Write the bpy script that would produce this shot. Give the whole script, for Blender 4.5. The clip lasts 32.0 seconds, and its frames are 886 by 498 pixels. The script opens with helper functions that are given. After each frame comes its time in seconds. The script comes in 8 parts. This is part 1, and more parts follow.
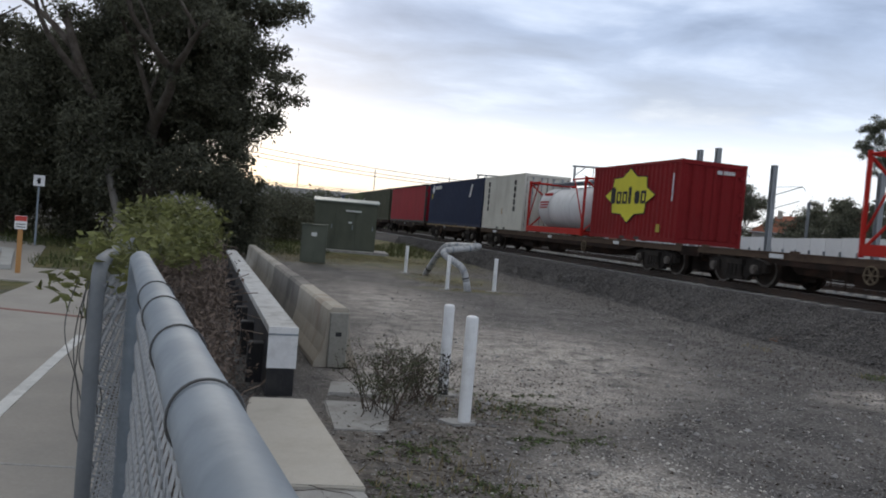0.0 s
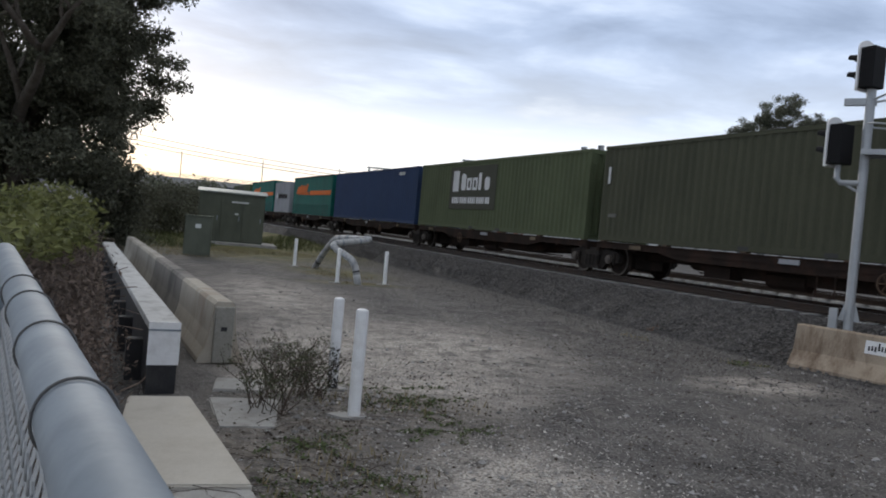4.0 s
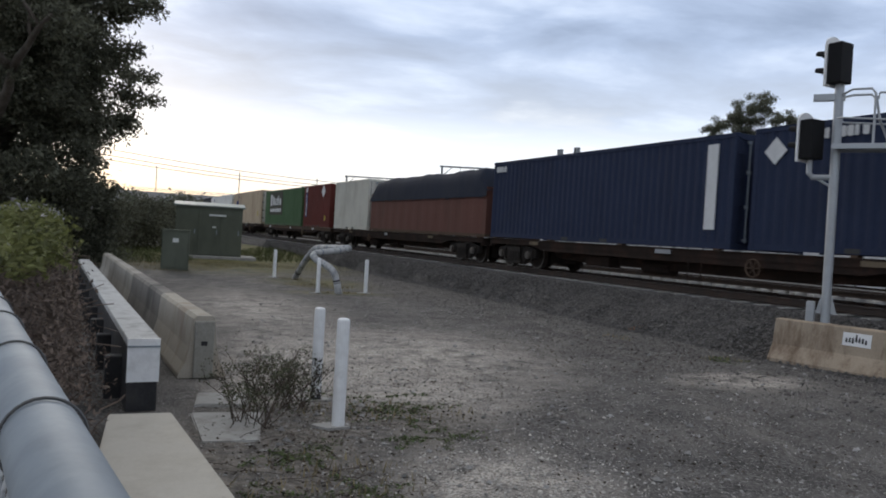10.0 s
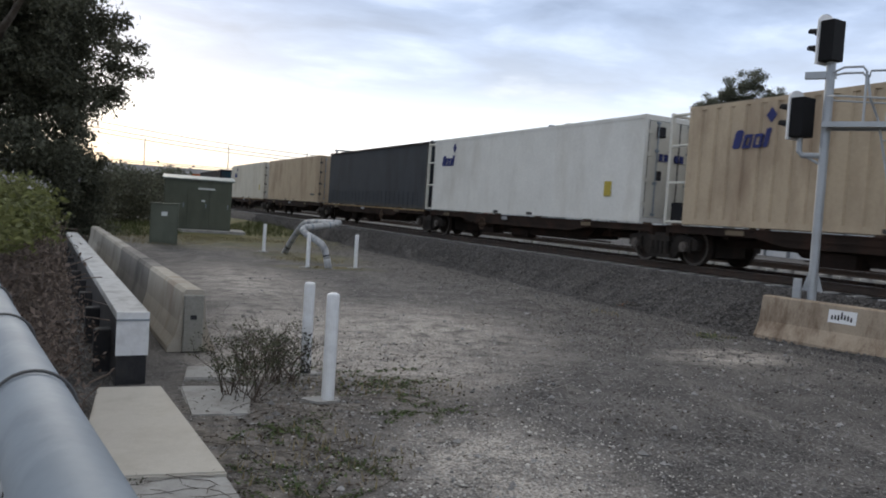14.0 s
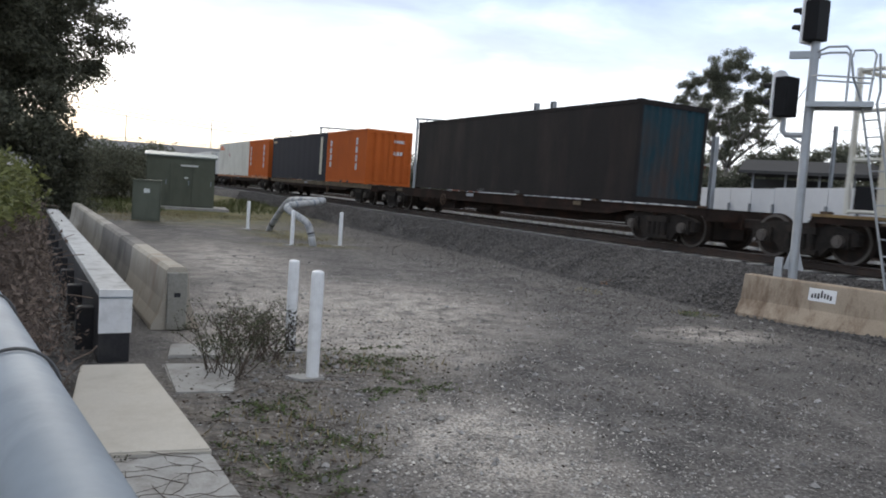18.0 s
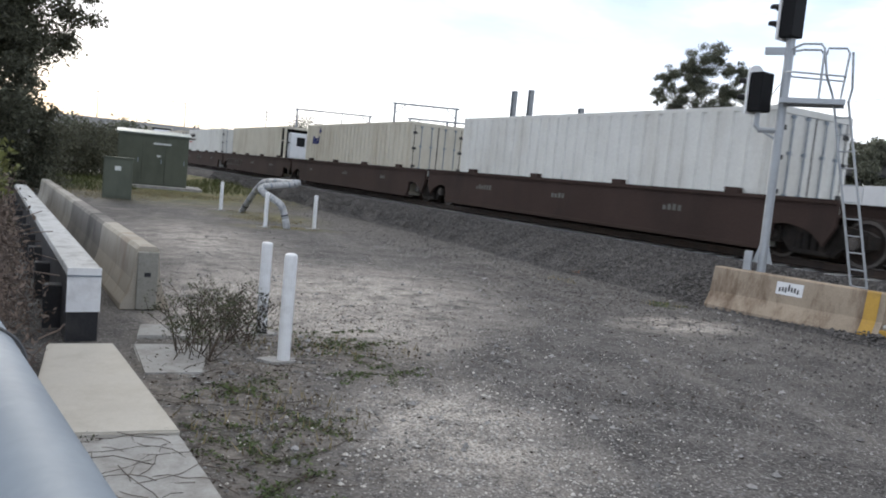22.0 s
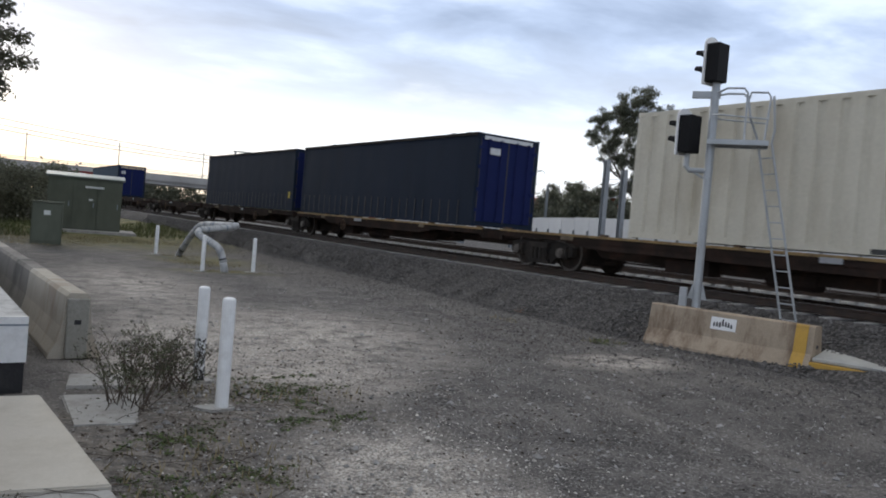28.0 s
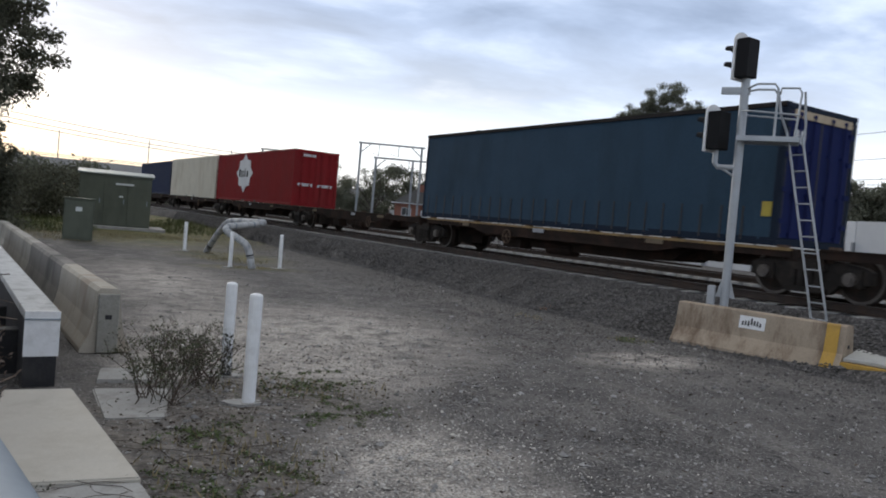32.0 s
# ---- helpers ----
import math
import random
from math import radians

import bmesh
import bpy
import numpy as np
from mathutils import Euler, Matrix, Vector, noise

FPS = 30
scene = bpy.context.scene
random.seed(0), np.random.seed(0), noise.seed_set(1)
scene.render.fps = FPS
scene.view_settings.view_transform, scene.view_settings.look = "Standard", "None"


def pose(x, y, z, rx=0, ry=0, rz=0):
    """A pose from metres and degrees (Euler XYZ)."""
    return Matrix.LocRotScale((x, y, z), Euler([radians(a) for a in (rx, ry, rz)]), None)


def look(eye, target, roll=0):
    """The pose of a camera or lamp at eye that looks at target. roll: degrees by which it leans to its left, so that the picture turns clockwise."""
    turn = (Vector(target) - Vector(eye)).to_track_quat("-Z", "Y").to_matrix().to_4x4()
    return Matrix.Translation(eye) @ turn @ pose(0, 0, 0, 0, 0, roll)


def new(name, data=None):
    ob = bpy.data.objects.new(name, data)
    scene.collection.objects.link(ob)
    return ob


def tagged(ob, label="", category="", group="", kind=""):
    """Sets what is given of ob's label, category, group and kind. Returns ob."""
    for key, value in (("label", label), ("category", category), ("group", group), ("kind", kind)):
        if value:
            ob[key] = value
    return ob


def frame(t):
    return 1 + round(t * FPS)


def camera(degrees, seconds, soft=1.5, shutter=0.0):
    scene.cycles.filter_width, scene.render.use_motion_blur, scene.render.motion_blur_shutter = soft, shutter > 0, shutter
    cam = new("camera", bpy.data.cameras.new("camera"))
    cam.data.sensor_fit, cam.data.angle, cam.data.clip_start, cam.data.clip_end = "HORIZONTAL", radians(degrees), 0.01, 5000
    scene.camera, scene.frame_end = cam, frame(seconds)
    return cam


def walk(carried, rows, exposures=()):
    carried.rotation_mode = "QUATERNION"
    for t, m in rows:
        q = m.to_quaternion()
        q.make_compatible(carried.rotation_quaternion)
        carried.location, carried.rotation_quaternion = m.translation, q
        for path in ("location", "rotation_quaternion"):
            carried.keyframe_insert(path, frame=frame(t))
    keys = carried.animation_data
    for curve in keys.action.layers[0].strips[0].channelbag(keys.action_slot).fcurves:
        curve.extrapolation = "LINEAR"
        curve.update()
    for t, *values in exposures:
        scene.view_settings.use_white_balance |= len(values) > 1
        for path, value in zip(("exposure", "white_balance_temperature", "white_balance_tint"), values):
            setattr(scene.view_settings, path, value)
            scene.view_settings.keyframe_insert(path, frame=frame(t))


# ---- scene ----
# The camera is held beside the fence: it turns, and shifts a finger's width early on. Rows: seconds, yaw, pitch, roll.
EYE = (0.0, 0.0, 1.75)
cam = camera(60.0, 32.0, soft=1.9, shutter=0.11)
PATH = [
    (0, 0.09, -1.38, 4.80),
    (0.5, -0.24, -1.49, 4.68),
    (1, -1.11, -1.57, 4.61),
    (1.5, -1.78, -1.66, 4.50),
    (2, -2.51, -1.73, 4.53),
    (2.5, -3.11, -1.77, 4.46),
    (3, -3.94, -1.85, 4.70),
    (3.5, -4.98, -1.79, 4.91),
    (4, -8.08, -1.20, 5.15),
    (4.5, -9.88, -0.42, 4.96),
    (6.5, -10.43, 1.44, 3.91),
    (7, -10.85, 1.27, 3.69),
    (7.5, -10.97, 0.93, 3.64),
    (8, -10.91, 0.56, 3.57),
    (8.5, -10.72, 0.24, 3.51),
    (9, -10.40, -0.10, 3.50),
    (9.5, -9.97, -0.36, 3.39),
    (10, -9.52, -0.63, 3.32),
    (10.5, -9.23, -0.85, 3.39),
    (11, -9.07, -1.11, 3.40),
    (11.5, -9.08, -1.35, 3.28),
    (12, -9.21, -1.57, 3.22),
    (12.5, -9.46, -1.81, 3.24),
    (13, -9.79, -2.02, 3.49),
    (13.5, -10.06, -2.22, 3.52),
    (14, -10.37, -2.42, 3.72),
    (14.5, -10.68, -2.63, 3.75),
    (15, -11.02, -2.86, 3.79),
    (15.5, -11.26, -3.05, 3.85),
    (17.5, -11.62, -3.83, 3.87),
    (18, -11.61, -3.98, 3.93),
    (18.5, -11.65, -4.08, 3.89),
    (19, -11.66, -4.17, 3.81),
    (19.5, -11.77, -4.26, 4.05),
    (20, -11.71, -4.50, 4.40),
    (20.5, -11.78, -4.98, 4.54),
    (21, -12.47, -5.50, 5.16),
    (21.5, -13.16, -5.80, 5.64),
    (22, -13.61, -4.87, 5.43),
    (22.5, -13.73, -1.90, 5.16),
    (23, -13.93, 0.37, 4.55),
    (23.5, -14.04, 1.70, 4.26),
    (24, -14.44, 2.27, 4.33),
    (24.5, -14.92, 1.75, 4.36),
    (25, -15.26, 1.07, 4.34),
    (25.5, -15.58, 0.54, 4.33),
    (27.5, -17.78, -1.08, 5.27),
    (28, -17.69, -1.44, 4.81),
    (28.5, -17.10, -1.77, 4.45),
    (29, -16.57, -1.95, 4.13),
    (29.5, -16.30, -2.01, 4.21),
    (30, -16.06, -2.01, 4.33),
    (30.5, -15.92, -1.98, 4.47),
    (31, -15.84, -1.94, 4.39),
    (31.5, -15.79, -1.94, 4.58),
    (32, -15.82, -1.82, 4.93),
]


def aim(t, yaw, pitch, roll):
    k = min(max((t - 3) / 3, 0.0), 1.0)
    eye = Vector(EYE) + Vector((0.011, 0, 0)) * (k * k * (3 - 2 * k))
    y, p = radians(yaw), radians(pitch)
    ahead = Vector((-math.sin(y) * math.cos(p), math.cos(y) * math.cos(p), math.sin(p)))
    return look(eye, eye + ahead, roll)


walk(cam, [(t, aim(t, yaw, pitch, roll)) for t, yaw, pitch, roll in PATH],
     exposures=[(0, 0.13), (4, 0.18), (9, 0.13), (13, 0.23), (15, 0.36), (19, 0.74), (21, 0.86), (22, 0.86), (22.5, 0.43), (23, 0.04), (24, -0.20), (25.5, 0.0), (28, 0.34), (29, 0.46), (30, 0.41), (31, 0.22), (32, 0.26)])

# ---- light ----
world = bpy.data.worlds.new("overcast_evening")
scene.world = world
world.use_nodes = True


def build_sky():
    nt = world.node_tree
    nt.nodes.clear()
    N, L = nt.nodes.new, nt.links.new
    out, bg = N("ShaderNodeOutputWorld"), N("ShaderNodeBackground")
    co = N("ShaderNodeTexCoord")
    sep = N("ShaderNodeSeparateXYZ")
    L(co.outputs["Generated"], sep.inputs[0])
    # the cloud deck is flat: directions are laid onto it
    up = N("ShaderNodeMath"); up.operation = "MAXIMUM"; up.inputs[1].default_value = 0.0
    L(sep.outputs["Z"], up.inputs[0])
    zz = N("ShaderNodeMath"); zz.operation = "ADD"; zz.inputs[1].default_value = 0.12
    L(up.outputs[0], zz.inputs[0])
    div = N("ShaderNodeVectorMath"); div.operation = "DIVIDE"
    comb = N("ShaderNodeCombineXYZ")
    for i in range(3):
        L(zz.outputs[0], comb.inputs[i])
    L(co.outputs["Generated"], div.inputs[0]); L(comb.outputs[0], div.inputs[1])
    mp = N("ShaderNodeMapping"); mp.inputs["Rotation"].default_value = (0, 0, 0.25); mp.inputs["Scale"].default_value = (0.78, 1.0, 0.0)
    L(div.outputs[0], mp.inputs[0])
    big = N("ShaderNodeTexNoise"); big.inputs["Scale"].default_value = 1.7; big.inputs["Detail"].default_value = 8; big.inputs["Roughness"].default_value = 0.54
    big.inputs["Distortion"].default_value = 0.25
    L(mp.outputs[0], big.inputs["Vector"])
    ramp = N("ShaderNodeValToRGB")
    e = ramp.color_ramp.elements
    e[0].position, e[0].color = 0.36, (0.345, 0.43, 0.605, 1)
    e[1].position, e[1].color = 0.66, (0.79, 0.905, 1.12, 1)
    m = e.new(0.5); m.color = (0.495, 0.605, 0.825, 1)
    L(big.outputs[0], ramp.inputs[0])
    # brighter towards the horizon
    hz = N("ShaderNodeValToRGB")
    h = hz.color_ramp.elements
    h[0].position, h[0].color = 0.0, (1, 1, 1, 1)
    h[1].position, h[1].color = 0.25, (0, 0, 0, 1)
    k = h.new(0.118); k.color = (0.92, 0.92, 0.92, 1)
    k2 = h.new(0.160); k2.color = (0.30, 0.30, 0.30, 1)
    wob = N("ShaderNodeMath"); wob.operation = "MULTIPLY_ADD"; wob.inputs[1].default_value = 0.13
    L(big.outputs[0], wob.inputs[0])
    off = N("ShaderNodeMath"); off.operation = "ADD"; off.inputs[1].default_value = -0.065
    L(up.outputs[0], off.inputs[0]); L(off.outputs[0], wob.inputs[2])
    L(wob.outputs[0], hz.inputs[0])
    # the low sun's glow behind the bridge
    gd = N("ShaderNodeVectorMath"); gd.operation = "DOT_PRODUCT"; gd.inputs[1].default_value = (-0.30, 0.954, 0.0)
    L(co.outputs["Generated"], gd.inputs[0])
    warm = N("ShaderNodeValToRGB")
    w = warm.color_ramp.elements
    w[0].position, w[0].color = 0.90, (1.05, 1.08, 1.12, 1)
    w[1].position, w[1].color = 0.995, (1.00, 0.86, 0.67, 1)
    L(gd.outputs["Value"], warm.inputs[0])
    low = N("ShaderNodeValToRGB")
    lo = low.color_ramp.elements
    lo[0].position, lo[0].color = 0.02, (1, 1, 1, 1)
    lo[1].position, lo[1].color = 0.10, (0, 0, 0, 1)
    L(up.outputs[0], low.inputs[0])
    bright = N("ShaderNodeMix"); bright.data_type = "RGBA"
    bright.inputs["A"].default_value = (1.08, 1.13, 1.20, 1)
    L(low.outputs[0], bright.inputs["Factor"]); L(warm.outputs[0], bright.inputs["B"])
    mix = N("ShaderNodeMix"); mix.data_type = "RGBA"
    L(hz.outputs[0], mix.inputs["Factor"]); L(ramp.outputs[0], mix.inputs["A"]); L(bright.outputs["Result"], mix.inputs["B"])
    over = N("ShaderNodeMapRange")
    over.inputs["From Min"].default_value, over.inputs["From Max"].default_value = 0.36, 0.75
    L(up.outputs[0], over.inputs[0])
    top = N("ShaderNodeMix"); top.data_type = "RGBA"
    top.inputs["B"].default_value = (0.66, 0.66, 0.66, 1)
    L(over.outputs[0], top.inputs["Factor"]); L(mix.outputs["Result"], top.inputs["A"])
    sky = N("ShaderNodeTexSky"); sky.sky_type = "NISHITA"; sky.sun_disc = False
    sky.sun_elevation, sky.sun_rotation = radians(9), radians(-18)
    scl = N("ShaderNodeVectorMath"); scl.operation = "SCALE"; scl.inputs["Scale"].default_value = 0.012
    L(sky.outputs[0], scl.inputs[0])
    add = N("ShaderNodeVectorMath"); add.operation = "ADD"
    L(top.outputs["Result"], add.inputs[0]); L(scl.outputs[0], add.inputs[1])
    L(add.outputs[0], bg.inputs["Color"])
    bg.inputs["Strength"].default_value = 0.88
    L(bg.outputs[0], out.inputs[0])


build_sky()
sun = new("sun", bpy.data.lights.new("sun", "SUN"))
sun.data.energy, sun.data.angle, sun.data.color = 0.7, radians(18), (1.0, 0.93, 0.84)
sun.matrix_world = look((-3, 9.5, 3.5), (0, 0, 0))


# ---- materials ----
def mat(name, base, rough=0.7, metal=0.0, vary=0.25, scale=3.0, fine=40.0, bump=0.2, depth=0.01, dirt=None, dirt_amount=0.4, dirt_scale=1.2,
        streak=0.0, spec=0.4, island=0.0, each=0.0, glow_through=0.0):
    """A procedural surface: grain and blotches in the base colour, stains of a second colour, fine relief."""
    m = bpy.data.materials.new(name)
    m.use_nodes = True
    nt = m.node_tree
    nt.nodes.clear()
    N, L = nt.nodes.new, nt.links.new
    out, b = N("ShaderNodeOutputMaterial"), N("ShaderNodeBsdfPrincipled")
    if not glow_through:
        L(b.outputs[0], out.inputs[0])
    co = N("ShaderNodeTexCoord")
    n1, n2 = N("ShaderNodeTexNoise"), N("ShaderNodeTexNoise")
    n1.inputs["Scale"].default_value, n1.inputs["Detail"].default_value = scale, 5
    n2.inputs["Scale"].default_value, n2.inputs["Detail"].default_value = fine, 4
    L(co.outputs["Object"], n1.inputs["Vector"]); L(co.outputs["Object"], n2.inputs["Vector"])
    add = N("ShaderNodeMath"); add.operation = "ADD"
    L(n1.outputs[0], add.inputs[0]); L(n2.outputs[0], add.inputs[1])
    mr = N("ShaderNodeMapRange")
    mr.inputs["From Min"].default_value, mr.inputs["From Max"].default_value = 0.6, 1.4
    mr.inputs["To Min"].default_value, mr.inputs["To Max"].default_value = 1 - vary, 1 + vary
    L(add.outputs[0], mr.inputs[0])
    last = mr.outputs[0]
    if island or each:
        info = N("ShaderNodeNewGeometry") if island else N("ShaderNodeObjectInfo")
        ir = N("ShaderNodeMapRange")
        ir.inputs["To Min"].default_value, ir.inputs["To Max"].default_value = 1 - (island or each), 1 + (island or each)
        L(info.outputs["Random Per Island" if island else "Random"], ir.inputs[0])
        mu = N("ShaderNodeMath"); mu.operation = "MULTIPLY"
        L(last, mu.inputs[0]); L(ir.outputs[0], mu.inputs[1])
        last = mu.outputs[0]
    sc = N("ShaderNodeVectorMath"); sc.operation = "SCALE"
    sc.inputs[0].default_value = base
    L(last, sc.inputs["Scale"])
    col = sc.outputs[0]
    if dirt:
        n3 = N("ShaderNodeTexNoise"); n3.inputs["Scale"].default_value = dirt_scale; n3.inputs["Detail"].default_value = 7
        n3.inputs["Roughness"].default_value = 0.68
        mp = N("ShaderNodeMapping"); mp.inputs["Scale"].default_value = (1, 1, 1 if not streak else streak)
        L(co.outputs["Object"], mp.inputs[0]); L(mp.outputs[0], n3.inputs["Vector"])
        r3 = N("ShaderNodeMapRange")
        r3.inputs["From Min"].default_value, r3.inputs["From Max"].default_value = 0.47, 0.72
        r3.inputs["To Min"].default_value, r3.inputs["To Max"].default_value = 0.0, dirt_amount
        L(n3.outputs[0], r3.inputs[0])
        mx = N("ShaderNodeMix"); mx.data_type = "RGBA"
        mx.inputs["B"].default_value = (*dirt, 1)
        L(r3.outputs[0], mx.inputs["Factor"]); L(col, mx.inputs["A"])
        col = mx.outputs["Result"]
    L(col, b.inputs["Base Color"])
    if glow_through:                 # thin leaves pass some light
        tr, ms = N("ShaderNodeBsdfTranslucent"), N("ShaderNodeMixShader")
        ms.inputs[0].default_value = glow_through
        L(col, tr.inputs[0]); L(b.outputs[0], ms.inputs[1]); L(tr.outputs[0], ms.inputs[2]); L(ms.outputs[0], out.inputs[0])
    b.inputs["Roughness"].default_value, b.inputs["Metallic"].default_value = rough, metal
    b.inputs["Specular IOR Level"].default_value = spec
    if bump:
        bp = N("ShaderNodeBump"); bp.inputs["Strength"].default_value = bump; bp.inputs["Distance"].default_value = depth
        L(add.outputs[0], bp.inputs["Height"]); L(bp.outputs[0], b.inputs["Normal"])
    return m


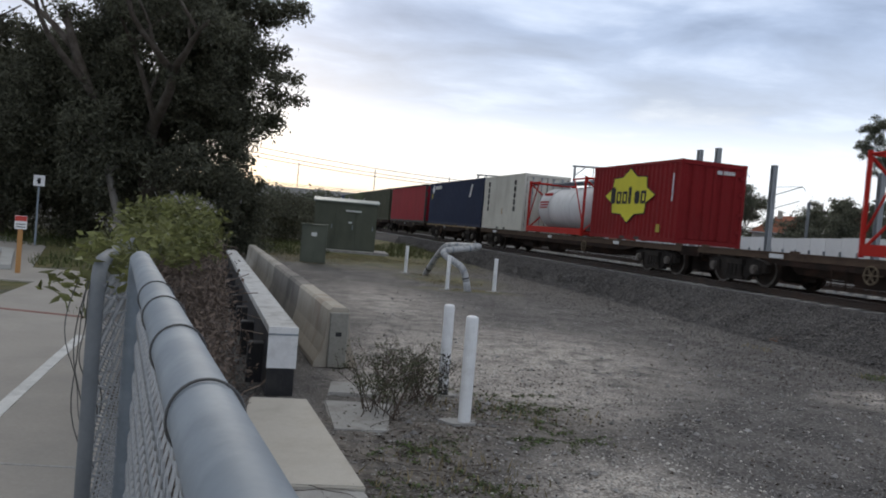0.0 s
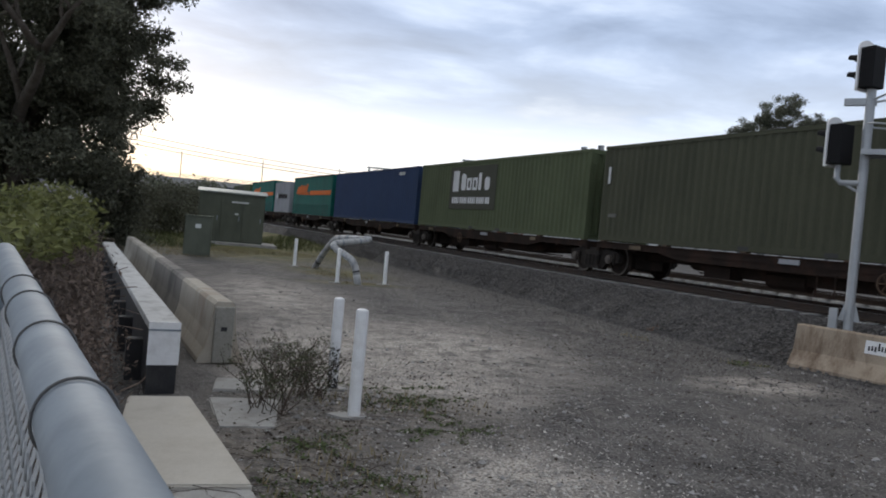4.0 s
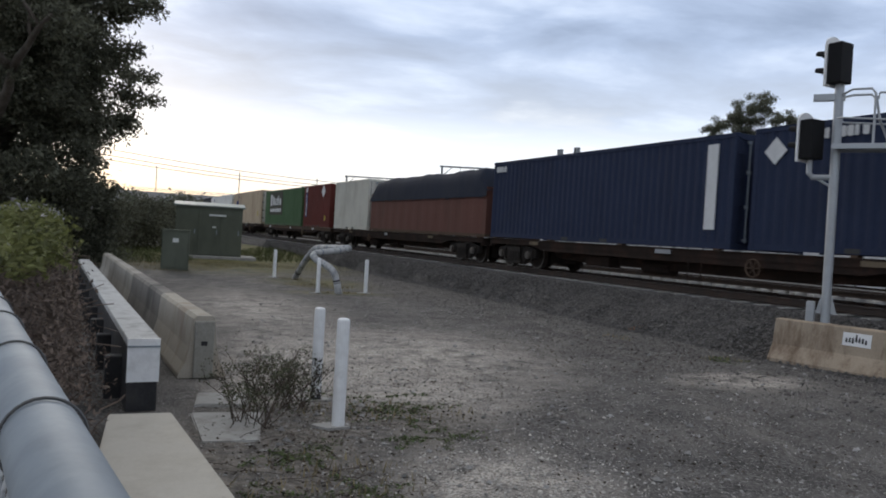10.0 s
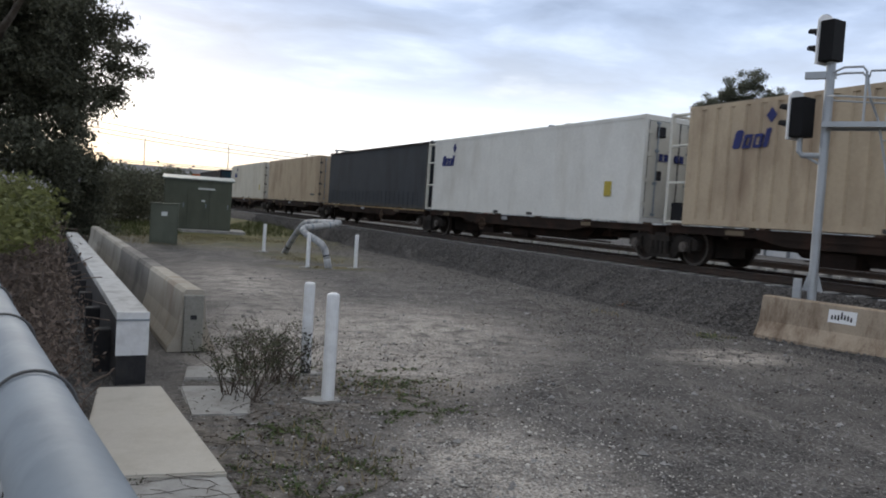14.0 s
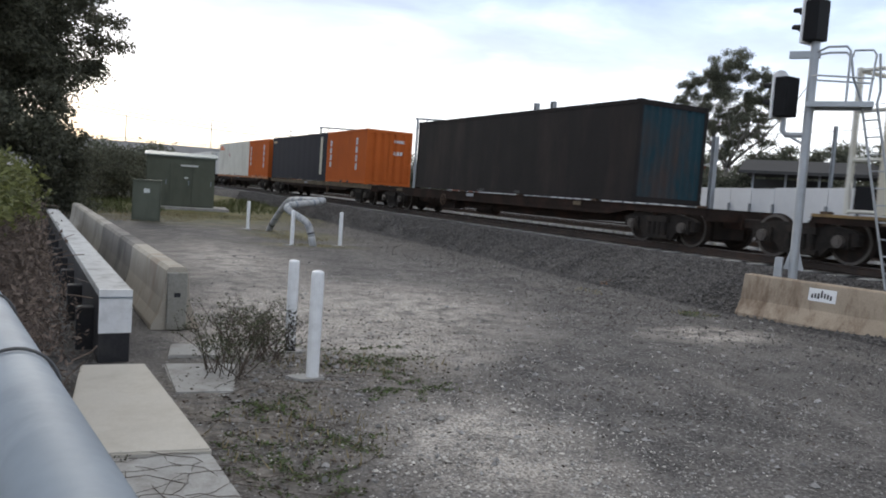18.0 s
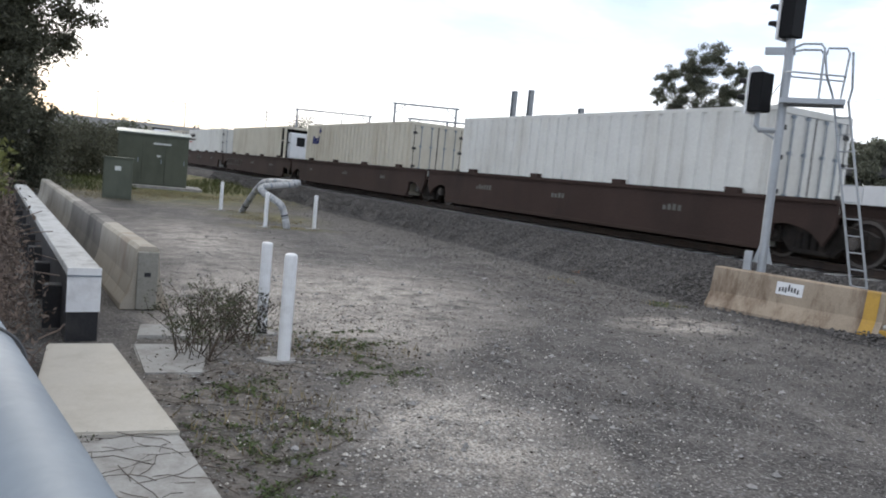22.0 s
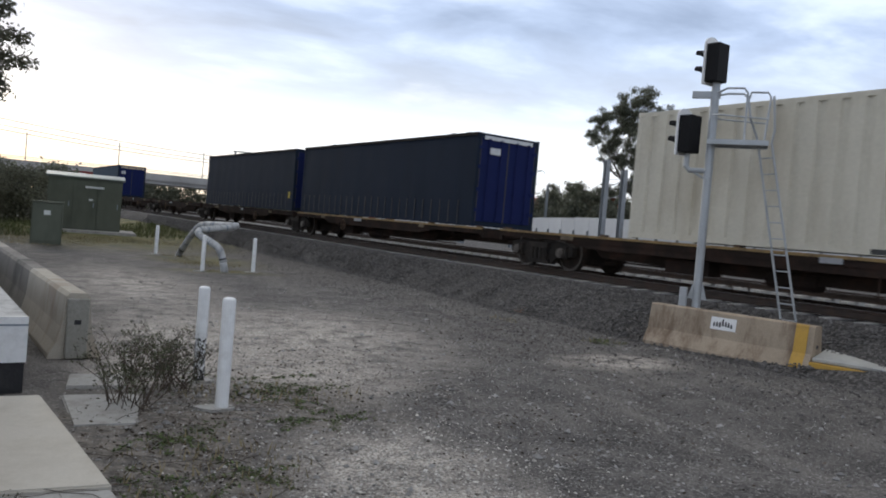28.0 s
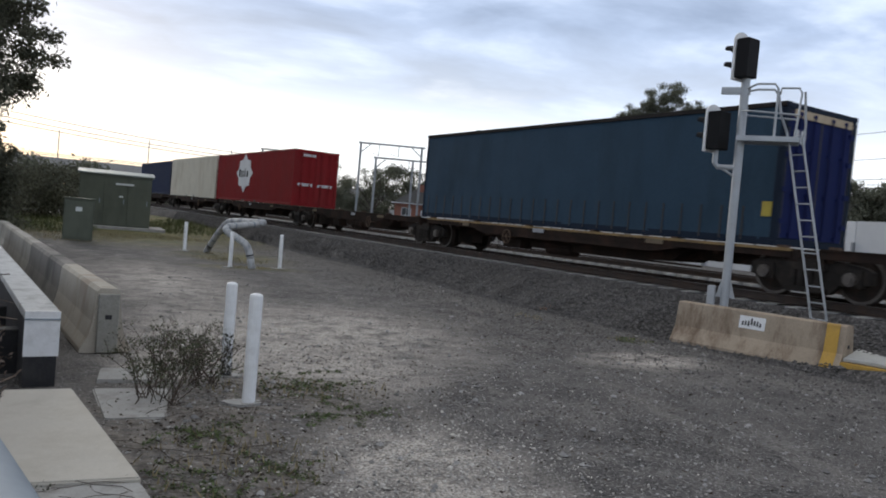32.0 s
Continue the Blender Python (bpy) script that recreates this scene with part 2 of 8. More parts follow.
RUST = (0.10, 0.055, 0.035)
GRIME = (0.045, 0.042, 0.04)
M = {
    "galv": mat("galvanised_steel", (0.215, 0.25, 0.285), 0.6, 0.25, 0.10, 6, 60, 0.04, 0.001, (0.40, 0.44, 0.48), 0.35, 9),
    "galv_dark": mat("darker_galvanised_steel", (0.155, 0.168, 0.18), 0.65, 0.2, 0.12, 6, 60, 0.04, 0.001, (0.25, 0.27, 0.28), 0.35, 9),
    "mesh": mat("galvanised_wire", (0.30, 0.315, 0.33), 0.45, 0.6, 0.15, 8, 60, 0.05, 0.001),
    "tie": mat("dark_wire", (0.10, 0.10, 0.10), 0.5, 0.6, 0.2, 8, 60, 0.05, 0.001),
    "concrete": mat("weathered_concrete", (0.385, 0.36, 0.315), 0.9, 0, 0.16, 2.2, 55, 0.35, 0.006, (0.12, 0.115, 0.10), 0.65, 1.1, 0.35),
    "concrete_tan": mat("tan_stained_concrete", (0.42, 0.385, 0.325), 0.9, 0, 0.18, 2.2, 55, 0.35, 0.006, (0.22, 0.15, 0.10), 0.6, 2.2, 0.4),
    "concrete_dark": mat("blackened_concrete", (0.23, 0.215, 0.195), 0.92, 0, 0.25, 2.2, 55, 0.35, 0.006, (0.055, 0.053, 0.05), 1.0, 1.1, 0.35),
    "concrete_stained": mat("rust_stained_concrete", (0.35, 0.285, 0.215), 0.9, 0, 0.25, 2.0, 50, 0.35, 0.006, (0.105, 0.062, 0.038), 1.0, 3.2, 0.30),
    "pipe_wrap": mat("stained_pipe_wrap", (0.43, 0.44, 0.45), 0.7, 0, 0.15, 4, 40, 0.3, 0.004, (0.05, 0.05, 0.052), 0.85, 5, 0.5),
    "pitlid": mat("cream_concrete", (0.51, 0.48, 0.425), 0.88, 0, 0.08, 2.5, 70, 0.15, 0.003, (0.30, 0.27, 0.21), 0.4, 2.0),
    "tongue": mat("darker_concrete", (0.29, 0.28, 0.25), 0.92, 0, 0.25, 3, 50, 0.35, 0.005, (0.10, 0.105, 0.08), 0.7, 3),
    "footing": mat("footing_concrete", (0.36, 0.355, 0.34), 0.92, 0, 0.2, 5, 60, 0.4, 0.006, (0.14, 0.12, 0.10), 0.6, 4),
    "white": mat("white_paint", (0.78, 0.79, 0.80), 0.45, 0, 0.06, 3, 40, 0.1, 0.002, (0.30, 0.29, 0.28), 0.3, 7),
    "whitecap": mat("weathered_white_paint", (0.50, 0.505, 0.50), 0.7, 0, 0.15, 4, 50, 0.25, 0.003, (0.15, 0.145, 0.14), 0.85, 4),
    "black": mat("black_paint", (0.022, 0.022, 0.025), 0.6, 0, 0.3, 4, 50, 0.2, 0.003, (0.07, 0.065, 0.06), 0.5, 3),
    "gravel": mat("gravel_ground", (0.20, 0.195, 0.185), 0.95, 0, 0.38, 0.5, 16, 0.8, 0.03, (0.33, 0.29, 0.235), 0.75, 0.22),
    "stone": mat("loose_stone", (0.25, 0.245, 0.24), 0.9, 0, 0.3, 3, 60, 0.3, 0.004, None, island=0.45),
    "chip": mat("pale_stone_chip", (0.44, 0.42, 0.39), 0.9, 0, 0.2, 3, 60, 0.3, 0.004, None, island=0.4),
    "ballast": mat("ballast_bed", (0.085, 0.080, 0.078), 0.95, 0, 0.5, 1.0, 22, 0.6, 0.03, (0.13, 0.12, 0.11), 0.5, 0.7),
    "ballast_stone": mat("ballast_stone", (0.094, 0.0895, 0.088), 0.9, 0, 0.3, 3, 60, 0.3, 0.004, None, island=0.5),
    "rail": mat("rail_steel", (0.050, 0.038, 0.032), 0.7, 0.3, 0.3, 4, 50, 0.2, 0.002, RUST, 0.6, 3),
    "railtop": mat("polished_rail_head", (0.20, 0.19, 0.185), 0.5, 0.6, 0.1, 5, 60, 0.0),
    "sleeper": mat("concrete_sleeper", (0.46, 0.45, 0.43), 0.9, 0, 0.15, 4, 60, 0.3, 0.004, (0.16, 0.15, 0.14), 0.7, 3, each=0.2),
    "path": mat("concrete_path", (0.36, 0.335, 0.30), 0.9, 0, 0.12, 0.8, 40, 0.3, 0.004, (0.25, 0.24, 0.22), 0.6, 0.5),
    "asphalt": mat("asphalt", (0.07, 0.07, 0.072), 0.92, 0, 0.25, 1.0, 50, 0.5, 0.006, (0.11, 0.11, 0.11), 0.5, 0.4),
    "line": mat("road_paint", (0.66, 0.66, 0.64), 0.8, 0, 0.15, 5, 40, 0.2, 0.002, (0.3, 0.3, 0.29), 0.5, 4),
    "kerbred": mat("red_joint", (0.23, 0.11, 0.09), 0.85, 0, 0.2, 5, 40, 0.2, 0.002),
    "grass": mat("grass_blades", (0.075, 0.092, 0.032), 0.9, 0, 0.4, 1.2, 30, 0.0, 0.01, (0.16, 0.14, 0.065), 0.7, 0.6, island=0.4),
    "drygrass": mat("dry_grass", (0.24, 0.20, 0.115), 0.9, 0, 0.35, 1.2, 30, 0.0, 0.01, island=0.4),
    "soil": mat("dark_soil", (0.085, 0.075, 0.06), 0.95, 0, 0.4, 1.5, 25, 0.8, 0.02, (0.05, 0.06, 0.03), 0.6, 0.8),
    "green_box": mat("green_steel_cabinet", (0.094, 0.104, 0.077), 0.6, 0.0, 0.1, 2, 40, 0.05, 0.002, (0.045, 0.052, 0.038), 0.5, 1.5, 0.3),
    "green_roof": mat("pale_green_roof", (0.20, 0.235, 0.215), 0.5, 0.0, 0.15, 3, 40, 0.1, 0.002, (0.2, 0.23, 0.22), 0.5, 2),
    "label": mat("pale_label", (0.62, 0.64, 0.62), 0.5, 0, 0.08, 4, 40, 0.0),
    "bark": mat("bark", (0.085, 0.07, 0.058), 0.95, 0, 0.4, 3, 25, 0.8, 0.03, (0.18, 0.165, 0.145), 0.6, 1.5),
    "palebark": mat("pale_bark", (0.17, 0.16, 0.145), 0.9, 0, 0.3, 2, 25, 0.5, 0.02, (0.12, 0.10, 0.085), 0.7, 2),
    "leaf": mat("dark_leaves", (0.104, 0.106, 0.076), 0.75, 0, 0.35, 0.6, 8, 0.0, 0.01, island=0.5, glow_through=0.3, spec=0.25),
    # haze is put into this colour: paler than the nearer leaves
    "leaf_far": mat("hazed_distant_leaves", (0.140, 0.146, 0.108), 0.8, 0, 0.35, 0.4, 5, 0.0, 0.01, island=0.45, glow_through=0.45),
    "leaf_vine": mat("vine_leaves", (0.138, 0.150, 0.050), 0.6, 0, 0.35, 3, 20, 0.0, 0.01, (0.17, 0.165, 0.075), 0.5, 3, island=0.5, glow_through=0.3),
    "dryvine": mat("dry_vine_stems", (0.138, 0.106, 0.088), 0.9, 0, 0.35, 4, 30, 0.0, 0.01, island=0.5),
    "twig": mat("weed_twigs", (0.078, 0.060, 0.048), 0.9, 0, 0.3, 4, 30, 0.0, 0.01, island=0.4),
    "leaf_low": mat("creeping_leaves", (0.072, 0.105, 0.034), 0.7, 0, 0.3, 4, 30, 0.0, 0.01, (0.13, 0.11, 0.06), 0.6, 3, island=0.5),
    "leaf_weed": mat("weed_leaves", (0.074, 0.082, 0.046), 0.7, 0, 0.3, 4, 30, 0.0, 0.01, island=0.5, glow_through=0.2),
    "litter": mat("leaf_litter", (0.065, 0.050, 0.038), 0.9, 0, 0.3, 4, 30, 0.0, 0.01, island=0.6),
    "rustweed": mat("rusty_dead_weed", (0.30, 0.135, 0.06), 0.9, 0, 0.3, 4, 30, 0.0, 0.01, island=0.4),
    "flower": mat("lilac_flowers", (0.27, 0.26, 0.265), 0.7, 0, 0.2, 4, 30, 0.0, 0.01, island=0.3),
    "signal_grey": mat("galvanised_mast", (0.38, 0.40, 0.42), 0.5, 0.35, 0.12, 3, 60, 0.08, 0.002, (0.25, 0.26, 0.27), 0.5, 2),
    "signal_black": mat("black_signal_case", (0.010, 0.010, 0.011), 0.7, 0, 0.2, 4, 40, 0.05, 0.002, spec=0.15),
    "lens": mat("dark_lens", (0.02, 0.02, 0.022), 0.1, 0, 0.1, 4, 40, 0.0),
    "yellow": mat("yellow_paint", (0.46, 0.275, 0.05), 0.6, 0, 0.2, 3, 50, 0.1, 0.002, (0.28, 0.18, 0.07), 0.6, 4),
    "plank": mat("grey_concrete_panel", (0.42, 0.42, 0.40), 0.9, 0, 0.15, 3, 40, 0.2, 0.003, (0.25, 0.24, 0.22), 0.5, 2),
    "wagon": mat("dirty_wagon_steel", (0.026, 0.019, 0.016), 0.9, 0.0, 0.3, 1.5, 30, 0.15, 0.004, (0.06, 0.03, 0.02), 0.6, 1.5, spec=0.1),
    "wagon_rust": mat("rust_brown_wagon", (0.098, 0.068, 0.050), 0.9, 0.0, 0.25, 1.5, 30, 0.15, 0.004, (0.025, 0.02, 0.018), 0.7, 1.5, spec=0.1),
    "wagon_tan": mat("dirty_tan_sill", (0.15, 0.12, 0.085), 0.9, 0, 0.25, 1.5, 30, 0.1, 0.003, (0.06, 0.045, 0.035), 0.7, 2, spec=0.1),
    "wagon_yellow": mat("faded_yellow_sill", (0.235, 0.155, 0.065), 0.8, 0, 0.3, 1.5, 30, 0.1, 0.003, (0.07, 0.05, 0.035), 1.0, 2),
    "wagon_orange": mat("orange_sill", (0.38, 0.15, 0.05), 0.7, 0, 0.25, 1.5, 30, 0.1, 0.003, (0.14, 0.08, 0.05), 0.6, 2),
    "wagon_well": mat("brown_well_wagon", (0.052, 0.035, 0.030), 0.85, 0.0, 0.2, 0.8, 20, 0.15, 0.004, (0.028, 0.023, 0.021), 0.6, 0.7, 0.4, spec=0.12),
    "wheel": mat("wheel_steel", (0.030, 0.025, 0.022), 0.9, 0.0, 0.25, 4, 40, 0.1, 0.002, (0.06, 0.035, 0.025), 0.5, 4, spec=0.12),
    "bogie": mat("dusty_cast_steel", (0.024, 0.021, 0.019), 0.85, 0.0, 0.35, 4, 40, 0.2, 0.003, (0.055, 0.043, 0.034), 0.6, 3, spec=0.15),
    "tread": mat("bright_wheel_face", (0.10, 0.088, 0.08), 0.45, 0.3, 0.2, 6, 50, 0.05, 0.001),
    "wall_white": mat("pale_wall_panel", (0.52, 0.53, 0.54), 0.85, 0, 0.06, 1.0, 30, 0.1, 0.003, (0.36, 0.37, 0.38), 0.5, 0.5, each=0.05),
    "steel_pole": mat("grey_catenary_steel", (0.27, 0.285, 0.30), 0.6, 0.3, 0.12, 2, 30, 0.05, 0.002, (0.16, 0.16, 0.16), 0.4, 1.5),
    "cable": mat("cable", (0.10, 0.10, 0.11), 0.6, 0.2, 0.1, 2, 30, 0.0),
    "brickred": mat("red_brick", (0.23, 0.10, 0.07), 0.9, 0, 0.2, 1.0, 14, 0.3, 0.006, (0.15, 0.08, 0.06), 0.5, 1),
    "rooftile": mat("terracotta_roof", (0.33, 0.125, 0.075), 0.85, 0, 0.25, 0.8, 12, 0.4, 0.02, (0.16, 0.09, 0.07), 0.6, 0.8),
    "render_wall": mat("pale_rendered_wall", (0.50, 0.47, 0.42), 0.9, 0, 0.1, 1.0, 20, 0.1, 0.003),
    "glass": mat("window_glass", (0.03, 0.035, 0.04), 0.08, 0, 0.1, 2, 20, 0.0, spec=0.6),
    "bridge": mat("bridge_concrete", (0.36, 0.35, 0.34), 0.9, 0, 0.12, 0.3, 8, 0.1, 0.01, (0.20, 0.19, 0.18), 0.6, 0.2),
    "station": mat("dull_metal_roof", (0.045, 0.044, 0.044), 0.8, 0.0, 0.12, 0.6, 12, 0.05, 0.004),
    "signred": mat("red_sign_paint", (0.50, 0.055, 0.045), 0.5, 0, 0.08, 4, 30, 0.0),
    "signwhite": mat("white_sign_face", (0.75, 0.75, 0.75), 0.5, 0, 0.05, 4, 30, 0.0),
    "orange_post": mat("orange_post", (0.42, 0.22, 0.08), 0.7, 0, 0.15, 4, 30, 0.05, 0.002),
}


# ---- mesh helpers ----
def finish(bm, name, material, parent=None, label="", smooth=False):
    me = bpy.data.meshes.new(name)
    bmesh.ops.recalc_face_normals(bm, faces=bm.faces[:])
    bm.to_mesh(me)
    bm.free()
    for m in (material if isinstance(material, (list, tuple)) else [material]):
        me.materials.append(m)
    if smooth:
        me.polygons.foreach_set("use_smooth", [True] * len(me.polygons))
    ob = new(name, me)
    if parent:
        ob.parent = parent
    if label:
        tagged(ob, label)
    return ob


def part(name, bm, material, parent, label="", smooth=False):
    return finish(bm, name, material, parent, label, smooth)


def raw(name, verts, faces, material, parent=None, smooth=False):
    me = bpy.data.meshes.new(name)
    me.from_pydata(verts, [], faces)
    for m in (material if isinstance(material, (list, tuple)) else [material]):
        me.materials.append(m)
    if smooth:
        me.polygons.foreach_set("use_smooth", [True] * len(me.polygons))
    ob = new(name, me)
    if parent:
        ob.parent = parent
    return ob


def root(name, m, label, category, group="", kind=""):
    ob = new(name)
    ob.empty_display_size = 0.2
    ob.matrix_basis = m
    return tagged(ob, label, category, group, kind)


def box(bm, x0, x1, y0, y1, z0, z1, bevel=0.0):
    vs = [bm.verts.new((x, y, z)) for x in (x0, x1) for y in (y0, y1) for z in (z0, z1)]
    fs = [bm.faces.new([vs[i] for i in f]) for f in ((0, 1, 3, 2), (4, 6, 7, 5), (0, 4, 5, 1), (2, 3, 7, 6), (0, 2, 6, 4), (1, 5, 7, 3))]
    if bevel:
        bmesh.ops.bevel(bm, geom=list({e for f in fs for e in f.edges}), offset=bevel, segments=1, affect="EDGES")
    return bm


def boxes(*rows, bevel=0.0):
    bm = bmesh.new()
    for r in rows:
        box(bm, *r, bevel=bevel)
    return bm


def tube(bm, points, r, seg=10, r_end=None):
    """A round bar along a line of points, closed at both ends."""
    pts = [Vector(p) for p in points]
    rings, side = [], None
    for i, p in enumerate(pts):
        d = (pts[min(i + 1, len(pts) - 1)] - pts[max(i - 1, 0)]).normalized()
        if side is None:
            side = d.cross(Vector((0, 0, 1)) if abs(d.z) < 0.9 else Vector((1, 0, 0))).normalized()
        side = (side - d * side.dot(d)).normalized()
        other = d.cross(side)
        rr = r if r_end is None else r + (r_end - r) * i / (len(pts) - 1)
        rings.append([bm.verts.new(p + rr * (math.cos(a) * side + math.sin(a) * other)) for a in (2 * math.pi * k / seg for k in range(seg))])
    for a, b in zip(rings, rings[1:]):
        for k in range(seg):
            bm.faces.new((a[k], a[(k + 1) % seg], b[(k + 1) % seg], b[k]))
    bm.faces.new(rings[0][::-1]); bm.faces.new(rings[-1])
    return bm


def tubes(*rows, seg=10):
    bm = bmesh.new()
    for pts, r in rows:
        tube(bm, pts, r, seg)
    return bm


def prism(bm, outline, axis, a, b):
    """Extrudes an outline of (u, v) pairs from a to b along the axis 'x', 'y' or 'z'."""
    put = {"x": lambda w, u, v: (w, u, v), "y": lambda w, u, v: (u, w, v), "z": lambda w, u, v: (u, v, w)}[axis]
    lo, hi = [bm.verts.new(put(a, *p)) for p in outline], [bm.verts.new(put(b, *p)) for p in outline]
    n = len(outline)
    bm.faces.new(lo[::-1]); bm.faces.new(hi)
    for i in range(n):
        bm.faces.new((lo[i], lo[(i + 1) % n], hi[(i + 1) % n], hi[i]))
    return bm


# ---- the line of the track ----
TURN = radians(15.7)
ALONG = Vector((-math.sin(TURN), math.cos(TURN), 0))
ACROSS = Vector((math.cos(TURN), math.sin(TURN), 0))
RAIL_TOP, FACE = 0.92, 13.65      # height of the rail head; distance from the camera to the containers' near sides
MID = FACE + 1.22


def at(s, off, z=0.0):
    return ALONG * s + ACROSS * off + Vector((0, 0, z))


def rise(s):
    """The track climbs gently between two level stretches."""
    x = min(max((s - 10) / 75, 0.0), 1.0)
    return 0.42 * (0.65 * x * x * (3 - 2 * x) + 0.35 * x)


def along_pose(s, off, z=0.0):
    """Local x runs with the train's travel, y away from the camera."""
    p = at(s, off, z + rise(s))
    slope = (rise(s + 3) - rise(s - 3)) / 6
    return pose(p.x, p.y, p.z, 0, math.degrees(math.atan(slope)), math.degrees(TURN) - 90)


def travelled(t):
    return 15.62 * t + 0.0172 * t * t


TRAIN = []          # (thing, its place along the train, distance across, height)


def smooth01(x):
    x = min(max(x, 0.0), 1.0)
    return x * x * (3 - 2 * x)


def toe(s):
    return 10.75 + 1.3 * smooth01((s - 8) / 22)


def ground_height(x, y):
    s, off = ALONG.x * x + ALONG.y * y, ACROSS.x * x + ACROSS.y * y
    z = 0.55 * smooth01((off - toe(s) - 0.1) / 2.2)
    z += 0.45 * smooth01((s - 30) / 30) * smooth01((off - 9.5) / 3)
    if off > 17:
        z = max(z, 0.55)
    near = max(0.0, 1 - math.hypot(x - 4, y - 12) / 45)
    z += near * 0.05 * (noise.noise(Vector((x * 0.35, y * 0.35, 3.1))) + 0.5 * noise.noise(Vector((x * 1.3, y * 1.3, 7.7)))) * (1 if off < toe(s) else 0.3)
    return z


# ---- ground ----
def build_ground():
    """One sheet to the horizon, fine near the camera, laid out along the track."""
    ss = [-3000, -900, -300, -120, -60, -30, -16] + [-10 + 0.5 * i for i in range(100)] + [42, 46, 52, 60, 75, 100, 140, 200, 300, 600, 1200, 3500]
    oo = [-3000, -900, -300, -120, -60, -35, -22, -15, -11, -8, -6, -5, -4] + [-3 + 0.4 * i for i in range(54)] + [19, 20, 23, 26, 30, 36, 45, 60, 90, 140, 250, 600, 1200, 3500]
    verts = [(*(p := at(s, o)).xy, ground_height(p.x, p.y)) for s in ss for o in oo]
    n = len(oo)
    faces = [(i * n + j, i * n + j + 1, (i + 1) * n + j + 1, (i + 1) * n + j) for i in range(len(ss) - 1) for j in range(n - 1)]
    ob = raw("ground", [(x, y, z) for x, y, z in verts], [f[::-1] for f in faces], M["ground"], smooth=True)
    tagged(ob, "grey compacted gravel yard with pale sandy patches", "ground", kind="structure")


def ground_material():
    """Compacted grey gravel, pale sand where vehicles turn, grass past the yard."""
    m = bpy.data.materials.new("yard_ground")
    m.use_nodes = True
    nt = m.node_tree
    nt.nodes.clear()
    N, L = nt.nodes.new, nt.links.new
    out, b = N("ShaderNodeOutputMaterial"), N("ShaderNodeBsdfPrincipled")
    L(b.outputs[0], out.inputs[0])
    co = N("ShaderNodeTexCoord")

    def tex(scale, detail=6, rough=0.6, stretch=(1, 1, 1), turn=0.0):
        mp = N("ShaderNodeMapping"); mp.inputs["Scale"].default_value = stretch; mp.inputs["Rotation"].default_value = (0, 0, turn)
        t = N("ShaderNodeTexNoise"); t.inputs["Scale"].default_value = scale; t.inputs["Detail"].default_value = detail; t.inputs["Roughness"].default_value = rough
        L(co.outputs["Object"], mp.inputs[0]); L(mp.outputs[0], t.inputs["Vector"])
        return t.outputs[0]

    def ramp(src, lo, hi):
        r = N("ShaderNodeMapRange"); r.inputs["From Min"].default_value, r.inputs["From Max"].default_value = lo, hi
        L(src, r.inputs[0])
        return r.outputs[0]

    def mix(f, a, c):
        x = N("ShaderNodeMix"); x.data_type = "RGBA"
        if isinstance(f, float):
            x.inputs["Factor"].default_value = f
        else:
            L(f, x.inputs["Factor"])
        for sock, v in (("A", a), ("B", c)):
            if isinstance(v, tuple):
                x.inputs[sock].default_value = (*v, 1)
            else:
                L(v, x.inputs[sock])
        return x.outputs["Result"]

    def blob(cx, cy, rx, ry, soft, turn=0.0):
        """1 inside an oval of the yard, fading to 0 past it."""
        mp = N("ShaderNodeMapping"); mp.vector_type = "TEXTURE"
        mp.inputs["Location"].default_value = (cx, cy, 0); mp.inputs["Scale"].default_value = (rx, ry, 1e6); mp.inputs["Rotation"].default_value = (0, 0, turn)
        ln = N("ShaderNodeVectorMath"); ln.operation = "LENGTH"
        L(co.outputs["Object"], mp.inputs[0]); L(mp.outputs[0], ln.inputs[0])
        wob = N("ShaderNodeMath"); wob.operation = "MULTIPLY_ADD"; wob.inputs[1].default_value = 0.9
        L(tex(0.9), wob.inputs[0]); L(ln.outputs["Value"], wob.inputs[2])
        return ramp(wob.outputs[0], 1.45 + soft, 1.45 - soft)

    dark = mix(ramp(tex(1.1, 9, 0.74), 0.42, 0.60), (0.038, 0.0365, 0.037), (0.128, 0.120, 0.116))
    grain = mix(ramp(tex(34, 3, 0.6), 0.42, 0.60), (0.030, 0.028, 0.0275), (0.250, 0.237, 0.228))
    speck = ramp(tex(55, 2, 0.5), 0.63, 0.70)
    base = mix(0.36, dark, grain)
    streaks = ramp(tex(0.55, 7, 0.70, (2.0, 0.45, 1), TURN - 0.5), 0.53, 0.66)
    base = mix(streaks, base, mix(0.35, (0.165, 0.152, 0.142), grain))
    clods = ramp(tex(5.5, 7, 0.75), 0.58, 0.64)
    base = mix(clods, base, (0.052, 0.049, 0.047))
    sand = mix(ramp(tex(42, 4, 0.65), 0.42, 0.56), (0.190, 0.172, 0.155), (0.54, 0.50, 0.455))
    ragged = ramp(tex(2.3, 9, 0.76), 0.36, 0.55)

    def torn(args):
        mu = N("ShaderNodeMath"); mu.operation = "MULTIPLY"
        L(blob(*args), mu.inputs[0]); L(ragged, mu.inputs[1])
        return mu.outputs[0]

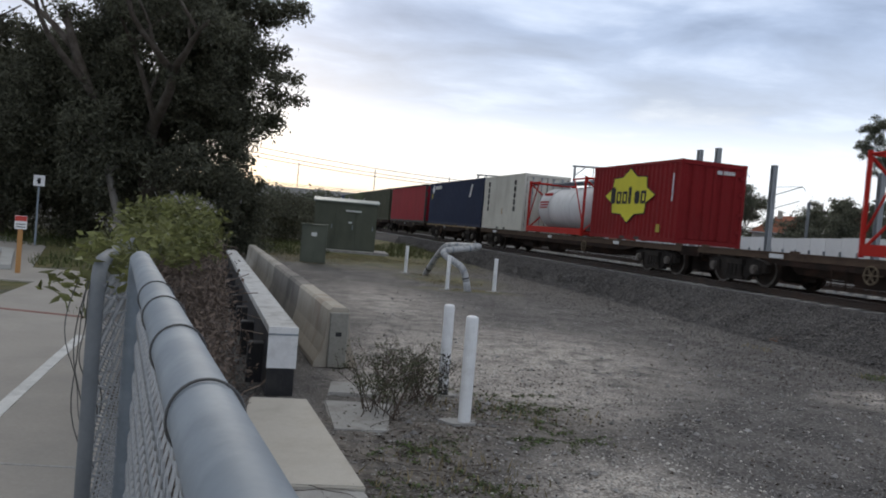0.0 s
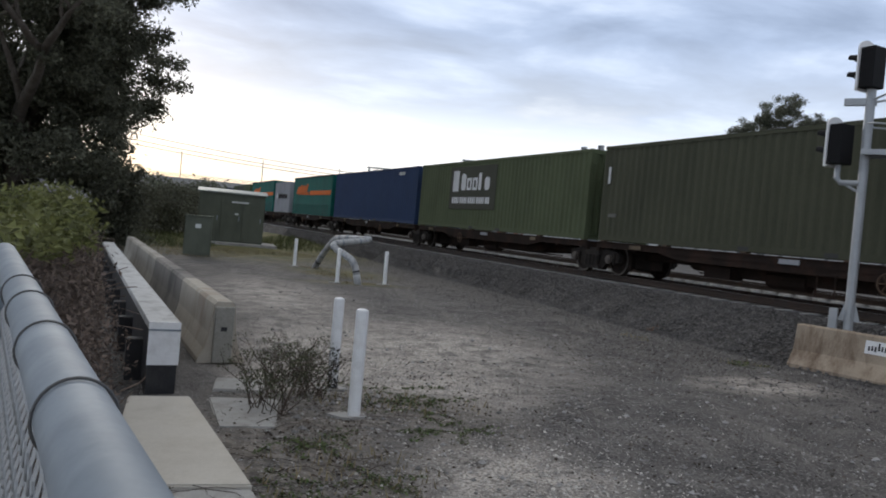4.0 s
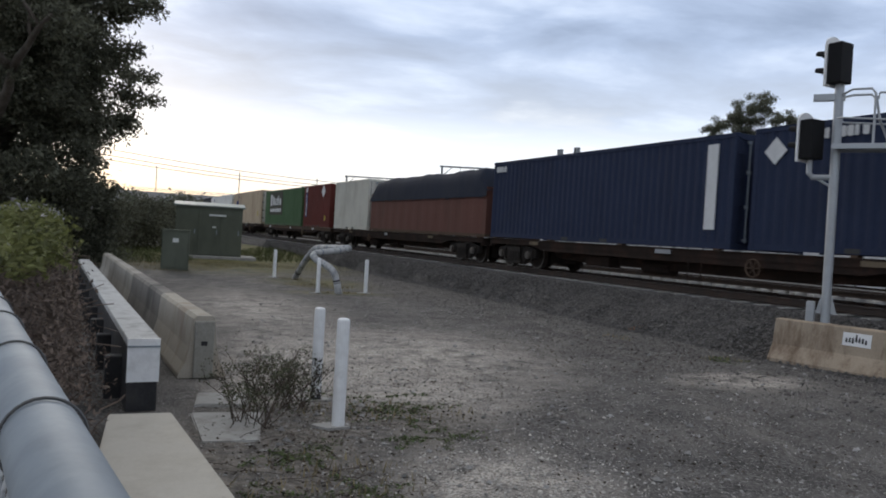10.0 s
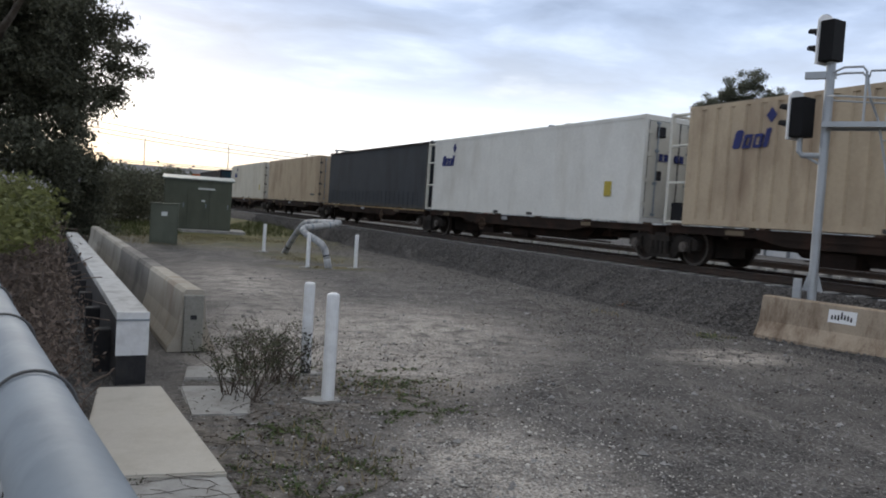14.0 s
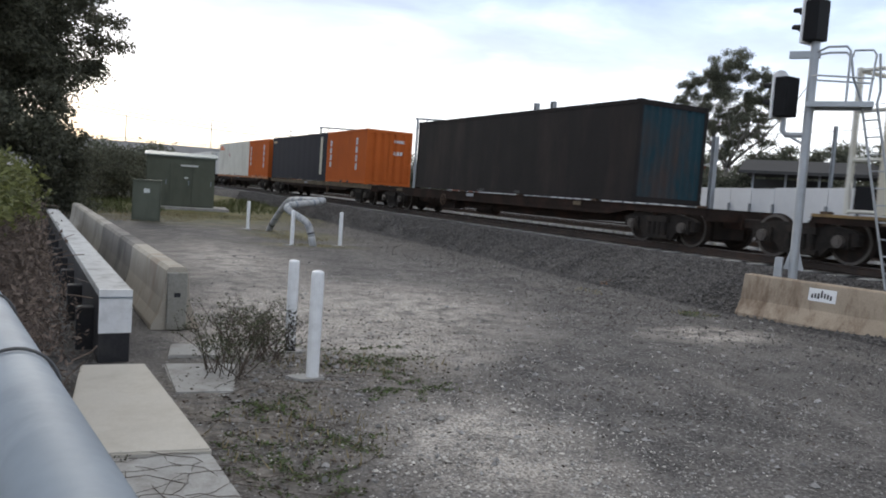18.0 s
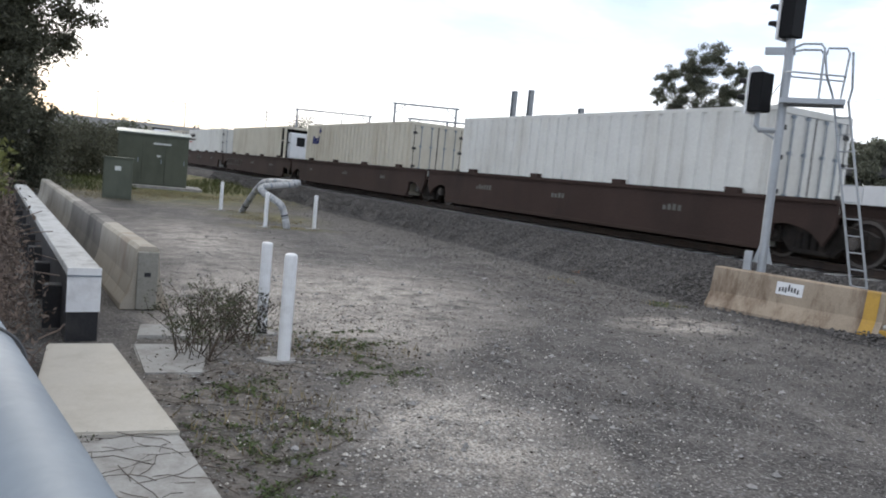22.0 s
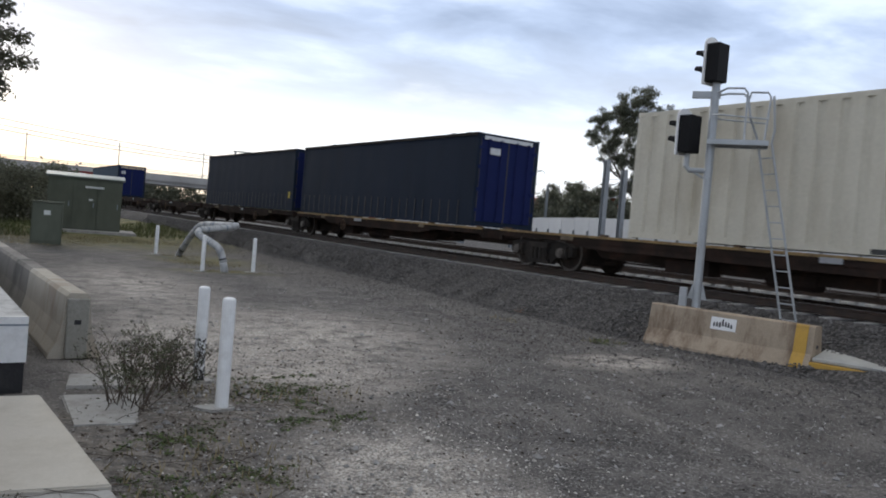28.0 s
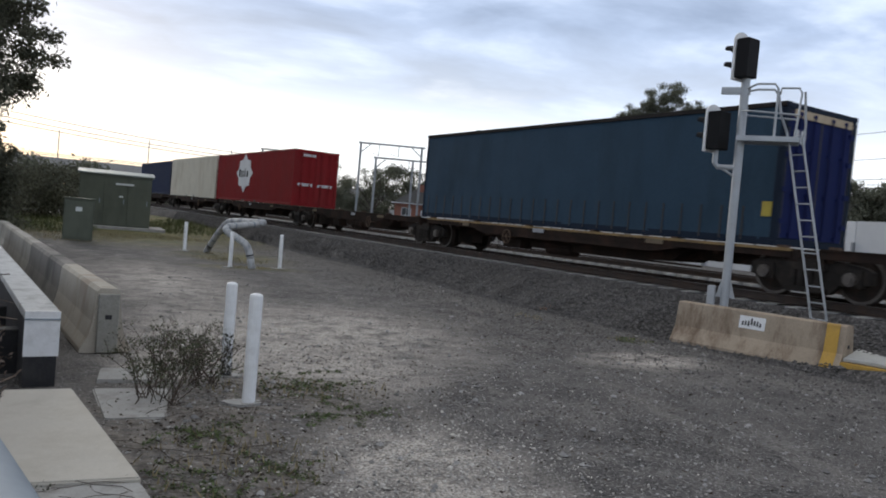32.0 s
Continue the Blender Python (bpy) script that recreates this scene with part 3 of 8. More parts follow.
    for args in ((1.7, 11.6, 1.7, 2.6, 0.6, -0.15), (1.5, 5.2, 0.75, 1.1, 0.5, 0.1), (6.2, 10.1, 1.0, 0.6, 0.5, 0.3), (-1.2, 17.5, 1.2, 4.0, 0.8, 0.2), (1.2, 8.8, 1.0, 1.2, 0.6, 0.3), (-0.1, 10.6, 1.1, 2.2, 0.6, 0.1), (-0.4, 8.6, 0.6, 0.9, 0.6, 0.0)):
        base = mix(torn(args), base, sand)
    # crushed stone kicked down from the bank darkens the yard's far side
    dt = N("ShaderNodeVectorMath"); dt.operation = "DOT_PRODUCT"; dt.inputs[1].default_value = ACROSS
    L(co.outputs["Object"], dt.inputs[0])
    spill = N("ShaderNodeMath"); spill.operation = "MULTIPLY_ADD"; spill.inputs[1].default_value = 3.2
    L(tex(1.3, 8, 0.72), spill.inputs[0]); L(dt.outputs["Value"], spill.inputs[2])
    base = mix(ramp(spill.outputs[0], 11.2, 13.6), base, mix(ramp(tex(30, 3, 0.6), 0.40, 0.62), (0.036, 0.034, 0.0335), (0.158, 0.150, 0.146)))
    pits = ramp(tex(11, 6, 0.8), 0.60, 0.63)
    base = mix(pits, base, (0.040, 0.037, 0.036))
    chips = ramp(tex(16, 4, 0.65), 0.62, 0.66)
    base = mix(chips, base, (0.25, 0.243, 0.235))
    base = mix(speck, base, (0.40, 0.395, 0.385))
    soil = mix(ramp(tex(9, 5), 0.35, 0.7), (0.085, 0.077, 0.069), (0.27, 0.243, 0.216))
    for args in ((-0.35, 5.6, 0.9, 2.0, 0.5, 0.1), (0.55, 7.0, 1.0, 0.9, 0.6, 0.0)):
        base = mix(torn(args), base, soil)
    turf = mix(ramp(tex(1.2, 6), 0.35, 0.7), (0.070, 0.078, 0.030), (0.19, 0.165, 0.080))
    for args in ((-6, 52, 9, 16, 0.25, 0.25), (-22, 22, 13.5, 26, 0.15, 0.35)):
        base = mix(blob(*args), base, turf)
    for args in ((0.2, 27.5, 1.5, 2.4, 0.6, 0.2), (-4, 36, 4, 5, 0.6, 0.2), (0.7, 22.9, 1.3, 0.7, 0.6, 0.0)):
        base = mix(torn(args), base, turf)
    L(base, b.inputs["Base Color"])
    b.inputs["Roughness"].default_value = 0.95
    b.inputs["Specular IOR Level"].default_value = 0.2
    bp = N("ShaderNodeBump"); bp.inputs["Strength"].default_value = 0.7; bp.inputs["Distance"].default_value = 0.02
    hb = N("ShaderNodeMath"); hb.operation = "ADD"
    L(tex(34, 3, 0.6), hb.inputs[0]); L(tex(4.5, 6, 0.7), hb.inputs[1]); L(hb.outputs[0], bp.inputs["Height"]); L(bp.outputs[0], b.inputs["Normal"])
    return m


M["ground"] = ground_material()
build_ground()


def rocks(name, places, material, parent=None):
    """Loose stones: squashed, turned octahedra of uneven shape, joined."""
    rng = random.Random(len(places))
    verts, faces = [], []
    for x, y, z, r in places:
        k = len(verts)
        a = rng.uniform(0, 6.28)
        ca, sa = math.cos(a), math.sin(a)
        for dx, dy, dz in ((1, 0, 0), (0, 1, 0), (-1, 0, 0), (0, -1, 0), (0.1, 0.1, 1), (0, 0, -0.8)):
            q = rng.uniform(0.65, 1.25)
            dx, dy, dz = dx * q * r * 1.2, dy * q * r, dz * q * r * 0.75
            verts.append((x + ca * dx - sa * dy, y + sa * dx + ca * dy, z + dz))
        for i in range(4):
            faces += [(k + i, k + (i + 1) % 4, k + 4), (k + (i + 1) % 4, k + i, k + 5)]
    return raw(name, verts, faces, material, parent)


def ballast_material():
    """Crushed stone: every stone its own grey, with relief between them."""
    m = bpy.data.materials.new("crushed_stone_bed")
    m.use_nodes = True
    nt = m.node_tree
    N, L = nt.nodes.new, nt.links.new
    b = nt.nodes["Principled BSDF"]
    co = N("ShaderNodeTexCoord")
    v = N("ShaderNodeTexVoronoi"); v.inputs["Scale"].default_value = 24
    L(co.outputs["Object"], v.inputs["Vector"])
    g = N("ShaderNodeTexNoise"); g.inputs["Scale"].default_value = 0.8; g.inputs["Detail"].default_value = 6
    L(co.outputs["Object"], g.inputs["Vector"])
    sp = N("ShaderNodeSeparateColor")
    L(v.outputs["Color"], sp.inputs[0])
    r = N("ShaderNodeValToRGB")
    e = r.color_ramp.elements
    e[0].position, e[0].color = 0.0, (0.034, 0.0325, 0.032, 1)
    e[1].position, e[1].color = 1.0, (0.150, 0.143, 0.140, 1)
    k = e.new(0.7); k.color = (0.078, 0.0745, 0.073, 1)
    L(sp.outputs[0], r.inputs[0])
    mx = N("ShaderNodeMix"); mx.data_type = "RGBA"; mx.blend_type = "MULTIPLY"; mx.inputs["Factor"].default_value = 1.0
    mr = N("ShaderNodeMapRange"); mr.inputs["To Min"].default_value, mr.inputs["To Max"].default_value = 0.6, 1.4
    L(g.outputs[0], mr.inputs[0]); L(r.outputs[0], mx.inputs["A"]); L(mr.outputs[0], mx.inputs["B"])
    L(mx.outputs["Result"], b.inputs["Base Color"])
    b.inputs["Roughness"].default_value, b.inputs["Specular IOR Level"].default_value = 0.95, 0.2
    bp = N("ShaderNodeBump"); bp.inputs["Strength"].default_value = 0.9; bp.inputs["Distance"].default_value = 0.025; bp.invert = True
    L(v.outputs["Distance"], bp.inputs["Height"]); L(bp.outputs[0], b.inputs["Normal"])
    return m


def build_ballast():
    """The ballast bank: crowned at the sleepers, down to the yard on the near side."""
    rng = random.Random(5)
    ss = [-400, -100, -40, -20] + [-12 + 0.8 * i for i in range(110)] + [80, 85, 100, 130, 200, 400, 700]

    def line(s):
        e = toe(s) + 0.22 * noise.noise(Vector((s * 0.45, 4, 0))) + 0.12 * noise.noise(Vector((s * 1.7, 9, 0)))
        up = rise(s)
        prof = [(e - 0.25, -0.06), (e + 0.25, 0.05), (e + (12.85 - e) * 0.5, 0.34), (12.85, 0.675), (13.2, 0.715), (14.0, 0.705), (15.8, 0.705), (16.9, 0.66), (19.2, 0.66), (20.2, 0.6), (22.5, 0.62), (24.2, 0.4)]
        return [(o, z + up * min(max((z - 0.05) / 0.5, 0.0), 1.0)) for o, z in prof]

    verts, cols = [], 12
    for s in ss:
        for o, z in line(s):
            p = at(s, o + rng.uniform(-0.015, 0.015))
            verts.append((p.x, p.y, z + rng.uniform(-0.006, 0.006)))
    faces = [(i * cols + j, (i + 1) * cols + j, (i + 1) * cols + j + 1, i * cols + j + 1) for i in range(len(ss) - 1) for j in range(cols - 1)]
    ob = raw("ballast_bank", verts, faces, ballast_material(), smooth=True)
    tagged(ob, "dark grey crushed stone ballast bank under the tracks", "ballast", kind="structure")
    places = []
    for _ in range(52000):
        s = -3 + 62 * rng.random() ** 1.7
        e = toe(s) - 0.3
        o = e + (13.5 - e) * rng.random()
        prof = line(s)
        for (o0, z0), (o1, z1) in zip(prof, prof[1:]):
            if o0 <= o <= o1:
                z = z0 + (z1 - z0) * (o - o0) / (o1 - o0)
                p = at(s, o)
                places.append((p.x, p.y, z + 0.008, rng.uniform(0.014, 0.034) * (1 + s / 90)))
                break
    for _ in range(11000):      # strays thrown out over the yard
        s = -3 + 45 * rng.random() ** 1.5
        o = toe(s) + 0.4 - 3.4 * rng.random() ** 2.0
        p = at(s, o)
        r = rng.uniform(0.008, 0.024)
        places.append((p.x, p.y, ground_height(p.x, p.y) + r * 0.3, r))
    ob = rocks("ballast_stones", places, M["ballast_stone"])
    tagged(ob, "loose dark crushed stones on the ballast bank", "stones", kind="stuff")


build_ballast()


def climbing(bm):
    """Bends a straight length of rail to the track's climb."""
    for k in range(16):
        geom = bm.verts[:] + bm.edges[:] + bm.faces[:]
        bmesh.ops.bisect_plane(bm, geom=geom, plane_co=(-10 - 5 * k, 0, 0), plane_no=(1, 0, 0))
    for v in bm.verts:
        v.co.z += rise(-v.co.x)
    return bm


def build_track():
    rail = [(-0.07, 0), (0.07, 0), (0.07, 0.012), (0.012, 0.03), (0.012, 0.13), (0.036, 0.14), (0.036, 0.175), (-0.036, 0.175), (-0.036, 0.14), (-0.012, 0.13), (-0.012, 0.03), (-0.07, 0.012)]
    for mid, lo, hi in ((MID, -300, 700), (MID + 6.6, -300, 700)):
        tr = root("railway_track", along_pose(0, mid, 0), "rusty rails on pale concrete sleepers in dark ballast", "track", "railway tracks", kind="structure")
        for y in (-0.7525, 0.7525):
            bm = prism(bmesh.new(), [(y + u, RAIL_TOP - 0.175 + v) for u, v in rail], "x", -hi, -lo)
            r = part("rail", climbing(bm), M["rail"], tr)
            head = climbing(boxes((-hi, -lo, y - 0.03, y + 0.03, RAIL_TOP - 0.002, RAIL_TOP + 0.003)))
            part("rail_head", head, M["railtop"], r, "polished running surface")
        bm = prism(bmesh.new(), [(-1.25, RAIL_TOP - 0.40), (1.25, RAIL_TOP - 0.40), (1.22, RAIL_TOP - 0.19), (0.5, RAIL_TOP - 0.178), (0.3, RAIL_TOP - 0.205), (-0.3, RAIL_TOP - 0.205), (-0.5, RAIL_TOP - 0.178), (-1.22, RAIL_TOP - 0.19)], "x", -0.105, 0.105)
        first = part("sleeper", bm, M["sleeper"], tr)
        first.matrix_basis = pose(-5, 0, rise(5))
        for i in range(1, 150):
            s = first.copy()
            scene.collection.objects.link(s)
            s.matrix_basis = pose(-(-8 + i * 0.66), 0, rise(-8 + i * 0.66))


build_track()


# ---- the train ----
def paint(name, base, dirt=GRIME, amount=0.5, rough=0.74, vary=0.1):
    return mat(name, base, rough, 0.0, vary, 0.9, 14, 0.12, 0.004, dirt, amount, 0.9, 0.3, spec=0.08)


PAINT = {
    "red": paint("red_container_paint", (0.20, 0.018, 0.020), (0.14, 0.03, 0.028)),
    "dullred": paint("dull_red_paint", (0.235, 0.013, 0.024), (0.16, 0.02, 0.026)),
    "white": paint("off_white_container_paint", (0.58, 0.57, 0.515), (0.33, 0.31, 0.27), 0.55),
    "cleanwhite": paint("white_reefer_paint", (0.66, 0.66, 0.63), (0.45, 0.43, 0.38), 0.5),
    "cream": paint("cream_reefer_paint", (0.55, 0.52, 0.44), (0.33, 0.28, 0.20), 0.55),
    "tan": paint("tan_reefer_paint", (0.455, 0.372, 0.270), (0.27, 0.20, 0.145), 0.9),
    "navy": paint("navy_container_paint", (0.028, 0.037, 0.070), (0.025, 0.03, 0.05)),
    "blue": paint("blue_container_paint", (0.031, 0.053, 0.115), (0.03, 0.046, 0.085)),
    "green": paint("olive_container_paint", (0.090, 0.108, 0.062), (0.05, 0.058, 0.033)),
    "darkgreen": paint("dark_olive_paint", (0.072, 0.075, 0.052), (0.038, 0.042, 0.03)),
    "brightgreen": paint("green_container_paint", (0.075, 0.130, 0.068), (0.04, 0.08, 0.035)),
    "teal": paint("teal_curtain", (0.011, 0.108, 0.092), (0.012, 0.050, 0.046), 0.6),
    "grey": paint("grey_container_paint", (0.30, 0.31, 0.33), (0.18, 0.18, 0.18)),
    "maroon": paint("maroon_container_paint", (0.120, 0.034, 0.029), (0.07, 0.025, 0.022)),
    "charcoal": paint("charcoal_curtain", (0.045, 0.052, 0.062), (0.028, 0.03, 0.033), 0.6),
    "black": paint("black_container_paint", (0.022, 0.020, 0.020), (0.045, 0.035, 0.031), 0.6),
    "ink": paint("ink_blue_container_paint", (0.019, 0.021, 0.030), (0.014, 0.015, 0.02), 0.5),
    "rusty_teal": paint("rust_streaked_teal_end", (0.020, 0.048, 0.062), (0.085, 0.045, 0.030), 0.95),
    "orange": paint("orange_container_paint", (0.44, 0.108, 0.026), (0.30, 0.08, 0.025), 0.45),
    "curtainblue": paint("slate_blue_curtain", (0.030, 0.056, 0.086), (0.02, 0.035, 0.05), 0.6),
    "darkblue": paint("dark_blue_curtain", (0.014, 0.021, 0.036), (0.012, 0.017, 0.026), 0.6),
    "royal": paint("royal_blue_end", (0.012, 0.018, 0.076), (0.010, 0.016, 0.05), 0.4),
    "tarp_blue": paint("dark_blue_tarpaulin", (0.026, 0.032, 0.050), (0.04, 0.042, 0.05), 0.5, 0.8),
    "brown": paint("rust_brown_side", (0.125, 0.058, 0.048), (0.08, 0.045, 0.035), 0.6),
    "tank": paint("white_tank", (0.66, 0.67, 0.68), (0.35, 0.34, 0.33), 0.4),
    "frame_red": paint("red_tank_frame", (0.40, 0.028, 0.022), (0.25, 0.03, 0.03)),
    "mark_white": paint("white_marking", (0.60, 0.61, 0.62), GRIME, 0.25),
    "mark_yellow": paint("faded_yellow_marking", (0.40, 0.32, 0.07), (0.28, 0.22, 0.07), 0.4),
    "logo_yellow": paint("yellow_logo_paint", (0.60, 0.55, 0.06), (0.4, 0.38, 0.06), 0.3),
    "mark_dark": paint("dark_marking", (0.03, 0.03, 0.035), GRIME, 0.3),
    "mark_blue": paint("blue_marking", (0.04, 0.05, 0.16), GRIME, 0.3),
    "mark_orange": paint("orange_marking", (0.60, 0.14, 0.03), (0.35, 0.1, 0.03), 0.35),
    "mark_red": paint("red_marking", (0.45, 0.03, 0.03), GRIME, 0.3),
    "mark_grey": paint("grey_marking", (0.14, 0.14, 0.13), GRIME, 0.3),
    "panel_dark": paint("dark_logo_panel", (0.055, 0.058, 0.045), GRIME, 0.5),
    "gasket": paint("dark_gasket_and_pocket_shade", (0.06, 0.06, 0.06), GRIME, 0.2),
    "unit_dark": paint("dark_unit_and_bay_shade", (0.02, 0.02, 0.022), GRIME, 0.2),
    "unit_white": paint("reefer_unit_cover", (0.68, 0.70, 0.72), (0.4, 0.4, 0.4), 0.3),
}


def corrugated(x0, x1, z0, z1, y, deep=0.026, pitch=0.278, along="x"):
    """A pressed steel sheet with trapezoid folds and a turned-in edge."""
    bm = bmesh.new()
    n = max(1, round((x1 - x0) / pitch))
    p = (x1 - x0) / n
    line = []
    for i in range(n):
        b = x0 + i * p
        line += [(b, 0), (b + 0.28 * p, 0), (b + 0.5 * p, 1), (b + 0.78 * p, 1)]
    line.append((x1, 0))
    put = (lambda u, d, z: (u, y + d * deep, z)) if along == "x" else (lambda u, d, z: (y - d * deep, u, z))
    lo, hi = [bm.verts.new(put(u, d, z0)) for u, d in line], [bm.verts.new(put(u, d, z1)) for u, d in line]
    for i in range(len(line) - 1):
        bm.faces.new((lo[i], lo[i + 1], hi[i + 1], hi[i]))
    return bm


def ribbed(x0, x1, z0, z1, y, deep=0.04, pitch=0.45):
    """Flat panels parted by narrow sunk grooves, as on refrigerated boxes."""
    bm = bmesh.new()
    n = max(1, round((x1 - x0) / pitch))
    p = (x1 - x0) / n
    line = [(x0, 0)]
    for i in range(n):
        b = x0 + i * p
        line += [(b + 0.62 * p, 0), (b + 0.68 * p, 1), (b + 0.94 * p, 1), (b + p, 0)]
    lo, hi = [bm.verts.new((u, y + d * deep, z0)) for u, d in line], [bm.verts.new((u, y + d * deep, z1)) for u, d in line]
    for i in range(len(line) - 1):
        bm.faces.new((lo[i], lo[i + 1], hi[i + 1], hi[i]))
    return bm


def block(bm, x0, x1, z0, z1, y0, y1, lean=0.0, hollow=False):
    """One plain mark of a word: a block with cut corners, or a ring of four bars."""
    def put(rect):
        a, b, c, d = rect
        k = 0.22 * min(b - a, d - c)
        out = [(a + k, c), (b - k, c), (b, c + k), (b, d - k), (b - k, d), (a + k, d), (a, d - k), (a, c + k)]
        prism(bm, [(u + lean * (v - z0), v) for u, v in out], "y", y0, y1)
    if not hollow:
        return put((x0, x1, z0, z1))
    t = 0.30 * (x1 - x0)
    g = 0.22 * (z1 - z0)
    for r in ((x0, x0 + t, z0, z1), (x1 - t, x1, z0, z1), (x0 + t, x1 - t, z0, z0 + g), (x0 + t, x1 - t, z1 - g, z1)):
        put(r)


def curtain(x0, x1, z0, z1, y, seed):
    """A stretched vinyl side: soft vertical waves and a slack lower hem."""
    bm = bmesh.new()
    nx, nz = 56, 10
    grid = []
    for i in range(nx + 1):
        row = []
        for j in range(nz + 1):
            x, z = x0 + (x1 - x0) * i / nx, z0 + (z1 - z0) * j / nz
            d = 0.014 * noise.noise(Vector((x * 1.1 + seed, 0, z * 0.35))) + 0.010 * noise.noise(Vector((x * 3.2 + seed, 2, z * 1.2))) * (1 - j / nz)
            row.append(bm.verts.new((x, y - 0.012 + d, z)))
        grid.append(row)
    for i in range(nx):
        for j in range(nz):
            bm.faces.new((grid[i][j], grid[i + 1][j], grid[i + 1][j + 1], grid[i][j + 1]))
    return bm


CACHE = {}


def cached(key, make):
    if key not in CACHE:
        ob = make()
        CACHE[key] = ob.data
        bpy.data.objects.remove(ob)
    return CACHE[key]


def shared(name, key, make, parent, m=None):
    ob = new(name, cached(key, make))
    ob.parent = parent
    if m is not None:
        ob.matrix_basis = m
    return ob


WIDE = 2.44


def container(q_left, length, high, colour, sides="corr", end="doors", label="", base=1.92, frame_colour=None, end_colour=None, marks=(), nose=0.0, name="shipping_container", group="containers on the train", seed=0):
    c, fc, ec = PAINT[colour], PAINT[frame_colour or colour], PAINT[end_colour or colour]
    th = root(name, along_pose(0, FACE, base), label, "container", group)
    TRAIN.append((th, q_left, FACE, base))
    L, W, H = length, WIDE, high
    post, low, top = 0.13, 0.16, 0.11
    for x0, x1 in ((0, post), (L - post, L)):
        for y0, y1 in ((0, post), (W - post, W)):
            p = part("corner_post", boxes((x0, x1, y0, y1, 0.118, H - 0.118), bevel=0.012), fc, th)
            for z0, z1 in ((0, 0.118), (H - 0.118, H)):
                part("corner_casting", boxes((x0 - 0.004 if x0 == 0 else x0 - 0.03, x1 + 0.03 if x0 == 0 else x1 + 0.004, y0 - 0.004, y1 + 0.004, z0, z1), bevel=0.01), fc, p)
    for y0, y1 in ((0.005, 0.09), (W - 0.09, W - 0.005)):
        bm = boxes((post, L - post, y0, y1, 0.02, low))
        if sides != "curtain" and y0 < 1:
            for k in (0.40, 0.57):
                # no opening is cut: a dark plate paints the pocket's shaded inside
                part("fork_pocket_shade", boxes((L * k, L * k + 0.34, y0 - 0.004, y0 + 0.02, 0.035, low - 0.03)), PAINT["gasket"], th, "dark plate painting the shade in a fork-lift pocket")
        part("bottom_rail", bm, fc, th)
        part("top_rail", boxes((post, L - post, y0, y1, H - top, H - 0.01)), fc, th)
    part("floor", boxes((post, L - post, 0.09, W - 0.09, 0.06, 0.14)), M["wagon"], th)
    part("roof", boxes((0.02, L - 0.02, 0.03, W - 0.03, H - 0.05, H - 0.018)), c, th)
    z0, z1 = low, H - top
    if sides == "curtain":
        part("curtain", curtain(post, L - post, z0 - 0.05, z1, 0.02, seed), c, th)
        n = int(L / 0.55) if colour != "dullred" else 0
        for i in range(n):
            x = post + 0.25 + i * (L - 2 * post - 0.4) / n
            # straps; black ones also paint the shade of the hem's folds
            shared("strap", "strap" + colour, lambda: finish(boxes((0, 0.045, -0.008, 0.003, 0, 0.70)), "strap", M["black"] if colour in ("curtainblue", "darkblue", "teal") else c), th, pose(x, 0, z0 - 0.08))
        part("curtain_rail", boxes((0.02, L - 0.02, -0.03, 0.05, H - 0.10, H - 0.01)), PAINT["black"], th)
    elif sides == "reefer":
        part("side_panel", ribbed(post, (L - 0.6 if end == "unit" else L - post), z0, z1, 0.006), c, th)
    elif sides == "smooth":
        part("side_panel", corrugated(post, L - post, z0, z1, 0.016, 0.006, 1.2), c, th)
    else:
        part("side_panel", corrugated(post, L - post, z0, z1, 0.016), c, th)
    part("side_panel", boxes((post, L - post, W - 0.06, W - 0.03, z0, z1)), c, th)
    part("end_panel", boxes((0.03, 0.06, post, W - post, z0, z1)), c, th)
    if nose:                         # an open tube frame behind the box
        for y in (0.05, W - 0.05):
            part("frame_post", boxes((-nose, -nose + 0.09, y - 0.05, y + 0.05, 0.0, H - 0.10), bevel=0.01), ec, th)
            for z in (0.06, H * 0.36, H * 0.68, H - 0.16):
                part("frame_rail", tubes(([(-nose + 0.05, y, z), (0.02, y, z)], 0.04), seg=6), ec, th)
        for z in (0.06, H - 0.16):
            part("cross_rail", tubes(([(-nose + 0.04, 0.05, z), (-nose + 0.04, W - 0.05, z)], 0.045), seg=6), ec, th)
        part("battery_box", boxes((-nose + 0.12, -0.05, 0.10, 0.75, 0.08, 0.55), bevel=0.02), PAINT["unit_dark"], th, "dark box on the frame floor")
    # the end that faces forward
    part("door_sill", boxes((L - 0.10, L - 0.006, post, W - post, 0.01, low)), fc, th)
    part("door_header", boxes((L - 0.10, L - 0.006, post, W - post, H - 0.15, H - 0.01)), fc, th)
    if end == "doors":
        for y0, y1 in ((post + 0.01, W / 2 - 0.008), (W / 2 + 0.008, W - post - 0.01)):
            bm = corrugated(y0, y1, z0 + 0.01, H - 0.16, L - 0.02, 0.03, 0.36, along="y") if sides == "corr" else boxes((L - 0.06, L - 0.02, y0, y1, z0 + 0.01, H - 0.16))
            d = part("door", bm, ec, th)
            for k in (0.28, 0.72):
                y = y0 + (y1 - y0) * k
                bm = tubes(([(L + 0.02, y, z0 + 0.02), (L + 0.02, y, H - 0.17)], 0.019), seg=6)
                for z in (z0 + 0.05, H * 0.36, H * 0.66, H - 0.24):
                    box(bm, L - 0.02, L + 0.03, y - 0.05, y + 0.05, z, z + 0.07)
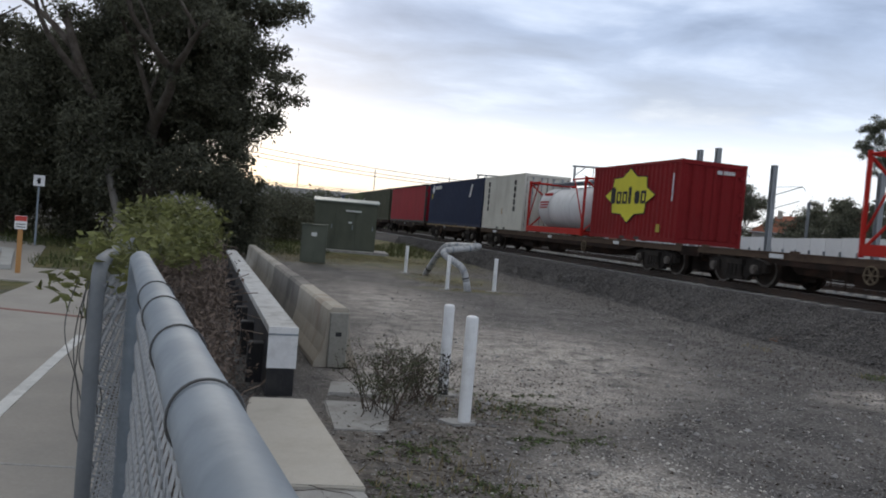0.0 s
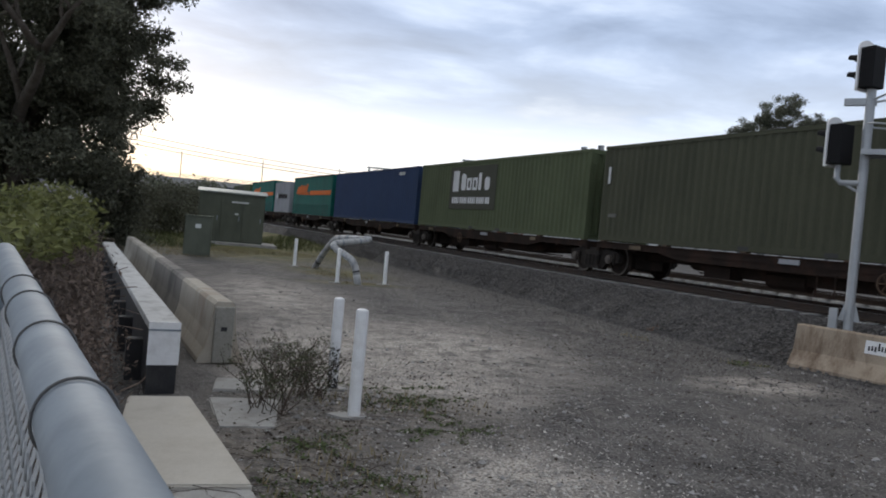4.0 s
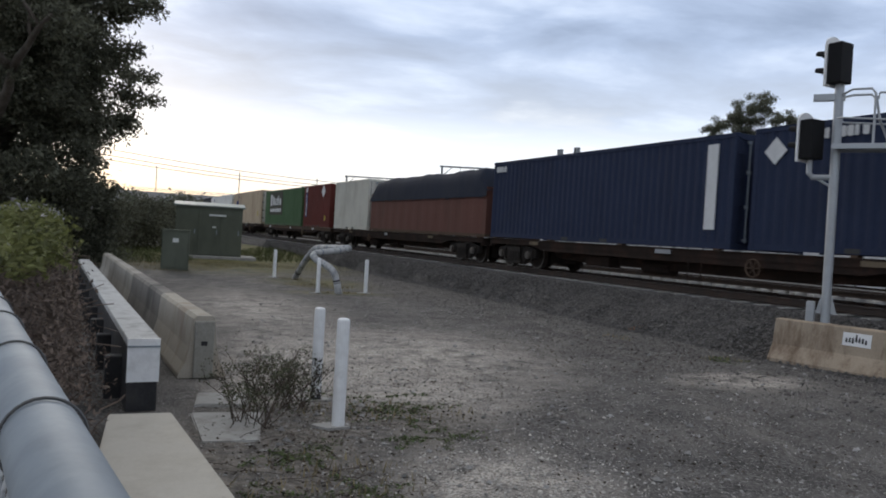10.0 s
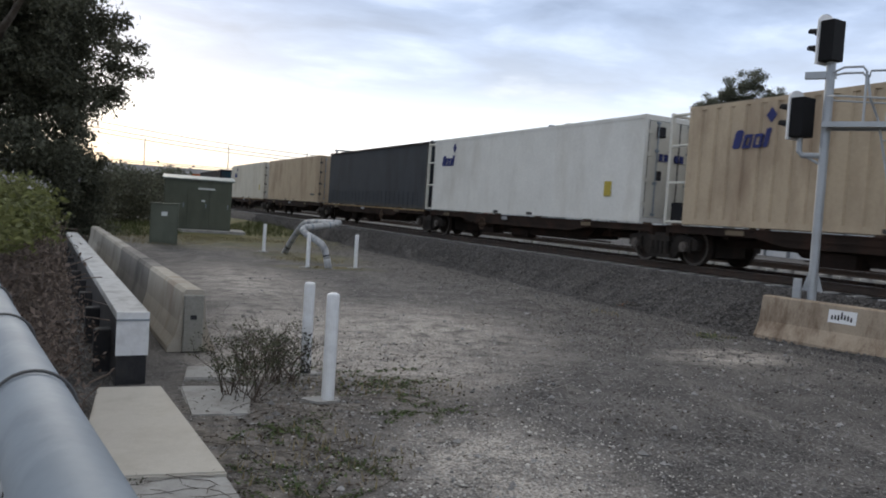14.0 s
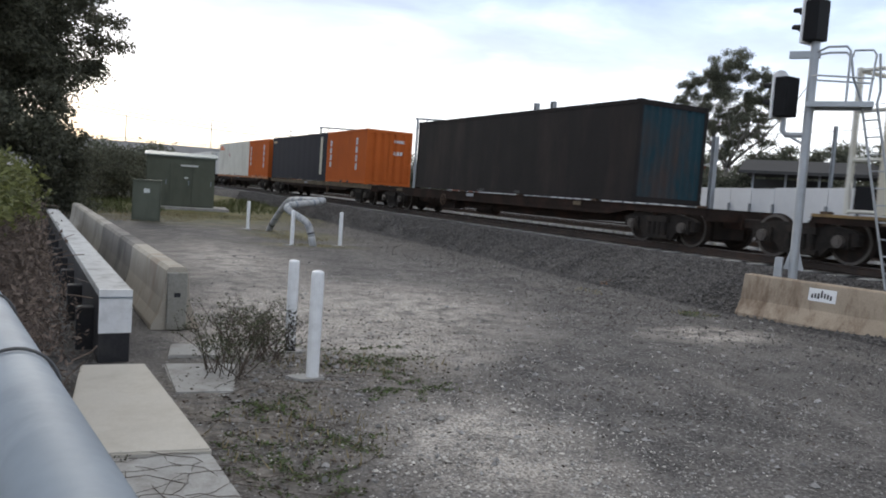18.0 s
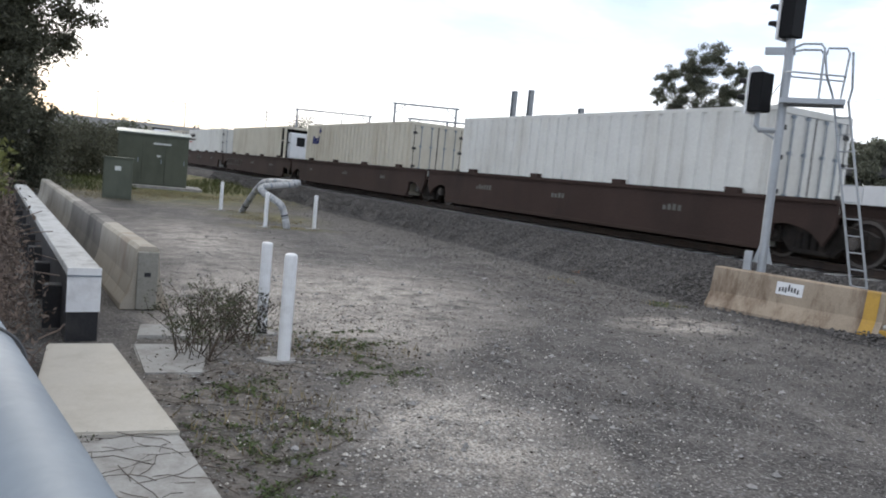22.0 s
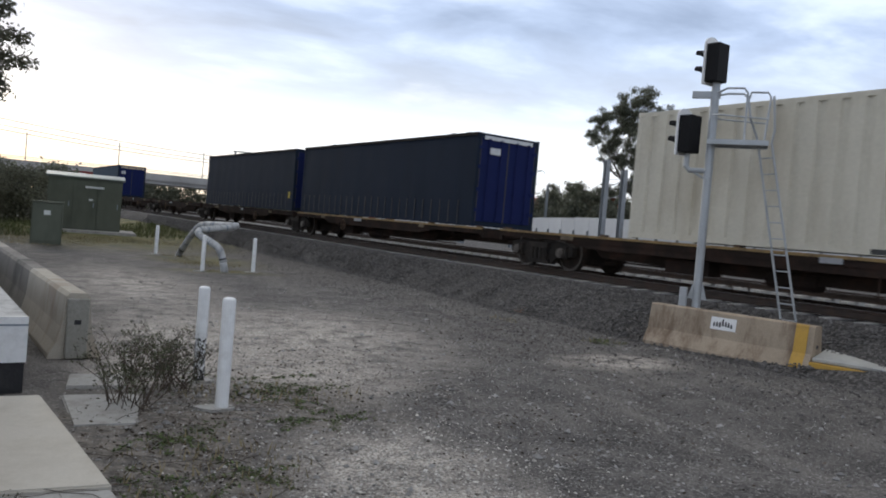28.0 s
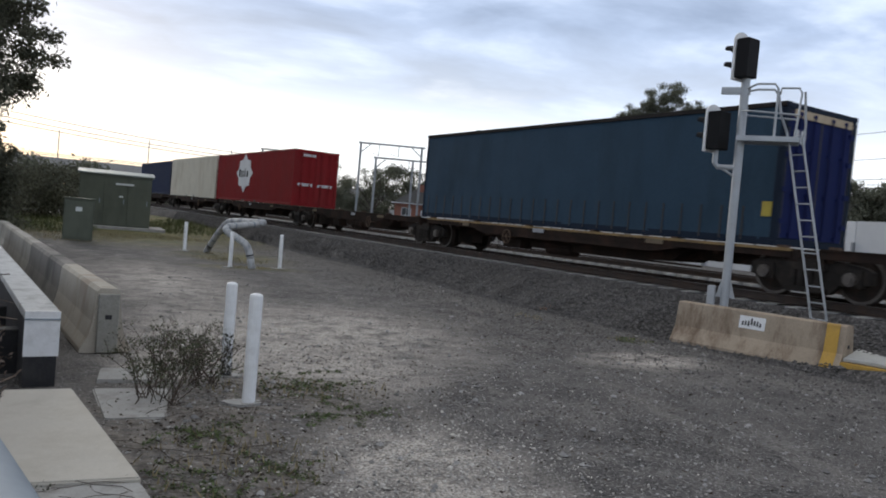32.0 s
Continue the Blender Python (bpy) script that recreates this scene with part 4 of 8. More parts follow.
                part("lock_rod", bm, M["galv"] if colour in ("navy", "white", "cleanwhite", "cream", "tan") else ec, d, "galvanised locking rod" if colour in ("navy", "white", "cleanwhite", "cream", "tan") else "")
            y = y0 + 0.02 if y0 < 1 else y1 - 0.02
            for z in (z0 + 0.3, H * 0.38, H * 0.62, H - 0.5):
                part("hinge", boxes((L - 0.03, L + 0.012, y - 0.09, y + 0.09, z, z + 0.10)), PAINT["gasket"] if sides == "reefer" else ec, d)
        if sides != "corr" or colour == "white":
            for y0, y1 in ((post, post + 0.03), (W / 2 - 0.022, W / 2 + 0.022), (W - post - 0.03, W - post)):
                part("gasket", boxes((L - 0.025, L - 0.013, y0, y1, z0, H - 0.15)), PAINT["gasket"], th, "dark rubber door seal")
    elif end == "unit":              # an open bay with the cooling unit hung in it
        # the bay's shade is put into the bulkhead's dark colour
        part("bulkhead", boxes((L - 0.62, L - 0.58, 0.03, W - 0.03, z0, z1)), PAINT["unit_dark"], th, "end bulkhead painted dark for the shaded bay")
        for z in (H * 0.36, H * 0.70):
            part("bay_rail", boxes((L - 0.6, L - post, 0.01, 0.07, z, z + 0.07)), fc, th)
            part("cross_rail", boxes((L - 0.08, L - 0.02, post, W - post, z - 0.10, z - 0.03)), PAINT["unit_dark"], th, "dark cross rail")
        cover = part("unit_cover", boxes((L - 0.45, L + 0.0, 0.34, W - 0.22, H * 0.36, H - 0.34), bevel=0.07), PAINT["unit_white"], th, "rounded white cooling unit cover")
        part("unit_vent", boxes((L - 0.02, L + 0.006, 0.75, 1.25, H * 0.62, H * 0.80)), PAINT["unit_dark"], cover, "dark panel on the cooling unit")
        # dark block added for the shaded gap under the cover
        part("lower_gap_shade", boxes((L - 0.5, L - 0.03, 0.2, W - 0.2, low, H * 0.20)), PAINT["unit_dark"], th, "dark block painting the shaded gap below the unit")
    else:
        part("end_wall", corrugated(post, W - post, z0, H - 0.15, L - 0.02, 0.03, 0.25, along="y"), ec, th)
    for nm, kind, x, z, w, h, colour2, lab in marks:
        bm = bmesh.new()
        X, Z = x * L, z * H
        if kind == "bars":           # a row of upright bars in place of letters
            n = max(3, round(w / (h * 0.74)))
            for i in range(n):
                a = X + w * i / n
                tall = 1.0 if h < 0.32 or i == 0 or i % 4 == 3 else 0.74
                wide = (0.46 if i % 4 == 3 else 0.80) * w / n
                block(bm, a, a + wide, Z, Z + h * tall, -0.012, 0.014, 0.22 if colour2 == "mark_blue" else 0.0, hollow=i % 4 in (1, 2) and h > 0.3)
        elif kind == "column":       # letters set one above the other
            n = max(2, int(h / (w * 1.35)))
            for i in range(n):
                a = Z + h * i / n
                block(bm, X, X + 0.86 * w, a, a + 0.78 * h / n, -0.012, 0.014, hollow=i % 2 == 1)
        elif kind == "star":         # a square and its corners' points
            k = [(math.cos(a) * r, math.sin(a) * r) for i in range(16) for a in [math.pi * i / 8 + math.pi / 8 * 0] for r in [(0.5 if i % 4 == 0 else 0.46 if i % 2 == 0 else 0.37)]]
            prism(bm, [(X + u * w, Z + v * h) for u, v in k], "y", -0.006 if nm == "logo_edge" else -0.010, 0.016)
        elif kind == "diamond":
            prism(bm, [(X + w * u, Z + h * v) for u, v in ((-0.5, 0), (0, 0.5), (0.5, 0), (0, -0.5))], "y", -0.012, 0.014)
        elif kind == "slant":        # a forward-leaning band
            prism(bm, [(X, Z), (X + w, Z), (X + w + h * 0.5, Z + h), (X + h * 0.5, Z + h)], "y", -0.022, 0.004)
        elif kind == "swoosh":
            n = 14
            lo = [(X + w * i / n, Z - h * math.sin(math.pi * i / n) * 0.9) for i in range(n + 1)]
            hi = [(X + w * i / n + 0.05, Z - h * math.sin(math.pi * i / n) * 0.45) for i in range(n, -1, -1)]
            prism(bm, lo + hi, "y", -0.012, 0.014)
        elif kind == "end":          # a plate on the forward end: x is taken across
            box(bm, L + 0.002, L + 0.012, x * WIDE, x * WIDE + w, Z, Z + h)
        elif kind == "endbars":
            n = max(2, int(w / (h * 0.8)))
            for i in range(n):
                a = x * WIDE + w * i / n
                box(bm, L - 0.03, L + 0.008, a, a + 0.7 * w / n, Z, Z + h)
        else:
            box(bm, X, X + w, -0.013 if nm == "logo_block" else -0.008, 0.016, Z, Z + h)
        part(nm, bm, PAINT[colour2], th, lab)
    return th


def tank_container(q_left, length, high, label):
    th = root("tank_container", along_pose(0, FACE, 1.92), label, "container", "containers on the train")
    TRAIN.append((th, q_left, FACE, 1.92))
    L, W, H = length, WIDE, high
    for x in (0.06, L - 0.06):
        bm = tubes(([(x, 0.06, 0), (x, 0.06, H)], 0.06), ([(x, W - 0.06, 0), (x, W - 0.06, H)], 0.06), ([(x, 0.06, H - 0.07), (x, W - 0.06, H - 0.07)], 0.05), ([(x, 0.06, 0.1), (x, W - 0.06, 0.1)], 0.06),
                   ([(x, 0.06, 0.15), (x, 0.85, 0.9)], 0.04), ([(x, W - 0.06, 0.15), (x, W - 0.85, 0.9)], 0.04), ([(x, 0.06, H - 0.12), (x, 0.7, H - 0.6)], 0.04), seg=8)
        part("end_frame", bm, PAINT["frame_red"], th, "red tubular end frame")
    bm = boxes((0.1, L - 0.1, 0.0, 0.12, 0.04, 0.30), (0.1, L - 0.1, W - 0.12, W, 0.04, 0.30))
    part("side_skirt", bm, PAINT["frame_red"], th, "deep red lower side beam")
    bm = tubes(([(0.1, 0.06, H - 0.08), (1.25, 0.06, H - 0.08)], 0.035), ([(L - 1.25, 0.06, H - 0.08), (L - 0.1, 0.06, H - 0.08)], 0.035), ([(0.1, 0.06, 0.55), (1.1, 0.06, H - 0.12)], 0.03), ([(L - 0.1, 0.06, 0.55), (L - 1.1, 0.06, H - 0.12)], 0.03), seg=6)
    part("brace", bm, PAINT["frame_red"], th)
    n, ring = 28, []
    bm = bmesh.new()
    R, cz, cy = 0.93, 1.20, W / 2
    for x, r in ((0.28, 0.35), (0.34, 0.62), (0.48, 0.82), (0.72, R), (L - 0.72, R), (L - 0.48, 0.82), (L - 0.34, 0.62), (L - 0.28, 0.35)):
        ring.append([bm.verts.new((x, cy + r * math.cos(2 * math.pi * i / n), cz + r * math.sin(2 * math.pi * i / n))) for i in range(n)])
    for a, b in zip(ring, ring[1:]):
        for i in range(n):
            bm.faces.new((a[i], a[(i + 1) % n], b[(i + 1) % n], b[i]))
    bm.faces.new(ring[0]); bm.faces.new(ring[-1])
    part("tank", bm, PAINT["tank"], th, "round white tank", smooth=True)
    for x in (1.9, L - 1.9):
        bm = bmesh.new()
        tube(bm, [(x, cy + (R + 0.012) * math.cos(a), cz + (R + 0.012) * math.sin(a)) for a in [2 * math.pi * i / 24 for i in range(25)]], 0.02, 4)
        part("tank_band", bm, PAINT["mark_white"], th)
    bm = boxes((0.95, 1.22, 0.46, 0.52, 1.60, 1.86), (1.26, 1.50, 0.46, 0.52, 1.60, 1.86), (1.54, 1.80, 0.46, 0.52, 1.60, 1.86))
    part("logo_bar", bm, PAINT["mark_red"], th, "slanted red logo bar")
    bm = boxes(*[(0.9, 1.9 - 0.1 * k, 0.28, 0.36, 1.40 - 0.12 * k, 1.46 - 0.12 * k) for k in range(3)])
    part("lettering", bm, PAINT["mark_red"], th, "small red lettering")
    part("walkway", boxes((1.0, L - 1.0, 0.75, 1.7, H - 0.12, H - 0.07)), M["galv"], th)
    return th


def tarped_load(q_left, length, label):
    th = root("tarpaulined_flat_rack", along_pose(0, FACE, 1.92), label, "container", "containers on the train")
    TRAIN.append((th, q_left, FACE, 1.92))
    L, W = length, WIDE
    part("side_wall", corrugated(0.05, L - 0.05, 0.12, 1.62, 0.02, 0.012, 1.0), PAINT["brown"], th, "rust-brown sheeted side")
    part("side_wall", boxes((0.05, L - 0.05, W - 0.06, W - 0.02, 0.12, 1.6)), PAINT["brown"], th)
    for x0, x1 in ((0.02, 0.08), (L - 0.08, L - 0.02)):
        part("end_wall", boxes((x0, x1, 0.02, W - 0.02, 0.1, 1.9)), PAINT["brown"], th)
    part("base_frame", boxes((0, L, 0, W, 0.0, 0.12)), M["wagon_rust"], th)
    bm = bmesh.new()
    nx, ny = 60, 18
    grid = []
    for i in range(nx + 1):
        row = []
        for j in range(ny + 1):
            x, k = L * i / nx, j / ny
            fall = smooth01(x / 0.9) * smooth01((L - x) / 0.5)
            hgt = 2.62 - 0.12 * noise.noise(Vector((x * 0.5, 1, 4)))
            prof = min(1.0, min(k, 1 - k) / 0.24)
            z = 1.52 + (hgt - 1.52) * prof ** 0.8 * (0.25 + 0.75 * fall) + 0.05 * noise.noise(Vector((x * 2.3, k * 9, 1))) + 0.03 * noise.noise(Vector((x * 6, k * 5, 9)))
            y = -0.03 + (W + 0.06) * smooth01((k - 0.12) / 0.76) + 0.03 * noise.noise(Vector((x * 3, k * 8, 2)))
            row.append(bm.verts.new((x, y, z)))
        grid.append(row)
    for i in range(nx):
        for j in range(ny):
            bm.faces.new((grid[i][j], grid[i + 1][j], grid[i + 1][j + 1], grid[i][j + 1]))
    part("tarpaulin", bm, PAINT["tarp_blue"], th, "creased dark blue tarpaulin", smooth=True)
    return th


def wheel_mesh():
    bm = bmesh.new()
    n = 28
    prof = [(0.09, -0.09), (0.09, -0.05), (0.34, -0.02), (0.40, -0.055), (0.46, -0.055), (0.46, 0.03), (0.485, 0.045), (0.485, 0.07), (0.40, 0.07), (0.34, 0.02), (0.09, 0.05)]
    rings = [[bm.verts.new((r * math.cos(2 * math.pi * i / n), y, r * math.sin(2 * math.pi * i / n))) for i in range(n)] for r, y in prof]
    for k, (a, b) in enumerate(zip(rings, rings[1:])):
        for i in range(n):
            f = bm.faces.new((a[i], a[(i + 1) % n], b[(i + 1) % n], b[i]))
            f.material_index = 1 if k == 3 else 0
    bm.faces.new(rings[0]); bm.faces.new(rings[-1])
    return finish(bm, "wheel", [M["wheel"], M["tread"]], smooth=False)


def side_frame_mesh():
    """A cast side frame: arched top, sunk spring nest, pale-faced axle ends."""
    bm = bmesh.new()
    prism(bm, [(-1.26, 0.40), (-1.26, 0.62), (-1.10, 0.70), (-0.55, 0.78), (0.55, 0.78), (1.10, 0.70), (1.26, 0.62), (1.26, 0.40), (1.06, 0.36), (0.72, 0.40), (0.46, 0.13), (-0.46, 0.13), (-0.72, 0.40), (-1.06, 0.36)], "y", -0.07, 0.09)
    for x in (-0.9, 0.9):
        box(bm, x - 0.19, x + 0.19, -0.13, 0.10, 0.32, 0.64)
    for x in (-0.26, -0.09, 0.09, 0.26):
        tube(bm, [(x, -0.12, 0.24), (x, -0.12, 0.56)], 0.075, 8)
    box(bm, -0.42, 0.42, -0.17, -0.05, 0.15, 0.24)
    box(bm, -0.40, 0.40, -0.19, -0.05, 0.56, 0.70)
    done = len(bm.faces)
    for x in (-0.9, 0.9):
        tube(bm, [(x, -0.21, 0.46), (x, -0.12, 0.46)], 0.125, 12)
        tube(bm, [(x, -0.235, 0.46), (x, -0.20, 0.46)], 0.07, 8)
    bm.faces.ensure_lookup_table()
    for f in bm.faces[done:]:
        f.material_index = 1
    return finish(bm, "side_frame", [M["bogie"], M["tread"]])


def bogie(parent, x):
    # the long inner block is added to keep the gap between the wheels dark
    b = shared("bogie", "bolster", lambda: finish(boxes((-0.25, 0.25, -1.05, 1.05, 0.44, 0.72), (-1.3, 1.3, -0.5, 0.5, 0.24, 0.70)), "bogie", M["wheel"]), parent, pose(x, WIDE / 2, 0))
    for y, m in ((-1.02, pose(0, -1.02, 0)), (1.02, pose(0, 1.02, 0, 0, 0, 180))):
        shared("side_frame", "side_frame", side_frame_mesh, b, m)
    for wx in (-0.9, 0.9):
        shared("axle", "axle", lambda: finish(tubes(([(0, -1.0, 0.46), (0, 1.0, 0.46)], 0.08), seg=8), "axle", M["wheel"]), b, pose(wx, 0, 0))
        shared("wheel", "wheel", wheel_mesh, b, pose(wx, -0.76, 0.46))
        shared("wheel", "wheel", wheel_mesh, b, pose(wx, 0.76, 0.46, 0, 0, 180))


def hand_wheel(parent, x, pale):
    bm = bmesh.new()
    tube(bm, [(x + 0.2 * math.cos(a), -0.03, 0.62 + 0.2 * math.sin(a)) for a in [2 * math.pi * i / 20 for i in range(21)]], 0.02, 6)
    for i in range(3):
        a = math.pi * i / 3
        tube(bm, [(x - 0.2 * math.cos(a), -0.03, 0.62 - 0.2 * math.sin(a)), (x + 0.2 * math.cos(a), -0.03, 0.62 + 0.2 * math.sin(a))], 0.016, 6)
    tube(bm, [(x, -0.03, 0.62), (x, 0.3, 0.62)], 0.025, 6)
    part("hand_brake_wheel", bm, M["wagon_tan" if pale else "wagon_rust"], parent, "dirty pale hand brake wheel" if pale else "dark rusty hand brake wheel")


def flat_wagon(q_right, q_left, sill, label, bogies="both", seed=0, deck=0.98):
    L = q_left - q_right - 0.5
    th = root("container_wagon", along_pose(0, FACE, RAIL_TOP), label, "wagon", "wagons of the train")
    TRAIN.append((th, q_left - 0.25, FACE, RAIL_TOP))
    W, D = WIDE, deck
    rng = random.Random(seed)
    for y0, y1 in ((0.0, 0.10), (W - 0.10, W)):
        bm = bmesh.new()
        prism(bm, [(2.8, D - 0.19), (L - 2.8, D - 0.19), (L - 3.7, D - 0.34), (3.7, D - 0.34)], "y", y0 + 0.02, y1 - 0.02)
        part("sill_belly", bm, M["wagon"], th, "dark deepened sill")
        part("side_sill", boxes((0.05, L - 0.05, y0, y1, D - 0.19, D)), sill if sill in (M["wagon_rust"], M["wagon_tan"]) else M["wagon"], th)
        part("sill_flange", boxes((0.05, L - 0.05, y0 - 0.03 if y0 == 0 else y0, y1 if y0 == 0 else y1 + 0.03, D - (0.10 if sill is M["wagon_orange"] else 0.06 if sill is M["wagon_yellow"] else 0.035), D + 0.0)), sill, th)
    part("centre_sill", boxes((-0.1, L + 0.1, W / 2 - 0.2, W / 2 + 0.2, D - 0.45, D - 0.08)), M["wagon"], th)
    if L > 9:
        # block widened into the open space so that it reads as shade
        bm = prism(bmesh.new(), [(3.0, D - 0.12), (L - 3.0, D - 0.12), (L - 3.6, 0.44), (L * 0.62, 0.36), (L * 0.38, 0.36), (3.6, 0.44)], "y", 0.62, W - 0.62)
        part("underframe", bm, M["wagon"], th, "dark underframe block filling the shaded space below the deck")
    n = int(L / 1.6)
    for i in range(n + 1):
        x = 0.1 + (L - 0.35) * i / n
        part("cross_bearer", boxes((x, x + 0.14, 0.1, W - 0.1, D - 0.26, D - 0.02)), M["wagon"], th)
    for x0 in (0.0, L - 0.12):
        part("end_beam", boxes((x0, x0 + 0.12, 0.02, W - 0.02, D - 0.3, D - 0.03)), M["wagon"], th)
    for s in ((-0.62, 0.05), (L - 0.05, L + 0.62)):
        part("coupler", boxes((s[0], s[1], W / 2 - 0.11, W / 2 + 0.11, D - 0.42, D - 0.18), bevel=0.03), M["wheel"], th)
    for x in (1.75, L - 1.75):
        if bogies == "both" or (bogies == "left" and x < 3) or (bogies == "right" and x > 3):
            bogie(th, x)
    bm = tubes(([(L * 0.42, 0.75, 0.42), (L * 0.42 + 1.1, 0.75, 0.42)], 0.2), seg=12)
    part("air_reservoir", bm, M["wagon"], th, smooth=False)
    part("brake_gear", boxes((L * 0.3, L * 0.36, 0.3, 0.75, 0.30, 0.6), (3.2, L - 3.2, W / 2 - 0.03, W / 2 + 0.03, 0.34, 0.38)), M["wagon"], th)
    for k in range(3):
        x = L * (0.14 + 0.32 * k) + rng.uniform(-0.8, 0.8)
        part("marking_plate", boxes((x, x + rng.uniform(0.3, 0.6), -0.036, -0.03 + 0.004, D - 0.16, D - 0.05)), PAINT["mark_white"] if sill is M["wagon_rust"] else PAINT["grey"] if k % 2 else M["wagon_tan"], th, "faded pale marking plate")
    hand_wheel(th, L * (0.66 if seed % 2 else 0.34), sill is M["wagon_rust"])
    x = L * (0.55 if seed % 2 else 0.28)
    part("step", tubes(([(x, 0.0, D - 0.3), (x, 0.0, 0.22), (x + 0.45, 0.0, 0.22), (x + 0.45, 0.0, D - 0.3)], 0.018), seg=6), M["wagon"], th)
    for i in range(6):
        x = 0.3 + (L - 0.6) * i / 5
        part("twist_lock", boxes((x - 0.09, x + 0.09, 0.01, 0.17, D, D + 0.05)), M["wagon_rust"], th)
    return th


def well_wagon(q_right, q_left, label, seed=0):
    L = q_left - q_right - 0.3
    th = root("well_wagon", along_pose(0, FACE - 0.14, RAIL_TOP), label, "wagon", "well wagons of the train")
    TRAIN.append((th, q_left - 0.15, FACE - 0.14, RAIL_TOP))
    W = WIDE + 0.28
    rng = random.Random(seed)
    for y0, y1 in ((0.0, 0.09), (W - 0.09, W)):
        out = [(0.0, 1.22), (L, 1.22), (L, 0.72)] + [(L - 1.15 + 1.0 * math.cos(a), 0.10 + 0.62 * math.sin(a)) for a in [math.pi * (0.12 + 0.36 * i / 6) for i in range(7)]] + [(L - 1.36, 0.68), (L - 1.46, 0.16), (1.46, 0.16), (1.36, 0.68)] + [(1.15 - 1.0 * math.cos(a), 0.10 + 0.62 * math.sin(a)) for a in [math.pi * (0.48 - 0.36 * i / 6) for i in range(7)]] + [(0.0, 0.72)]
        part("side_wall", prism(bmesh.new(), out, "y", y0, y1), M["wagon_well"], th)
        part("top_chord", boxes((0, L, y0 - (0.05 if y0 == 0 else 0), y1 + (0 if y0 == 0 else 0.05), 1.17, 1.25)), M["wagon_well"], th)
        part("bottom_chord", boxes((1.47, L - 1.47, y0 - (0.05 if y0 == 0 else 0), y1 + (0 if y0 == 0 else 0.05), 0.13, 0.21)), M["wagon_well"], th)
    part("well_floor", boxes((2.0, L - 2.0, 0.09, W - 0.09, 0.12, 0.17)), M["wagon_well"], th)
    for x0, x1 in ((0.0, 1.9), (L - 1.9, L)):
        part("end_deck", boxes((x0, x1, 0.09, W - 0.09, 0.92, 0.98)), M["wagon_well"], th)
        # added dark block: stands in for the shade inside the wheel arch
        part("arch_block", boxes((x0 - (0 if x0 == 0 else 0.5), x1 + (0.5 if x0 == 0 else 0), 0.75, W - 0.75, 0.06, 0.92)), M["wagon"], th, "dark block filling the shaded wheel arch")
    for k in (0.18, 0.4, 0.62, 0.84):
        part("guide_lug", boxes((L * k, L * k + 0.36, -0.06, 0.10, 1.25, 1.36)), M["wagon_well"], th)
    for k in range(3):
        x = L * (0.2 + 0.27 * k) + rng.uniform(-0.3, 0.3)
        for i in range(rng.randint(3, 6)):
            part("stencil_mark", boxes((x + 0.16 * i, x + 0.16 * i + 0.10, -0.004, 0.0, 0.72, 0.72 + rng.uniform(0.08, 0.16))), PAINT["mark_grey"], th, "faded grey stencil mark")
    if seed in (2, 3):               # faded spray-can scrawl: plain loops
        spots = [(1.6 + 0.62 * k, 0.70) for k in range(7)] if seed == 2 else [(L * 0.40 + 0.5 * k, 0.72) for k in range(3)]
        for x, z in spots:
            r, ph = rng.uniform(0.16, 0.30), rng.uniform(0, 6.28)
            pts = [(x + r * 1.2 * math.cos(a + ph) + 0.06 * a, -0.006, z + r * math.sin(a * rng.choice((1.0, 1.0, 1.15)) + ph)) for a in [0.35 * j for j in range(15)]]
            part("paint_scrawl", tubes((pts, 0.014), seg=4), PAINT["mark_grey"], th, "faded grey spray-paint loop")
    bogie(th, 0.0)
    for b in [o for o in th.children if o.name.startswith("bogie")]:
        b.matrix_basis = pose(-0.15, W / 2, 0)
    if seed == 0:
        bogie(th, L + 0.15)
        [o for o in th.children if o.name.startswith("bogie")][-1].matrix_basis = pose(L - 0.6, W / 2, 0)
    return th


def plate(x, z, w, h, colour="mark_white", lab="pale plate", nm="placard"):
    return (nm, "rect", x, z, w, h, colour, lab)


